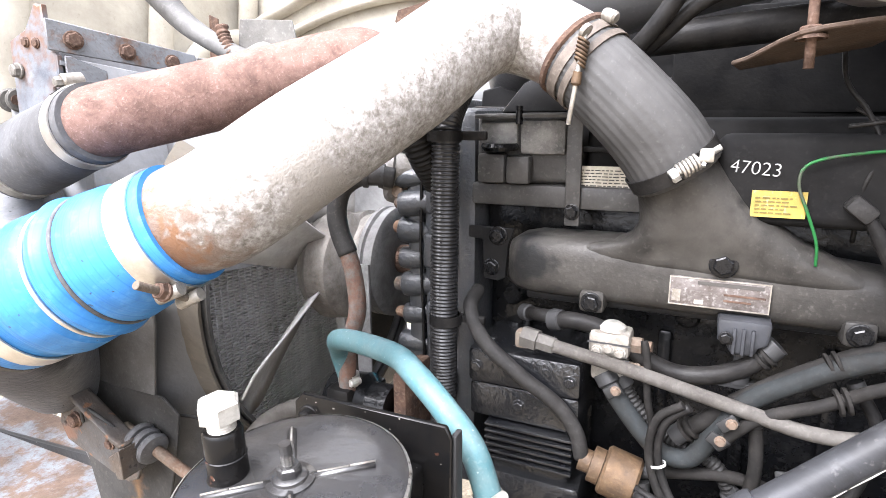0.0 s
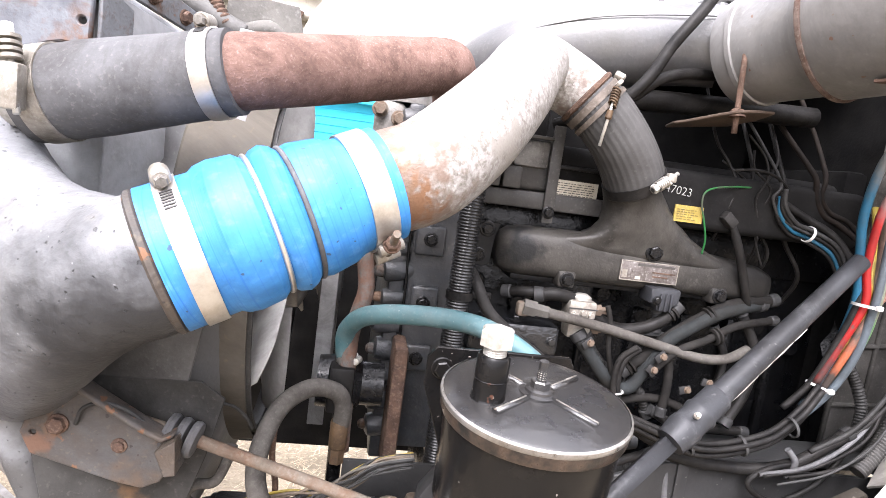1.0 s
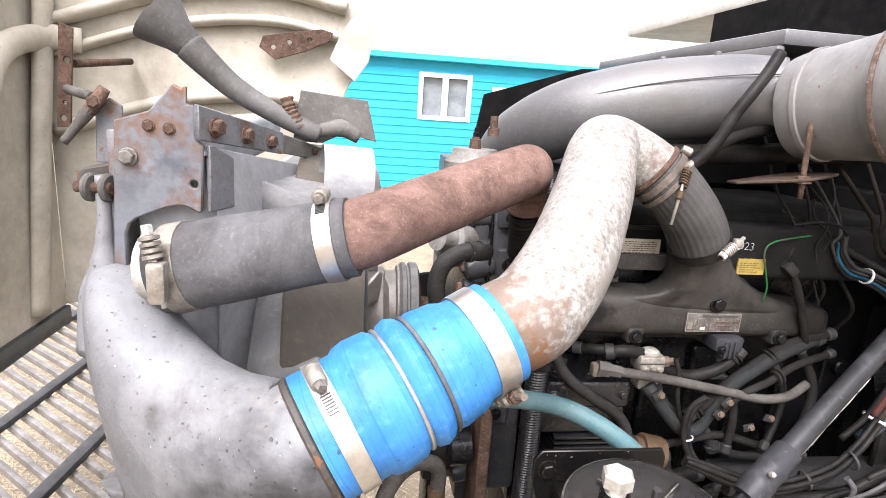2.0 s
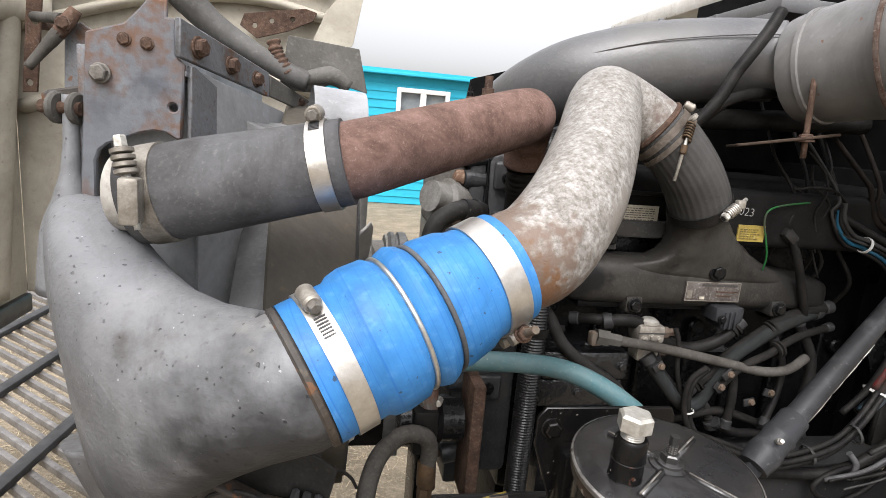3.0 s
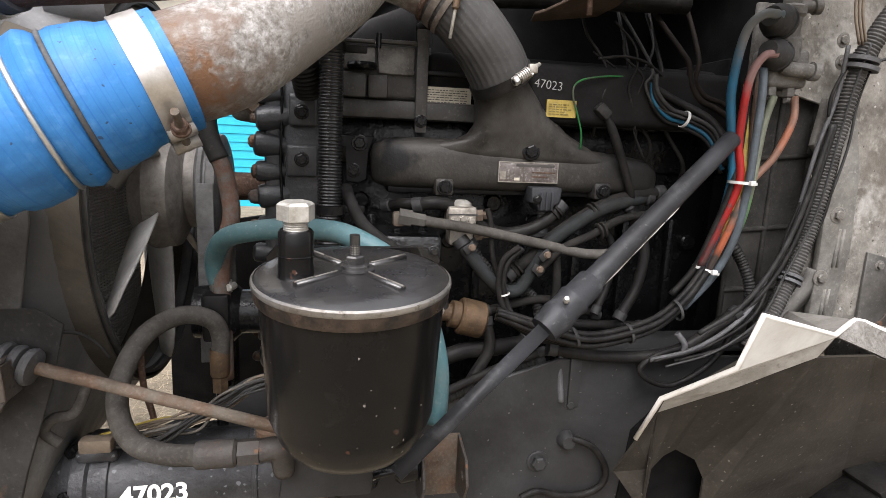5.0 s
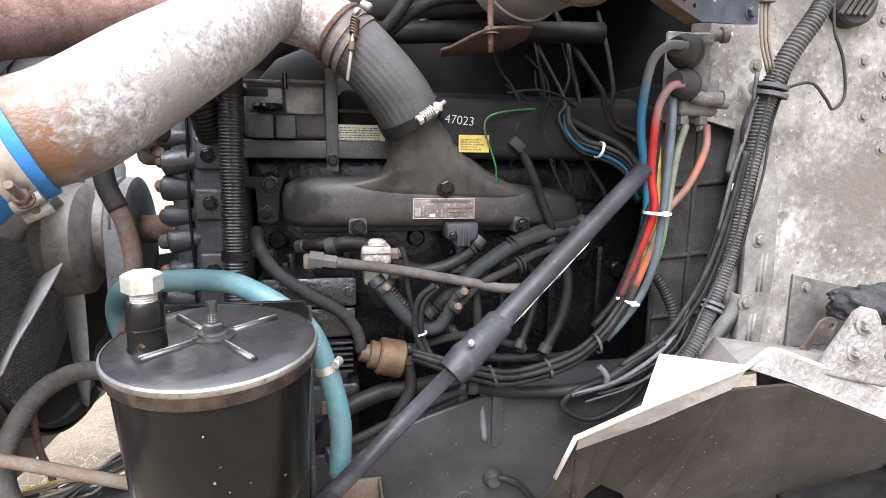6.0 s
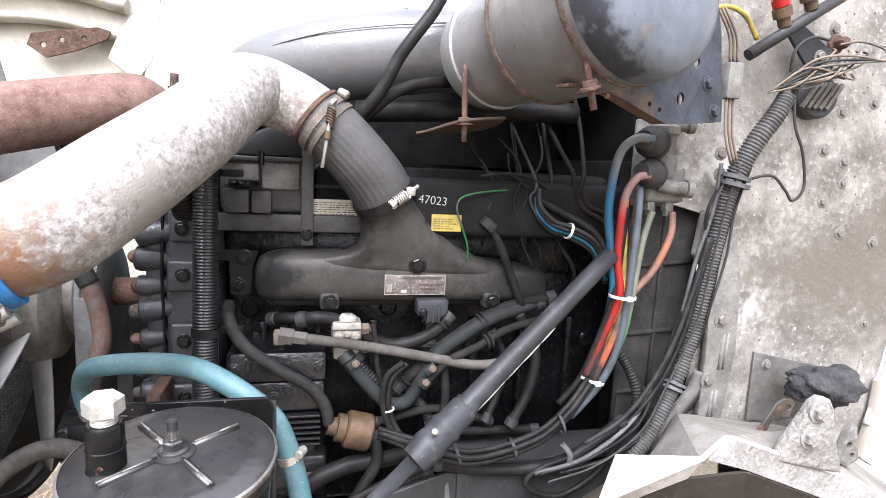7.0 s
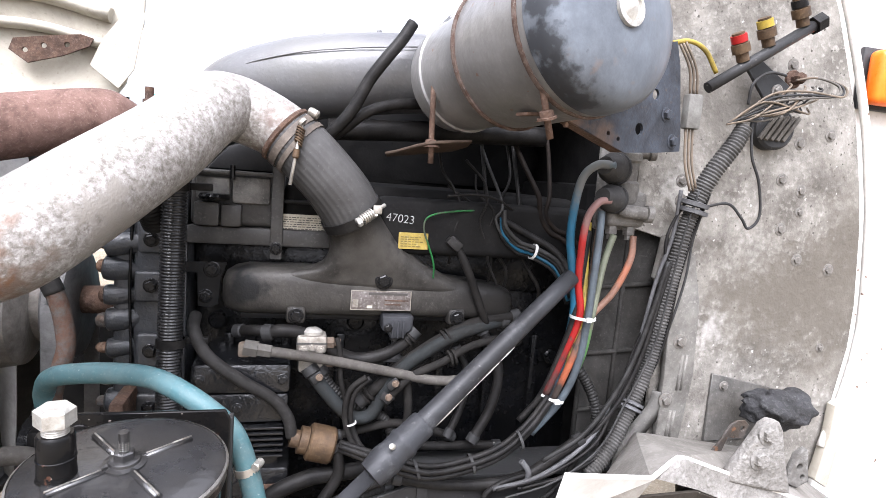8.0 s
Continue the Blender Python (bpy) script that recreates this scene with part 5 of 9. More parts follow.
def valve_cover():
    v = thing("valve_cover", "sooty black engine valve cover with labels and a bolted strap", "engine", (0.0, 0.65, 1.475))
    part("rail", box((-0.247, 0.512, 1.476), (-0.01, 0.85, 1.502), 0.004), DUSTY_COVER, v)
    # Rear rail and cover darker than the front: shade there painted in.
    part("rear_rail", box((-0.0095, 0.5125, 1.476), (0.36, 0.85, 1.5015), 0.004), OILY, v, "rear rail coloured near-black for the shade at that end")
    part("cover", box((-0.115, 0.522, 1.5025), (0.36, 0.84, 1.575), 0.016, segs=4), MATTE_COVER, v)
    part("front_cover", box((-0.243, 0.518, 1.5025), (-0.119, 0.84, 1.582), 0.008, segs=3), DUSTY_COVER, v)
    part("lower_step", box((-0.236, 0.501, 1.503), (-0.202, 0.5175, 1.537), 0.004), DUSTY_COVER, v)
    part("lower_step", box((-0.2, 0.499, 1.503), (-0.172, 0.5175, 1.535), 0.004), DUSTY_COVER, v)
    part("upper_step", box((-0.186, 0.508, 1.5365), (-0.134, 0.5175, 1.575), 0.004), PALE_COVER, v, "dusty pale grey cover box")
    part("upper_step", box((-0.235, 0.511, 1.541), (-0.19, 0.5175, 1.572), 0.004), PALE_COVER, v)
    part("lip", box((-0.241, 0.506, 1.5765), (-0.19, 0.518, 1.5815), 0.0015), DUSTY_COVER, v)
    part("lip", box((-0.187, 0.503, 1.5775), (-0.131, 0.518, 1.5825), 0.0015), DUSTY_COVER, v)
    part("stud", lathe([(0, 0.004), (0.02, 0.004)], (-0.186, 0.504, 1.57), (0, 0, 1), 10), OILY, v)
    part("cap", lathe([(0, 0.02), (0.004, 0.022), (0.008, 0.02)], (-0.208, 0.502, 1.541), (0, 0, 1), 20), OILY, v)
    part("ledge", box((-0.119, 0.517, 1.54), (0.36, 0.5215, 1.546), 0.001), ENGINE, v)
    part("breather_box", prism([(-0.23, 1.5825), (-0.125, 1.5825), (-0.125, 1.635), (-0.15, 1.64), (-0.2, 1.618)], (0, 0.56, 0), (1, 0, 0), (0, 0, 1), -0.12, 0.006, 2), ENGINE, v, "black breather box on the cover")
    for x in (-0.02, 0.13, 0.26):
        bolt(v, (x, 0.512, 1.489), (0, -1, 0), 0.006, 0.006, OILY, 1.3)
    s = part("strap", box((-0.132, 0.506, 1.458), (-0.115, 0.5115, 1.6), 0.0015), DUSTY_COVER, v, "black steel strap")
    bolt(s, (-0.1235, 0.506, 1.474), (0, -1, 0), 0.007, 0.006, OILY, 1.3)
    lab = part("white_label", box((-0.121, 0.5195, 1.4965), (-0.048, 0.5225, 1.5245), 0.0), LABEL_WHITE, v, "worn off-white printed label")
    for i in range(7):
        x = -0.118
        while x < -0.056:
            w = random.uniform(0.002, 0.007)
            part("print", box((x, 0.5187, 1.499 + i * 0.0034), (min(x + w, -0.0545), 0.5192, 1.5001 + i * 0.0034), 0), INK, lab)
            x += w + random.uniform(0.0008, 0.002)
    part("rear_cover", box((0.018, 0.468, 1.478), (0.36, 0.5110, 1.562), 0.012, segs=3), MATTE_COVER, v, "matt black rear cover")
    lab = part("yellow_label", box((0.050, 0.4655, 1.4875), (0.094, 0.4685, 1.5115), 0.0), LABEL_YELLOW, v, "worn yellow warning label")
    for i in range(5):
        x = 0.053
        while x < 0.083 - 0.006 * (i % 2):
            w = random.uniform(0.002, 0.006)
            part("print", box((x, 0.4647, 1.491 + i * 0.0034), (x + w, 0.4652, 1.4922 + i * 0.0034), 0), MUSTARD, lab)
            x += w + random.uniform(0.0008, 0.002)
    lettering("47023", 0.0172, FADED_CHALK, upright((0.051, 0.4675, 1.531), (0, -1, 0), 0.0008, radians(-5)), v, thick=-0.0002)
    shift(v, 0.006, 0, -0.004)


valve_cover()


SENSOR = mat("slate_plastic", (0.03, 0.0312, 0.0348), (0.0192, 0.0198, 0.0216), (0.048, 0.048, 0.048), 0.5, 0.0, 30, 220, 0.5, 0.15, thin=0.07, spec=0.3)


def manifold():
    m = thing("intake_manifold", "sooty cast aluminium intake manifold with a worn nameplate", "engine part", (0.05, 0.5, 1.374))
    runner = []
    for x, a, b, z in ((-0.194, 0.012, 0.016, 1.408), (-0.19, 0.024, 0.026, 1.409), (-0.178, 0.033, 0.033, 1.41), (-0.16, 0.037, 0.036, 1.411), (-0.08, 0.038, 0.037, 1.411), (0.0, 0.038, 0.037, 1.41), (0.1, 0.037, 0.035, 1.408), (0.18, 0.036, 0.031, 1.403), (0.222, 0.034, 0.028, 1.40), (0.24, 0.027, 0.022, 1.398), (0.248, 0.015, 0.012, 1.397)):
        runner.append(superellipse(V((x, 0.512, z)), V((0, 1, 0)), V((0, 0, 1)), a, b, 40, 3.2))
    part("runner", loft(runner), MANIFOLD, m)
    stack = []
    for cx, cy, cz, ux, a, b, e in ((-0.022, 0.474, 1.53, 0.46, 0.0385, 0.0385, 2.0), (-0.016, 0.477, 1.516, 0.45, 0.0395, 0.0395, 2.0), (-0.008, 0.482, 1.50, 0.4, 0.044, 0.04, 2.1), (0.0, 0.488, 1.484, 0.3, 0.051, 0.04, 2.2),
                                    (0.006, 0.494, 1.468, 0.2, 0.064, 0.039, 2.4), (0.011, 0.5, 1.453, 0.08, 0.085, 0.038, 2.6), (0.018, 0.505, 1.441, -0.02, 0.118, 0.037, 2.9), (0.026, 0.508, 1.43, -0.05, 0.16, 0.036, 3.2), (0.03, 0.511, 1.415, -0.03, 0.2, 0.034, 3.6)):
        stack.append(superellipse(V((cx, cy, cz)), V((1, 0, ux)).normalized(), V((0, 1, 0)), a, b, 48, e))
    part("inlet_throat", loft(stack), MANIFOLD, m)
    # Made-up strip, near-black to pass for the shade below the runner.
    part("under_runner_strip", box((-0.17, 0.494, 1.368), (0.22, 0.55, 1.379), 0.003), ENGINE, m)
    np = part("nameplate", box((-0.014, 0.4705, 1.389), (0.076, 0.4735, 1.4185), 0.0005), NAMEPLATE, m, "worn silver and red nameplate")
    for lo, hi in (((-0.014, 1.389), (0.076, 1.3902)), ((-0.014, 1.4173), (0.076, 1.4185)), ((-0.014, 1.3903), (-0.0128, 1.4172)), ((0.0748, 1.3903), (0.076, 1.4172))):
        part("border", box((lo[0], 0.4699, lo[1]), (hi[0], 0.4704, hi[1]), 0), DULL_STEEL, np)
    for lo, hi, c in (((-0.011, 1.393), (-0.003, 1.405), DULL_STEEL), ((0.012, 1.412), (0.07, 1.4155), INK), ((0.01, 1.392), (0.018, 1.396), LABEL_WHITE), ((0.005, 1.402), (0.03, 1.405), NAMEPLATE), ((0.036, 1.403), (0.072, 1.405), RUST), ((0.036, 1.397), (0.06, 1.399), RUST)):
        part("print", box((lo[0], 0.4698, lo[1]), (hi[0], 0.4704, hi[1]), 0), c, m)
    bolt(m, (0.033, 0.470, 1.434), (0, -1, 0), 0.0095, 0.007, OILY, 1.4)
    for x in (-0.091, 0.15):
        tab = part("ear", box((x - 0.014, 0.472, 1.366), (x + 0.014, 0.52, 1.392), 0.006), MANIFOLD, m)
        bolt(tab, (x, 0.472, 1.379), (0, -1, 0), 0.008, 0.007, OILY, 1.4)
    f = part("sensor_block", prism([(0.032, 1.384), (0.034, 1.362), (0.042, 1.358), (0.046, 1.349), (0.066, 1.349), (0.07, 1.358), (0.078, 1.361), (0.08, 1.384)], (0, 0.496, 0), (1, 0, 0), (0, 0, 1), 0.04, 0.004, 2), SENSOR, m, "dark grey sensor block")
    for x in (0.048, 0.056, 0.064):
        part("rib", box((x - 0.0016, 0.4525, 1.351), (x + 0.0016, 0.4558, 1.377), 0.001), SENSOR, f)
    part("stem", lathe([(0, 0.008), (0.008, 0.008), (0.009, 0.0055), (0.028, 0.0055), (0.029, 0.011), (0.036, 0.011)], (0.056, 0.474, 1.352), (0, 0, -1), 14), RAIL, f)
    part("tee", box((0.038, 0.466, 1.310), (0.072, 0.482, 1.317), 0.002), RAIL, f)
    bolt(f, (0.041, 0.452, 1.367), (0, -1, 0), 0.005, 0.004, OILY, 1.3)
    b = part("end_bracket", prism([(-0.248, 1.446), (-0.19, 1.446), (-0.197, 1.425), (-0.2, 1.385), (-0.21, 1.38), (-0.228, 1.382), (-0.23, 1.43), (-0.248, 1.432)], (0, 0.512, 0), (1, 0, 0), (0, 0, 1), 0.005, 0.001, 1), ENGINE, m, "black steel bracket with two bolts")
    bolt(b, (-0.21, 0.507, 1.436), (0, -1, 0), 0.0085, 0.008, OILY, 1.4)
    bolt(b, (-0.218, 0.507, 1.397), (0, -1, 0), 0.008, 0.006, OILY, 1.3)
    shift(m, 0.006, 0, 0)


manifold()


ELBOW = mat("grey_bloomed_rubber", (0.062, 0.0605, 0.059), (0.03, 0.0295, 0.029), (0.1, 0.098, 0.094), 0.6, 0.0, 14, 220, 0.47, 0.15, spread=0.2, thin=0.09, spec=0.35, grime=0.5)


def rubber_elbow():
    h = thing("intake_hose", "fluted black rubber hose joining charge pipe and manifold with spring clamps", "hose", (-0.05, 0.46, 1.56))
    pts = [V((-0.106, 0.448, 1.63)), V((-0.086, 0.443, 1.614)), V((-0.054, 0.446, 1.583)), V((-0.028, 0.456, 1.553)), V((-0.009, 0.465, 1.522))]
    n = 120
    me = tube(pts, [0.0405, 0.0405, 0.041, 0.0425, 0.0425], n, 6)
    path = [p for p, _ in smooth_path(pts, 6)]
    for i, v in enumerate(me.vertices):
        if i % 4 > 1:
            v.co = v.co.lerp(path[i // n], 0.014)
    part("sleeve", me, ELBOW, h)
    for a, b, s, upper in ((pts[0], pts[1], (0.15, -1.0, 0.1), True), (pts[4], pts[3], (0.2, -0.95, 0.15), False)):
        d = (b - a).normalized()
        r = 0.0412 if upper else 0.0432
        c = part("clamp", band((a + d * 0.004, a + d * (0.014 if upper else 0.018)), r), BAND_TAN if upper else HOSE, h, "dusty spring-loaded hose clamp" if upper else "dark hose clamp with a bright spring")
        if upper:
            part("second_band", band((a + d * 0.019, a + d * 0.026), r), BAND_TAN, c)
            part("pipe_bead", lathe([(0, 0.0405), (0.002, 0.043), (0.006, 0.043), (0.008, 0.0405)], a - d * 0.008, d, 40, caps=False), RUST, c)
        s = (V(s) - d * V(s).dot(d)).normalized()
        t = d.cross(s)
        t = t if t.z > 0 else -t
        t = V((0.15, 0.0, 1.0)).normalized() if upper else t
        mid = a + d * (0.022 if upper else 0.014) + s * (r + 0.007)
        if upper:
            part("screw", tube([mid - t * 0.062, mid + t * 0.02], 0.0022, 8, 2), ZINC, c)
            part("coil_spring", tube([mid + t * (0.022 * i / 60 - 0.01) + (s * math.cos(i * 0.7) + d * math.sin(i * 0.7)) * 0.0055 for i in range(61)], 0.0014, 6, 1), BRASS, c)
            part("sleeve_nut", lathe([(0, 0.003), (0.002, 0.0045), (0.012, 0.004)], mid - t * 0.028, t, 12), BRASS, c)
            part("eye", lathe([(0, 0.004), (0.001, 0.0065), (0.005, 0.0065), (0.006, 0.004)], mid + t * 0.018 - d * 0.003, d, 14), DULL_STEEL, c)
            part("screw_end", lathe([(0, 0.005), (0.003, 0.006), (0.012, 0.006), (0.014, 0.004)], a + d * 0.008 + V((0.02, -0.012, 0.04)), (1, -0.4, -0.5), 14), DULL_STEEL, c)
        else:
            part("coil_spring", tube([mid + t * (0.02 * i / 60 - 0.008) + (s * math.cos(i * 0.62) + d * math.sin(i * 0.62)) * 0.0065 for i in range(61)], 0.0016, 6, 1), STEEL, c)
            bolt(c, mid - t * 0.009, -t, 0.0065, 0.007, ZINC, 0)
            part("socket", lathe([(0, 0.0035), (0.0004, 0.0)], mid - t * 0.0165, -t, 10, caps=False), GRILLE, c)
            part("lug", box(mid + t * 0.019 - V((0.006, 0.005, 0.006)), mid + t * 0.019 + V((0.006, 0.005, 0.006)), 0.002), DULL_STEEL, c)
            part("screw", tube([mid - t * 0.008, mid + t * 0.032], 0.0028, 8, 2), ZINC, c)


BAND_TAN = mat("dusty_tan_band", (0.15, 0.128, 0.108), (0.085, 0.07, 0.058), (0.2, 0.18, 0.16), 0.6, 0.2, 40, 240, 0.5, 0.2, thin=0.05)


rubber_elbow()


WET_OIL = mat("wet_oily_black", (0.006, 0.0065, 0.0078), (0.012, 0.0122, 0.0128), (0.03, 0.03, 0.03), 0.22, 0.0, 30, 150, 0.5, 0.6, 0.003, thin=0.1, spec=0.9, grime=0.3)


def compressor():
    c = thing("air_compressor", "oily black engine air compressor with cooling fins", "engine part", (-0.16, 0.5, 1.14))
    part("head", box((-0.222, 0.455, 1.268), (-0.088, 0.562, 1.312), 0.007), WET_OIL, c)
    part("body", box((-0.222, 0.463, 1.222), (-0.09, 0.562, 1.266), 0.005), WET_OIL, c)
    for i in range(6):
        part("fin", box((-0.20, 0.456, 1.172 + i * 0.0085), (-0.095, 0.562, 1.1755 + i * 0.0085), 0.0008), WET_OIL, c)
    part("barrel", box((-0.195, 0.47, 1.10), (-0.1, 0.562, 1.22), 0.008), WET_OIL, c)
    part("foot", box((-0.21, 0.46, 1.06), (-0.085, 0.562, 1.155), 0.008), WET_OIL, c)
    part("port_cover", box((-0.14, 0.4585, 1.11), (-0.1, 0.4605, 1.13), 0.001), RUST, c, "dull red cover plate")
    for x, z in ((-0.21, 1.29), (-0.1, 1.29), (-0.16, 1.245)):
        bolt(c, (x, 0.455 if z > 1.27 else 0.463, z), (0, -1, 0), 0.006, 0.005, WET_OIL, 1.3)
    for x, y in ((-0.2, 0.48), (-0.15, 0.475), (-0.11, 0.5), (-0.19, 0.54)):
        bolt(c, (x, y, 1.312), (0, 0, 1), 0.007, 0.007, WET_OIL, 1.3)


compressor()


def loom():
    l = thing("split_loom_conduit", "ribbed black plastic split loom conduit strapped upright", "conduit", (-0.25, 0.47, 1.1))
    part("tube", tube([(-0.248, 0.515, 1.605), (-0.2505, 0.485, 1.575), (-0.25, 0.472, 1.545), (-0.251, 0.47, 1.45), (-0.252, 0.468, 1.35), (-0.253, 0.468, 1.25), (-0.254, 0.468, 1.12), (-0.254, 0.47, 1.0)], 0.016, 20, 4, ribs=0.0019, pitch=0.0042), LOOM, l)
    for z in (1.55, 1.343):
        part("strap", lathe([(0, 0.0168), (0, 0.0188), (0.011, 0.0188), (0.011, 0.0168)], (-0.251, 0.47, z - 0.005), (0, 0.03, 1), 24, caps=False), HOSE, l, "black rubber strap")
        part("strap_tail", box((-0.236, 0.475, z - 0.004), (-0.205, 0.482, z + 0.006), 0.002), HOSE, l)
    shift(l, 0.007, -0.028, 0.004)


loom()


def metal_line(name, pts, r, material, label, nut=BRASS, group=""):
    """A hydraulic hose with a hexagon fitting at its first end."""
    h = thing(name, label, "hose", pts[0], group)
    part("tube", tube(pts, r, 14, 8), material, h)
    a, b = V(pts[0]), V(pts[1])
    d = (b - a).normalized()
    part("fitting", lathe([(-0.012, r * 1.2), (-0.012, r * 1.7), (0.006, r * 1.7), (0.006, r * 1.35), (0.024, r * 1.3), (0.026, r)], a, d, 6), nut, h, "hexagonal hose fitting")
    return h


metal_line("fuel_line", [(-0.140, 0.445, 1.338), (-0.118, 0.443, 1.335), (-0.033, 0.44, 1.322), (0.06, 0.44, 1.303), (0.12, 0.44, 1.291), (0.168, 0.445, 1.292), (0.21, 0.46, 1.305)], 0.0072, DUSTY_HOSE, "long dusty grey fuel line with a grimy elbow fitting", COWL_GREY)
single("elbow_fitting", box((-0.160, 0.440, 1.326), (-0.143, 0.457, 1.346), 0.004), DUSTY_STEEL, "grimy steel elbow fitting", "fitting")
hose("oil_hose", [(-0.222, 0.49, 1.372), (-0.218, 0.455, 1.36), (-0.198, 0.447, 1.326), (-0.155, 0.447, 1.292), (-0.112, 0.448, 1.264), (-0.09, 0.45, 1.235), (-0.083, 0.452, 1.205)], 0.0085, OIL_HOSE, "thick dusty grey rubber oil hose curving down", n=18)


def silver_valve():
    v = thing("valve", "bright silver fuel check valve", "valve", (-0.058, 0.475, 1.29))
    part("body", box((-0.082, 0.452, 1.327), (-0.04, 0.488, 1.354), 0.005), DULL_STEEL, v)
    part("lower_body", box((-0.079, 0.455, 1.298), (-0.043, 0.486, 1.3245), 0.005), DULL_STEEL, v)
    for z in (1.3255, 1.342):
        part("groove", box((-0.0825, 0.4512, z), (-0.0395, 0.4516, z + 0.002), 0), GRILLE, v)
    part("crown", lathe([(0, 0.014), (0.004, 0.014), (0.008, 0.008)], (-0.06, 0.468, 1.354), (0, 0, 1), 18), ZINC, v)
    for x, z in ((-0.073, 1.334), (-0.049, 1.334), (-0.061, 1.337)):
        bolt(v, (x, 0.452, z), (0, -1, 0), 0.0045, 0.004, DULL_STEEL, 1.3)
    for z in (1.34, 1.312):
        part("side_port", lathe([(0, 0.009), (0.012, 0.009), (0.013, 0.006), (0.022, 0.006)], (-0.041, 0.468, z), (1, -0.1, 0.05), 6), DUSTY_STEEL, v)


silver_valve()


def brown_filter():
    f = thing("brown_fitting", "brown cylindrical hose fitting on the compressor", "fitting", (-0.05, 0.45, 1.18))
    part("collar", lathe([(0, 0.013), (0.012, 0.013), (0.013, 0.02), (0.025, 0.02)], (-0.085, 0.455, 1.202), (1, 0, -0.25), 20), BRASS, f)
    part("drum", lathe([(0, 0.024), (0.003, 0.027), (0.035, 0.027), (0.038, 0.024)], (-0.06, 0.455, 1.196), (1, 0, -0.25), 24), BRASS, f)


brown_filter()

# ---- steering shaft ----
def steering_shaft():
    s = thing("steering_shaft", "dark painted steering shaft worn pale, with a square lower bar", "shaft", (0.05, 0.34, 1.2))
    a, b, c = V((0.302, 0.394, 1.463)), V((0.014, 0.302, 1.224)), V((-0.17, 0.235, 1.085))
    d = (a - b).normalized()
    part("upper_tube", tube([a, a.lerp(b, 0.5), b + d * 0.06], [0.0125, 0.0138, 0.0148], 24, 4), SHAFT, s)
    sl = part("sleeve", lathe([(-0.004, 0.012), (-0.002, 0.0185), (0.022, 0.0215), (0.03, 0.0205), (0.032, 0.0195), (0.046, 0.0195), (0.05, 0.021), (0.054, 0.021), (0.058, 0.0188), (0.085, 0.0185), (0.088, 0.017)], b, d, 32), SHAFT, s, "dark splined sleeve")
    part("grease_nipple", lathe([(0, 0.004), (0.006, 0.004), (0.008, 0.0025), (0.012, 0.0025)], b + d * 0.04 + V((-0.008, -0.016, 0.012)), (-0.3, -0.8, 0.5), 10), ZINC, sl)
    part("lower_bar", tube([b + d * 0.01, c], 0.0135, 4, 2, squash=0.9), SHAFT, s, "square grey steel bar")
    under = V((0.005, -0.0108, -0.009))
    for f0, f1, w in ((0.10, 0.15, 0.0014), (0.152, 0.185, 0.0008), (0.18, 0.22, 0.0012), (0.222, 0.25, 0.0009)):
        part("paint_chip", tube([b + d * f0 + under, b + d * (f0 + f1) * 0.5 + under, b + d * f1 + under], [w * 0.4, w, w * 0.3], 6, 3), DIRTY_WHITE, s)


steering_shaft()


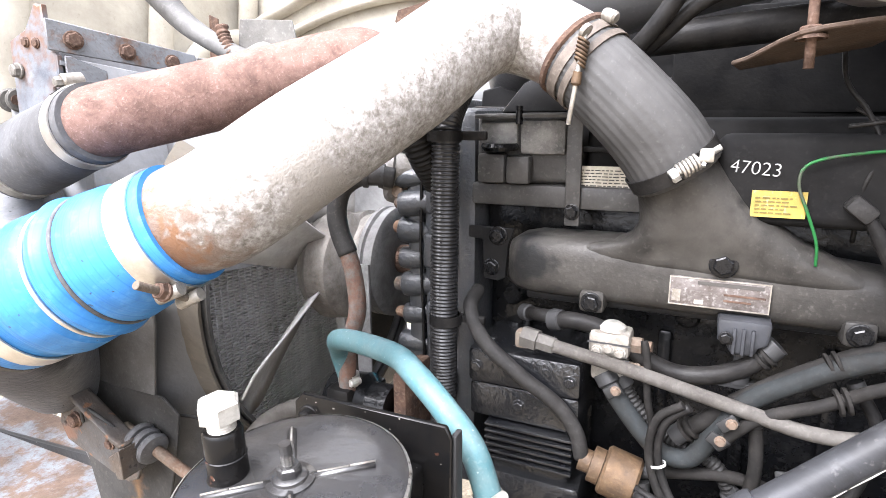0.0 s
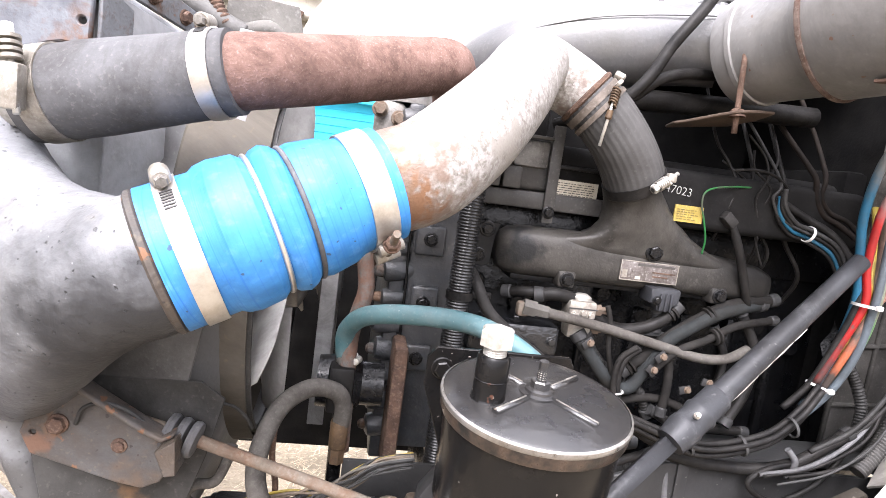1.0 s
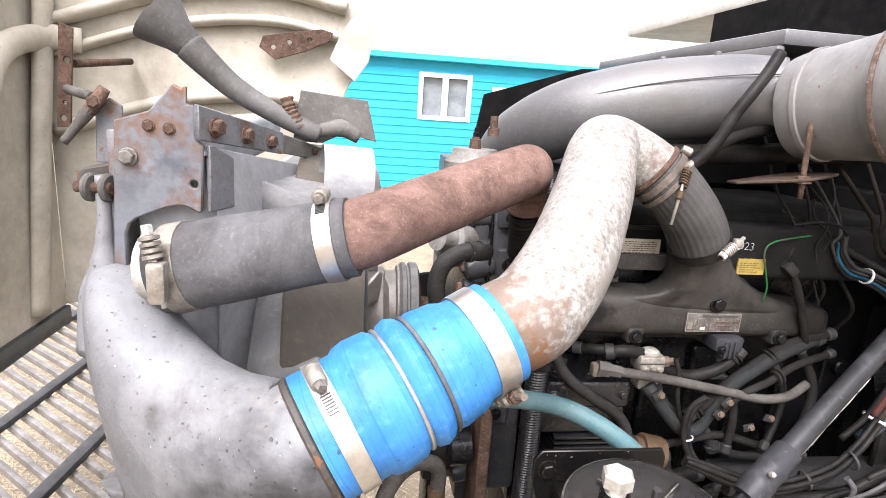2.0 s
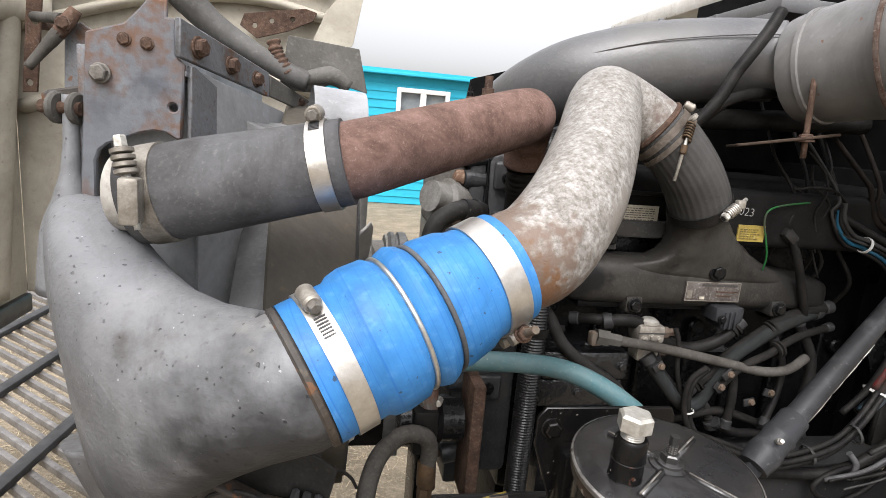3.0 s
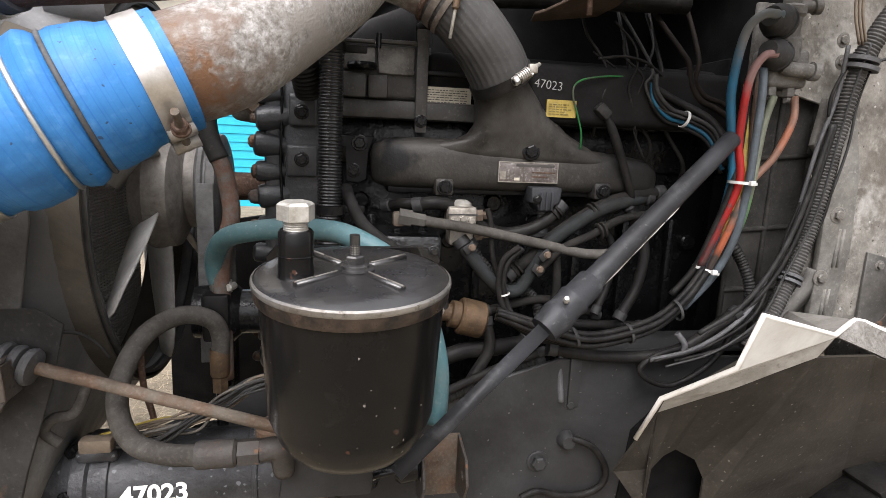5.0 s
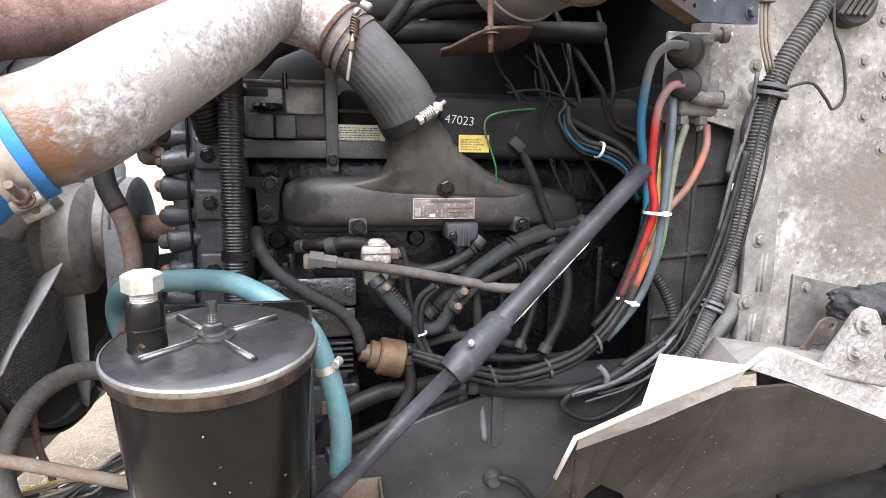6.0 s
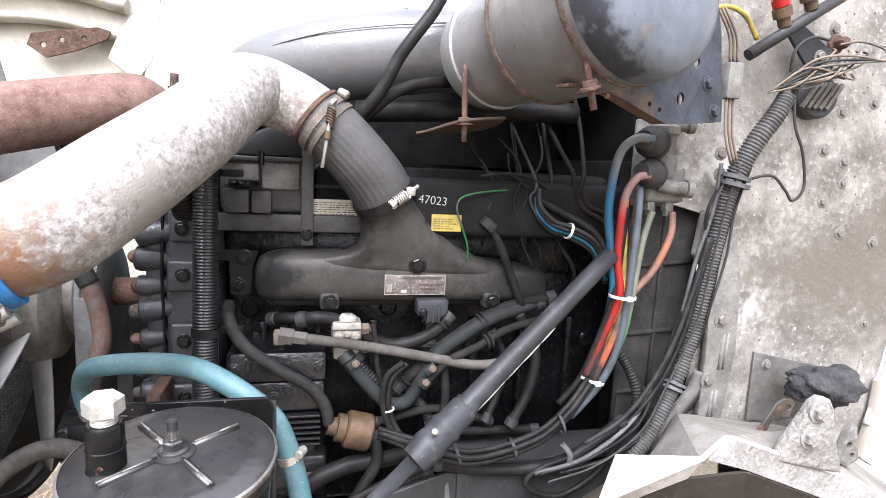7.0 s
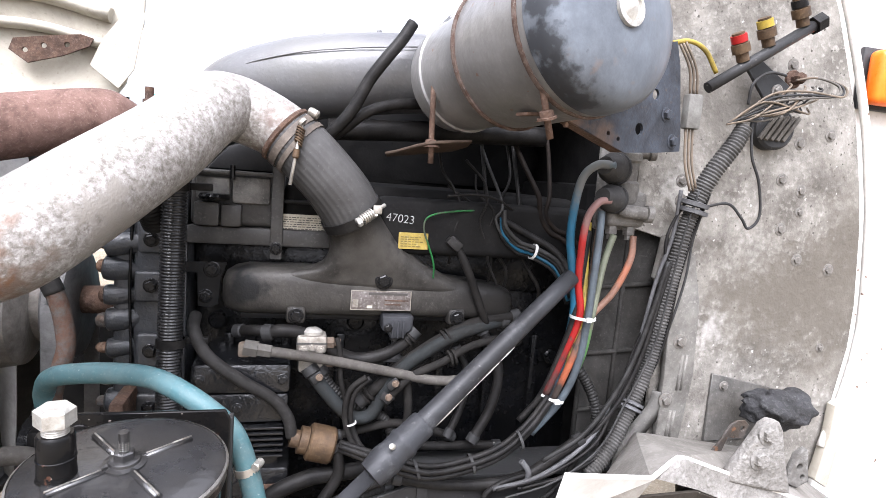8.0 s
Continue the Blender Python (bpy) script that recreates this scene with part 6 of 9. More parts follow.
# ---- power steering reservoir ----
def reservoir():
    r = thing("fluid_reservoir", "glossy black steel fluid reservoir can with a bare worn rim", "reservoir", (-0.2085, 0.198, 1.171))
    c = V((-0.2085, 0.1983, 1.137))
    z = V((-0.0055, -0.109, 0.994)).normalized()
    part("can", lathe([(0.026, 0.039), (0.028, 0.048), (0.034, 0.059), (0.045, 0.066), (0.058, 0.0705), (0.064, 0.0725), (0.172, 0.0775)], c, z, 64), BLACK_STEEL, r)
    part("rim", lathe([(0.169, 0.0776), (0.170, 0.0800), (0.173, 0.0812), (0.181, 0.0817)], c, z, 64, caps=False), RIM, r, "chipped black and rusty rim")
    part("bead", lathe([(0.181, 0.0818), (0.183, 0.0828), (0.1858, 0.0824), (0.187, 0.0804)], c, z, 64, caps=False), BARE_EDGE, r, "worn bare metal bead")
    lid = part("lid", lathe([(0.183, 0.076), (0.1862, 0.0805), (0.1882, 0.077), (0.1900, 0.06), (0.192, 0.02)], c, z, 64), LID, r, "oily black pressed lid")
    hub = c + z * 0.191 + V((0.001, -0.002, 0.0))
    side = V((1, 0, 0))
    back = z.cross(side)
    for k in range(4):
        a = radians(38 + 90 * k)
        d = side * math.cos(a) + back * math.sin(a)
        part("lid_rib", tube([hub + d * 0.012, hub + d * 0.058], [0.0042, 0.0034], 10, 2, squash=0.7), LID, lid)
        for q0, q1 in ((0.018, 0.04), (0.0405, 0.0585)):
            part("worn_crest", tube([hub + d * q0 + z * 0.0024, hub + d * q1 + z * 0.0021], 0.001, 6, 1), COWL_BOLT, lid)
    part("washer", lathe([(0, 0.0165), (0.002, 0.017), (0.003, 0.0125), (0.005, 0.012), (0.006, 0.0095)], hub, z, 28), LID, lid)
    bolt(lid, hub + z * 0.005, z, 0.0085, 0.008, LID, 0, 0.017, name="nut")
    part("stud", tube([hub + z * 0.012, hub + z * 0.022], 0.0042, 12, 10, ribs=0.0005, pitch=0.0018), ZINC, lid)
    f = V((-0.255, 0.166, 1.319))
    up = V((0, -0.06, 1)).normalized()
    part("filler_neck", lathe([(0, 0.021), (0.004, 0.0155), (0.007, 0.0142), (0.022, 0.0138), (0.0225, 0.0146), (0.023, 0.0138), (0.041, 0.0138), (0.043, 0.0124)], f, up, 28), BLACK_STEEL, lid, "black filler neck")
    part("thread", tube([f + up * 0.041, f + up * 0.052], 0.0098, 20, 8, ribs=0.001, pitch=0.002), ZINC, lid)
    bolt(lid, f + up * 0.051, up, 0.0148, 0.0142, ZINC, 0, 0, 0.25, "filler_plug", "bare steel hexagon filler plug")
    pl = part("mount_plate", prism([(-0.262, 1.2), (-0.14, 1.09), (-0.136, 1.317), (-0.141, 1.327), (-0.283, 1.327), (-0.292, 1.316), (-0.292, 1.285)], (0, 0.286, 0), (1, 0, 0), (0, 0, 1), 0.005, 0.001, 1), BLACK_STEEL, r, "black steel mounting plate")
    part("plate_rim", box((-0.139, 0.286, 1.09), (-0.134, 0.300, 1.317), 0.001), RAIL, pl)
    part("spacer", box((-0.27, 0.25, 1.17), (-0.16, 0.2805, 1.29), 0.004), BLACK_STEEL, r)
    bolt(pl, (-0.276, 0.2808, 1.305), (0, -1, 0), 0.009, 0.008, BLACK_STEEL, 1.3)
    shift(r, -0.012, -0.036, 0.007)


reservoir()
TEAL_PTS = [(-0.384, 0.446, 1.236), (-0.39, 0.443, 1.262), (-0.387, 0.43, 1.29), (-0.365, 0.40, 1.317), (-0.312, 0.372, 1.331), (-0.258, 0.35, 1.335), (-0.222, 0.325, 1.332), (-0.18, 0.305, 1.312), (-0.148, 0.295, 1.283), (-0.127, 0.29, 1.225), (-0.118, 0.285, 1.175), (-0.12, 0.28, 1.12)]


def teal_hose():
    h = thing("teal_hose", "faded teal rubber hose arching behind the reservoir", "hose", TEAL_PTS[0])
    part("sleeve", tube(TEAL_PTS, 0.0125, 20, 10), TEAL, h)
    for a, d in (((-0.3845, 0.446, 1.24), (-0.1, -0.06, 1)), ((-0.1345, 0.2925, 1.248), (0.25, 0, -1))):
        c = part("clamp", lathe([(0, 0.0128), (0, 0.0142), (0.009, 0.0142), (0.009, 0.0128)], a, d, 24, caps=False), STEEL, h, "bright steel hose clamp")
        part("screw", lathe([(-0.008, 0.004), (-0.007, 0.005), (0.007, 0.005), (0.008, 0.004)], V(a) + V((0.014, -0.008, 0.004)), (0.3, 0.8, 0), 10), ZINC, c)


teal_hose()


# ---- steering gear, frame rail and lower parts ----
def steering_gear():
    g = thing("steering_gear", "greasy black steering gear housing with a painted stock number", "steering gear", (-0.42, 0.34, 1.0))
    part("cylinder", lathe([(0, 0.04), (0.004, 0.05), (0.015, 0.052), (0.017, 0.056), (0.032, 0.056), (0.035, 0.052), (0.26, 0.052), (0.265, 0.045)], (-0.565, 0.34, 1.035), (1, 0, 0.03), 40), GREASE_GEAR, g)
    part("end_cap", lathe([(0, 0.03), (0.004, 0.042), (0.03, 0.042)], (-0.59, 0.34, 1.034), (1, 0, 0.03), 28), GREASE_GEAR, g)
    part("end_block", box((-0.305, 0.295, 0.98), (-0.262, 0.39, 1.09), 0.01), DUSTY_STEEL, g)
    for q in (0.05, 0.215):
        part("cast_rib", lathe([(0, 0.0515), (0.001, 0.0555), (0.006, 0.0555), (0.007, 0.0515)], V((-0.565, 0.34, 1.035)) + V((1, 0, 0.03)).normalized() * q, (1, 0, 0.03), 36, caps=False), GREASE_GEAR, g)
    part("valve_block", box((-0.36, 0.296, 1.05), (-0.305, 0.36, 1.096), 0.008, segs=3), GREASE_GEAR, g)
    part("port_boss", lathe([(0, 0.02), (0.014, 0.019), (0.018, 0.014)], (-0.33, 0.32, 1.094), (0, -0.2, 1), 20), DUSTY_STEEL, g)
    part("adjuster_pad", box((-0.545, 0.3, 1.078), (-0.5, 0.36, 1.094), 0.006, segs=3), GREASE_GEAR, g)
    part("sector_housing", lathe([(0, 0.07), (0.05, 0.072), (0.06, 0.06)], (-0.41, 0.36, 1.0), (0, 1, 0), 36), OILY, g)
    for k in range(6):
        a = k * math.pi / 3
        bolt(g, (-0.591, 0.34 + 0.033 * math.cos(a), 1.034 + 0.033 * math.sin(a)), (-1, 0, 0), 0.006, 0.006, OILY, 1.3)
    part("neck", lathe([(0, 0.046), (0.004, 0.049), (0.05, 0.049), (0.054, 0.044)], (-0.375, 0.34, 1.0405), (1, 0, 0.03), 36), ENGINE, g)
    for z, y in ((1.085, 0.318), (1.0, 0.302), (1.045, 0.292)):
        bolt(g, (-0.552, y, z), (-0.2, -1, 0.3), 0.007, 0.008, OILY, 1.3)
    lettering("47023", 0.030, CHALK, upright((-0.458, 0.2885, 1.043), (0, -1, 0.12), 0.0016, radians(2)), g, thick=0.0009)
    u = thing("universal_joint", "greasy black steering universal joint with two forked yokes", "joint", (-0.22, 0.34, 1.0))
    mid = V((-0.205, 0.34, 1.022))
    for at, out, turn in (((-0.262, 0.34, 1.02), V((1, 0, 0.04)), 0.5), ((-0.145, 0.336, 1.032), V((-1, 0.05, -0.1)), 0.5 + math.pi / 2)):
        at, out = V(at), out.normalized()
        yk = part("yoke", lathe([(-0.004, 0.017), (0, 0.021), (0.024, 0.022), (0.03, 0.017)], at, out, 24), OILY, u)
        a = out.cross(V((0, -1, 0))).normalized()
        b = out.cross(a)
        d = a * math.cos(turn) + b * math.sin(turn)
        for s in (-1, 1):
            p = at + out * 0.022 + d * (0.016 * s)
            q = mid + d * (0.021 * s)
            part("fork", tube([p, p.lerp(q, 0.5) + d * (0.005 * s), q, q + (q - p) * 0.2], [0.011, 0.0105, 0.012, 0.008], 12, 3, squash=0.6), OILY, yk)
            part("bearing_cap", lathe([(0, 0.0095), (0.006, 0.0095), (0.007, 0.008)], q, d * s, 18), DULL_STEEL if s < 0 else ENGINE, yk)
    part("cross", lathe([(-0.02, 0.007), (-0.008, 0.012), (0.008, 0.012), (0.02, 0.007)], mid, (0.05, -1, 0.2), 16), ENGINE, u)
    bolt(u, (-0.248, 0.3195, 1.012), (0, -1, -0.3), 0.006, 0.008, OILY, 1.3)
    shift(g, 0.018, 0.03, -0.016)
    shift(u, 0.018, 0.03, -0.016)


steering_gear()


def frame_rail():
    f = thing("frame_rail", "dust-covered grey steel truck frame rail", "frame", (0.1, 0.42, 0.9))
    part("web", prism([(-1.2, 0.88), (0.45, 0.88), (0.45, 1.14), (0.08, 1.145), (0.0, 1.12), (-0.1, 1.08), (-1.2, 1.0)], (0, 0.41, 0), (1, 0, 0), (0, 0, 1), 0.008, 0.0015, 1), RAIL, f)
    # Strip added above the rail to block bright ground behind it.
    part("ground_gap_strip", box((-0.375, 0.4185, 1.0), (-0.2, 0.4245, 1.112), 0.002), RAIL, f)
    part("top_flange", box((0.08, 0.4105, 1.146), (0.45, 0.49, 1.154), 0.002), RAIL, f)
    part("bottom_flange", box((-1.2, 0.4105, 0.873), (0.45, 0.49, 0.8795), 0.002), RAIL, f)
    bolt(f, (0.057, 0.402, 0.988), (0, -1, 0), 0.011, 0.012, RAIL, 1.5)
    part("boss", lathe([(0, 0.014), (0.008, 0.013), (0.014, 0.009)], (0.098, 0.402, 1.021), (0, -1, 0), 20), RAIL, f)
    bolt(f, (0.1, 0.402, 1.075), (0, -1, 0), 0.006, 0.005, RAIL, 1.4)
    part("strap", box((0.095, 0.398, 1.072), (0.112, 0.4015, 1.146), 0.001), RAIL, f, "grey strap over the rail")
    b = thing("rail_clip", "rusty bent steel clip with two eared flanges on the frame rail", "bracket", (-0.09, 0.38, 0.97))
    part("face", box((-0.118, 0.392, 0.92), (-0.062, 0.396, 1.012), 0.001), DUSTY_STEEL, b, "tan rusty face")
    for x in (-0.119, -0.062):
        part("ear", prism([(0, -0.075), (0.045, -0.06), (0.062, -0.03), (0.05, 0.0), (0, 0.012)], (x, 0.3915, 1.0), (0, -1, 0), (0, 0, 1), 0.004, 0.0008, 1, holes=[(0.038, -0.028, 0.006)]), BRACKET, b)
    single("abs_wire", tube([(0.098, 0.402, 1.021), (0.108, 0.39, 1.026), (0.132, 0.385, 1.016), (0.15, 0.388, 0.995), (0.162, 0.392, 0.968), (0.155, 0.394, 0.945), (0.128, 0.394, 0.934), (0.09, 0.392, 0.937), (0.055, 0.39, 0.947), (0.03, 0.39, 0.938)], 0.0052, 10, 8), HOSE, "black wire looped at the frame rail", "wire")
    shift(b, 0, 0.004, 0.029)


frame_rail()


# ---- intake duct, air cleaner and cowl ----
def duct():
    pts = [(-0.255, 0.78, 1.60), (-0.232, 0.69, 1.655), (-0.18, 0.61, 1.695), (-0.1, 0.57, 1.72), (-0.02, 0.555, 1.735), (0.06, 0.545, 1.745), (0.11, 0.52, 1.745)]
    d = thing("intake_duct", "long curved black plastic air intake duct with a moulded seam", "duct", (-0.1, 0.56, 1.66))
    part("tube", tube(pts, [0.05, 0.058, 0.062, 0.064, 0.064, 0.062, 0.06], 36, 8, squash=0.95), PLASTIC, d)
    seam = [V(p) + V((-0.01, -0.06, 0.028)) for p in pts[1:]]
    part("seam", tube(seam, 0.0012, 8, 8), PLASTIC, d)
    for s in (0.25, 0.75):
        p = V(pts[3]).lerp(V(pts[5]), s)
        part("clip", box(p + V((-0.004, -0.004, 0.056)), p + V((0.004, 0.004, 0.068)), 0.002), PLASTIC, d)


duct()
CA, CB = V((0.128, 0.47, 1.733)), V((0.226, 0.195, 1.776))
CAX = (CB - CA).normalized()
CLEN = (CB - CA).length


flank = CAX.cross(V((0, 0, 1))).normalized()
flank = flank if flank.x < 0 else -flank
for ang in (62, 40, 18, -4, -26, -48, -70):
    rim_spot = CA + CAX * (CLEN - 0.018) + (flank * math.cos(radians(ang)) + V((0, 0, 1)) * math.sin(radians(ang))) * 0.0985
    add_stain_or_shade(CAN_END, (0.03, 0.032, 0.036), rim_spot, 0.018, 90, 0.02, 0.05, 0.9)


SEAM = mat("flaking_rusty_seam", (0.13, 0.1, 0.085), (0.075, 0.045, 0.034), (0.36, 0.33, 0.3), 0.7, 0.1, 90, 260, 0.5, 0.5, spread=0.08, thin=0.07, spec=0.3)
RUSTY_WING = mat("brown_stained_wing", (0.085, 0.058, 0.043), (0.05, 0.038, 0.03), (0.15, 0.12, 0.1), 0.7, 0.1, 26, 240, 0.5, 0.3, spread=0.14, thin=0.06, spec=0.3)


def air_cleaner():
    a = thing("air_cleaner", "scuffed black steel air cleaner canister with a peeling blue-grey end", "air filter", (0.15, 0.33, 1.62))
    part("shell", lathe([(-0.015, 0.066), (-0.012, 0.0725), (0.0, 0.075), (0.05, 0.078), (0.1, 0.082), (0.105, 0.086), (0.12, 0.0905), (0.2, 0.096), (CLEN - 0.045, 0.0995)], CA, CAX, 64), CANISTER, a)
    part("end_cap", lathe([(CLEN - 0.044, 0.1003), (CLEN - 0.028, 0.1), (CLEN - 0.014, 0.097), (CLEN - 0.005, 0.09), (CLEN, 0.079), (CLEN + 0.005, 0.06), (CLEN + 0.007, 0.03), (CLEN + 0.007, 0.0)], CA, CAX, 64, caps=False), CAN_END, a, "peeling blue-grey painted end cap")
    part("end_port", lathe([(0, 0.02), (0.004, 0.02), (0.005, 0.015), (0.002, 0.014), (0.006, 0.008), (0.008, 0.0)], CB + CAX * 0.007, CAX, 28, caps=False), ZINC, a)
    for s, r in ((0.115, 0.0925), (0.235, 0.1)):
        part("band", lathe([(0, r - 0.003), (0, r + 0.0005), (0.003, r + 0.0014), (0.006, r + 0.0005), (0.006, r - 0.003)], CA + CAX * s, CAX, 64, caps=False), SEAM, a, "rusty flaking clamping band")
    part("ring", lathe([(0, 0.074), (0.002, 0.079), (0.008, 0.079), (0.01, 0.075)], CA + CAX * 0.012, CAX, 64, caps=False), CANISTER, a)
    for p, tilt in (((0.08, 0.402, 1.637), (-0.02, 0.05, 1)), ((0.163, 0.222, 1.668), (-0.33, -0.12, 1))):
        rod = V(tilt).normalized()
        q = V(p)
        part("strap_rod", tube([q - rod * 0.028, q + rod * 0.095], 0.0038, 10, 3), RUST, a, "rusty threaded strap rod")
        bolt(a, q - rod * 0.006, rod, 0.0085, 0.009, RUST, 1.3, name="nut")
    b = thing("air_cleaner_bracket", "dark blue-grey steel bracket with a rusty lip carrying the air cleaner", "bracket", (0.25, 0.33, 1.63))
    u = V((0.934, 0.357, 0))
    part("web", prism([(0.0, 1.639), (0.02, 1.648), (0.038, 1.651), (0.09, 1.637), (0.128, 1.627), (0.16, 1.619), (0.23, 1.625), (0.28, 1.631), (0.278, 1.652), (0.258, 1.745), (0.245, 1.775), (0.19, 1.76), (0.15, 1.69), (0.10, 1.66)], (0.125, 0.2, 0), u, (0, 0, 1), 0.004, 0.001, 1,
                      holes=[(0.212, 1.70, 0.007), (0.185, 1.652, 0.008), (0.125, 1.64, 0.003), (0.145, 1.635, 0.003), (0.05, 1.642, 0.003)]), DARK_STEEL, b)
    part("lip", prism([(-0.012, 0.0), (0.04, 0.006), (0.128, -0.018), (0.16, -0.026), (0.16, -0.022), (0.128, -0.014), (0.04, 0.01), (-0.012, 0.004)], (0.125, 0.197, 1.645), u, (0, 0, 1), -0.02, 0.0008, 1), RUST, b, "rusty folded lip")
    for q, z in ((0.238, 1.677), (0.258, 1.643)):
        bolt(b, V((0.125, 0.2, z)) + u * q + V((0.0014, -0.0036, 0)), (0.357, -0.934, 0), 0.007, 0.007, DARK_STEEL, 1.4)
    part("wing", prism([(-0.012, 0.405), (0.0, 0.395), (0.02, 0.35), (0.032, 0.333), (0.048, 0.33), (0.075, 0.338), (0.1, 0.35), (0.11, 0.40), (0.1, 0.45), (-0.005, 0.44)], (0, 0, 1.638), (1, 0, 0.17), (0, 1, -0.1), 0.004, 0.001, 1), RUSTY_WING, b, "rust-brown wing plate under the strap rod")
    shift(b, 0.04, 0.06, 0.022)


air_cleaner()


PILLAR = mat("grey_chalky_pillar", (0.17, 0.163, 0.148), (0.1, 0.096, 0.088), (0.24, 0.23, 0.215), 0.75, 0.0, 16, 200, 0.5, 0.3, thin=0.05, spec=0.2)


def cowl():
    c = tagged(new("wall_cowl"), "stained cream painted cab cowl panel with bolts and streaks", "wall", kind="structure")
    out = [(0.49, 1.18), (0.56, 1.175), (0.58, 1.02), (0.845, 1.02), (0.878, 1.25), (0.893, 1.34), (0.893, 1.42), (0.878, 1.55), (0.862, 1.63), (0.827, 1.755), (0.76, 1.915), (0.71, 2.0), (0.42, 2.0), (0.425, 1.535), (0.49, 1.52), (0.49, 1.4)]
    sheet = part("sheet", prism(out, (0, 0.452, 0), (1, 0, 0), (0, 0, 1), 0.006, 0.001, 1), FIREWALL, c)
    for p in ((0.695, 1.631), (0.707, 1.548), (0.821, 1.482), (0.782, 1.712), (0.738, 1.615), (0.741, 1.579), (0.75, 1.497), (0.721, 1.693), (0.506, 1.584), (0.504, 1.616), (0.685, 1.817), (0.83, 1.34)):
        bolt(c, (p[0], 0.446, p[1]), (0, -1, 0), random.choice((0.005, 0.0065)), 0.004, COWL_BOLT, 1.7)
    part("flat_plate", prism([(0.606, 1.175), (0.757, 1.175), (0.757, 1.263), (0.607, 1.296)], (0, 0.4455, 0), (1, 0, 0), (0, 0, 1), 0.0055, 0.001, 1), COWL_GREY, c, "flat grey cover plate")
    for p in ((0.632, 1.274), (0.712, 1.259)):
        bolt(c, (p[0], 0.44, p[1]), (0, -1, 0), 0.006, 0.005, COWL_BOLT, 1.5)
    part("pillar", prism([(0.498, 1.18), (0.542, 1.18), (0.556, 1.3), (0.55, 1.42), (0.53, 1.5), (0.47, 1.53), (0.46, 1.46), (0.495, 1.42), (0.5, 1.3)], (0, 0.4355, 0), (1, 0, 0), (0, 0, 1), 0.012, 0.003, 2), PILLAR, c, "cast cowl pillar with stiffening ribs")
    for x, z0, z1 in ((0.516, 1.195, 1.24), (0.524, 1.195, 1.24), (0.526, 1.275, 1.335), (0.534, 1.275, 1.335)):
        part("rib", tube([(x, 0.4235, z0), (x + 0.004, 0.4235, z1)], 0.0022, 8, 2), PILLAR, c)
    for p in ((0.508, 1.258), (0.521, 1.357)):
        bolt(c, (p[0], 0.4235, p[1]), (0, -1, 0), 0.0075, 0.006, COWL_BOLT, 1.7)
    part("white_edge", tube([(0.72, 0.44, 2.0), (0.771, 0.44, 1.915), (0.838, 0.44, 1.755), (0.873, 0.44, 1.63), (0.889, 0.44, 1.55), (0.904, 0.44, 1.42), (0.904, 0.44, 1.34), (0.889, 0.44, 1.25), (0.85, 0.43, 1.16)], 0.007, 12, 6), WHITE_PAINT, c, "white painted cowl edge")
    w = tagged(new("wall_bulkhead"), "near-black engine bulkhead with the recess shade in its colour", "wall", kind="structure")
    # Bulkhead, tunnel and curtain are near-black: recess shade put into their colour.
    part("sheet", box((0.445, 0.4695, 1.15), (0.455, 1.3, 2.0), 0.002), SHADE_BLACK, w)
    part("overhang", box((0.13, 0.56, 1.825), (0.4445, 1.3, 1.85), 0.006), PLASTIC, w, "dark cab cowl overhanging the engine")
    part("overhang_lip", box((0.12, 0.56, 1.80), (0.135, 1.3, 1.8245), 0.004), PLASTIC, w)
    part("tunnel", box((0.40, 0.56, 0.95), (0.444, 1.25, 1.60), 0.01), SHADE_BLACK, w)
    f = part("casting", box((0.368, 0.462, 1.14), (0.497, 0.4685, 1.545), 0.003), CASTING, w, "dusty grey casting with crossed ribs")
    for z0, z1 in ((1.435, 1.445), (1.325, 1.335), (1.23, 1.236)):
        part("rib", tube([(0.366, 0.461, z0), (0.498, 0.461, z1)], 0.0042, 10, 2), CASTING, f)
    for x in (0.371, 0.43, 0.49):
        part("rib", tube([(x - 0.004, 0.461, 1.15), (x, 0.461, 1.54)], 0.0042, 10, 2), CASTING, f)
    part("channel", box((0.497, 0.4535, 1.13), (0.56, 0.459, 1.7), 0.002), FENDER_IN, w)
    # Unseen sheet added to close the gap low behind the engine.
    part("lower_curtain", box((0.2, 0.60, 0.95), (0.444, 0.606, 1.17), 0.002), SHADE_BLACK, w)


cowl()


def add_gap_plate():
    # Made-up plate that hides the bright gap between pipe and duct.
    l = thing("gap_plate", "black plate added to close the gap behind the valve cover", "bracket", (-0.24, 0.63, 1.58))
    part("plate", prism([(-0.29, 1.56), (-0.19, 1.56), (-0.185, 1.64), (-0.205, 1.655), (-0.245, 1.62), (-0.285, 1.61)], (0, 0.66, 0), (1, 0, 0), (0, 0, 1), -0.01, 0.002, 1), ENGINE, l)
    part("foot", box((-0.285, 0.62, 1.55), (-0.2, 0.6595, 1.588), 0.004), ENGINE, l)


add_gap_plate()


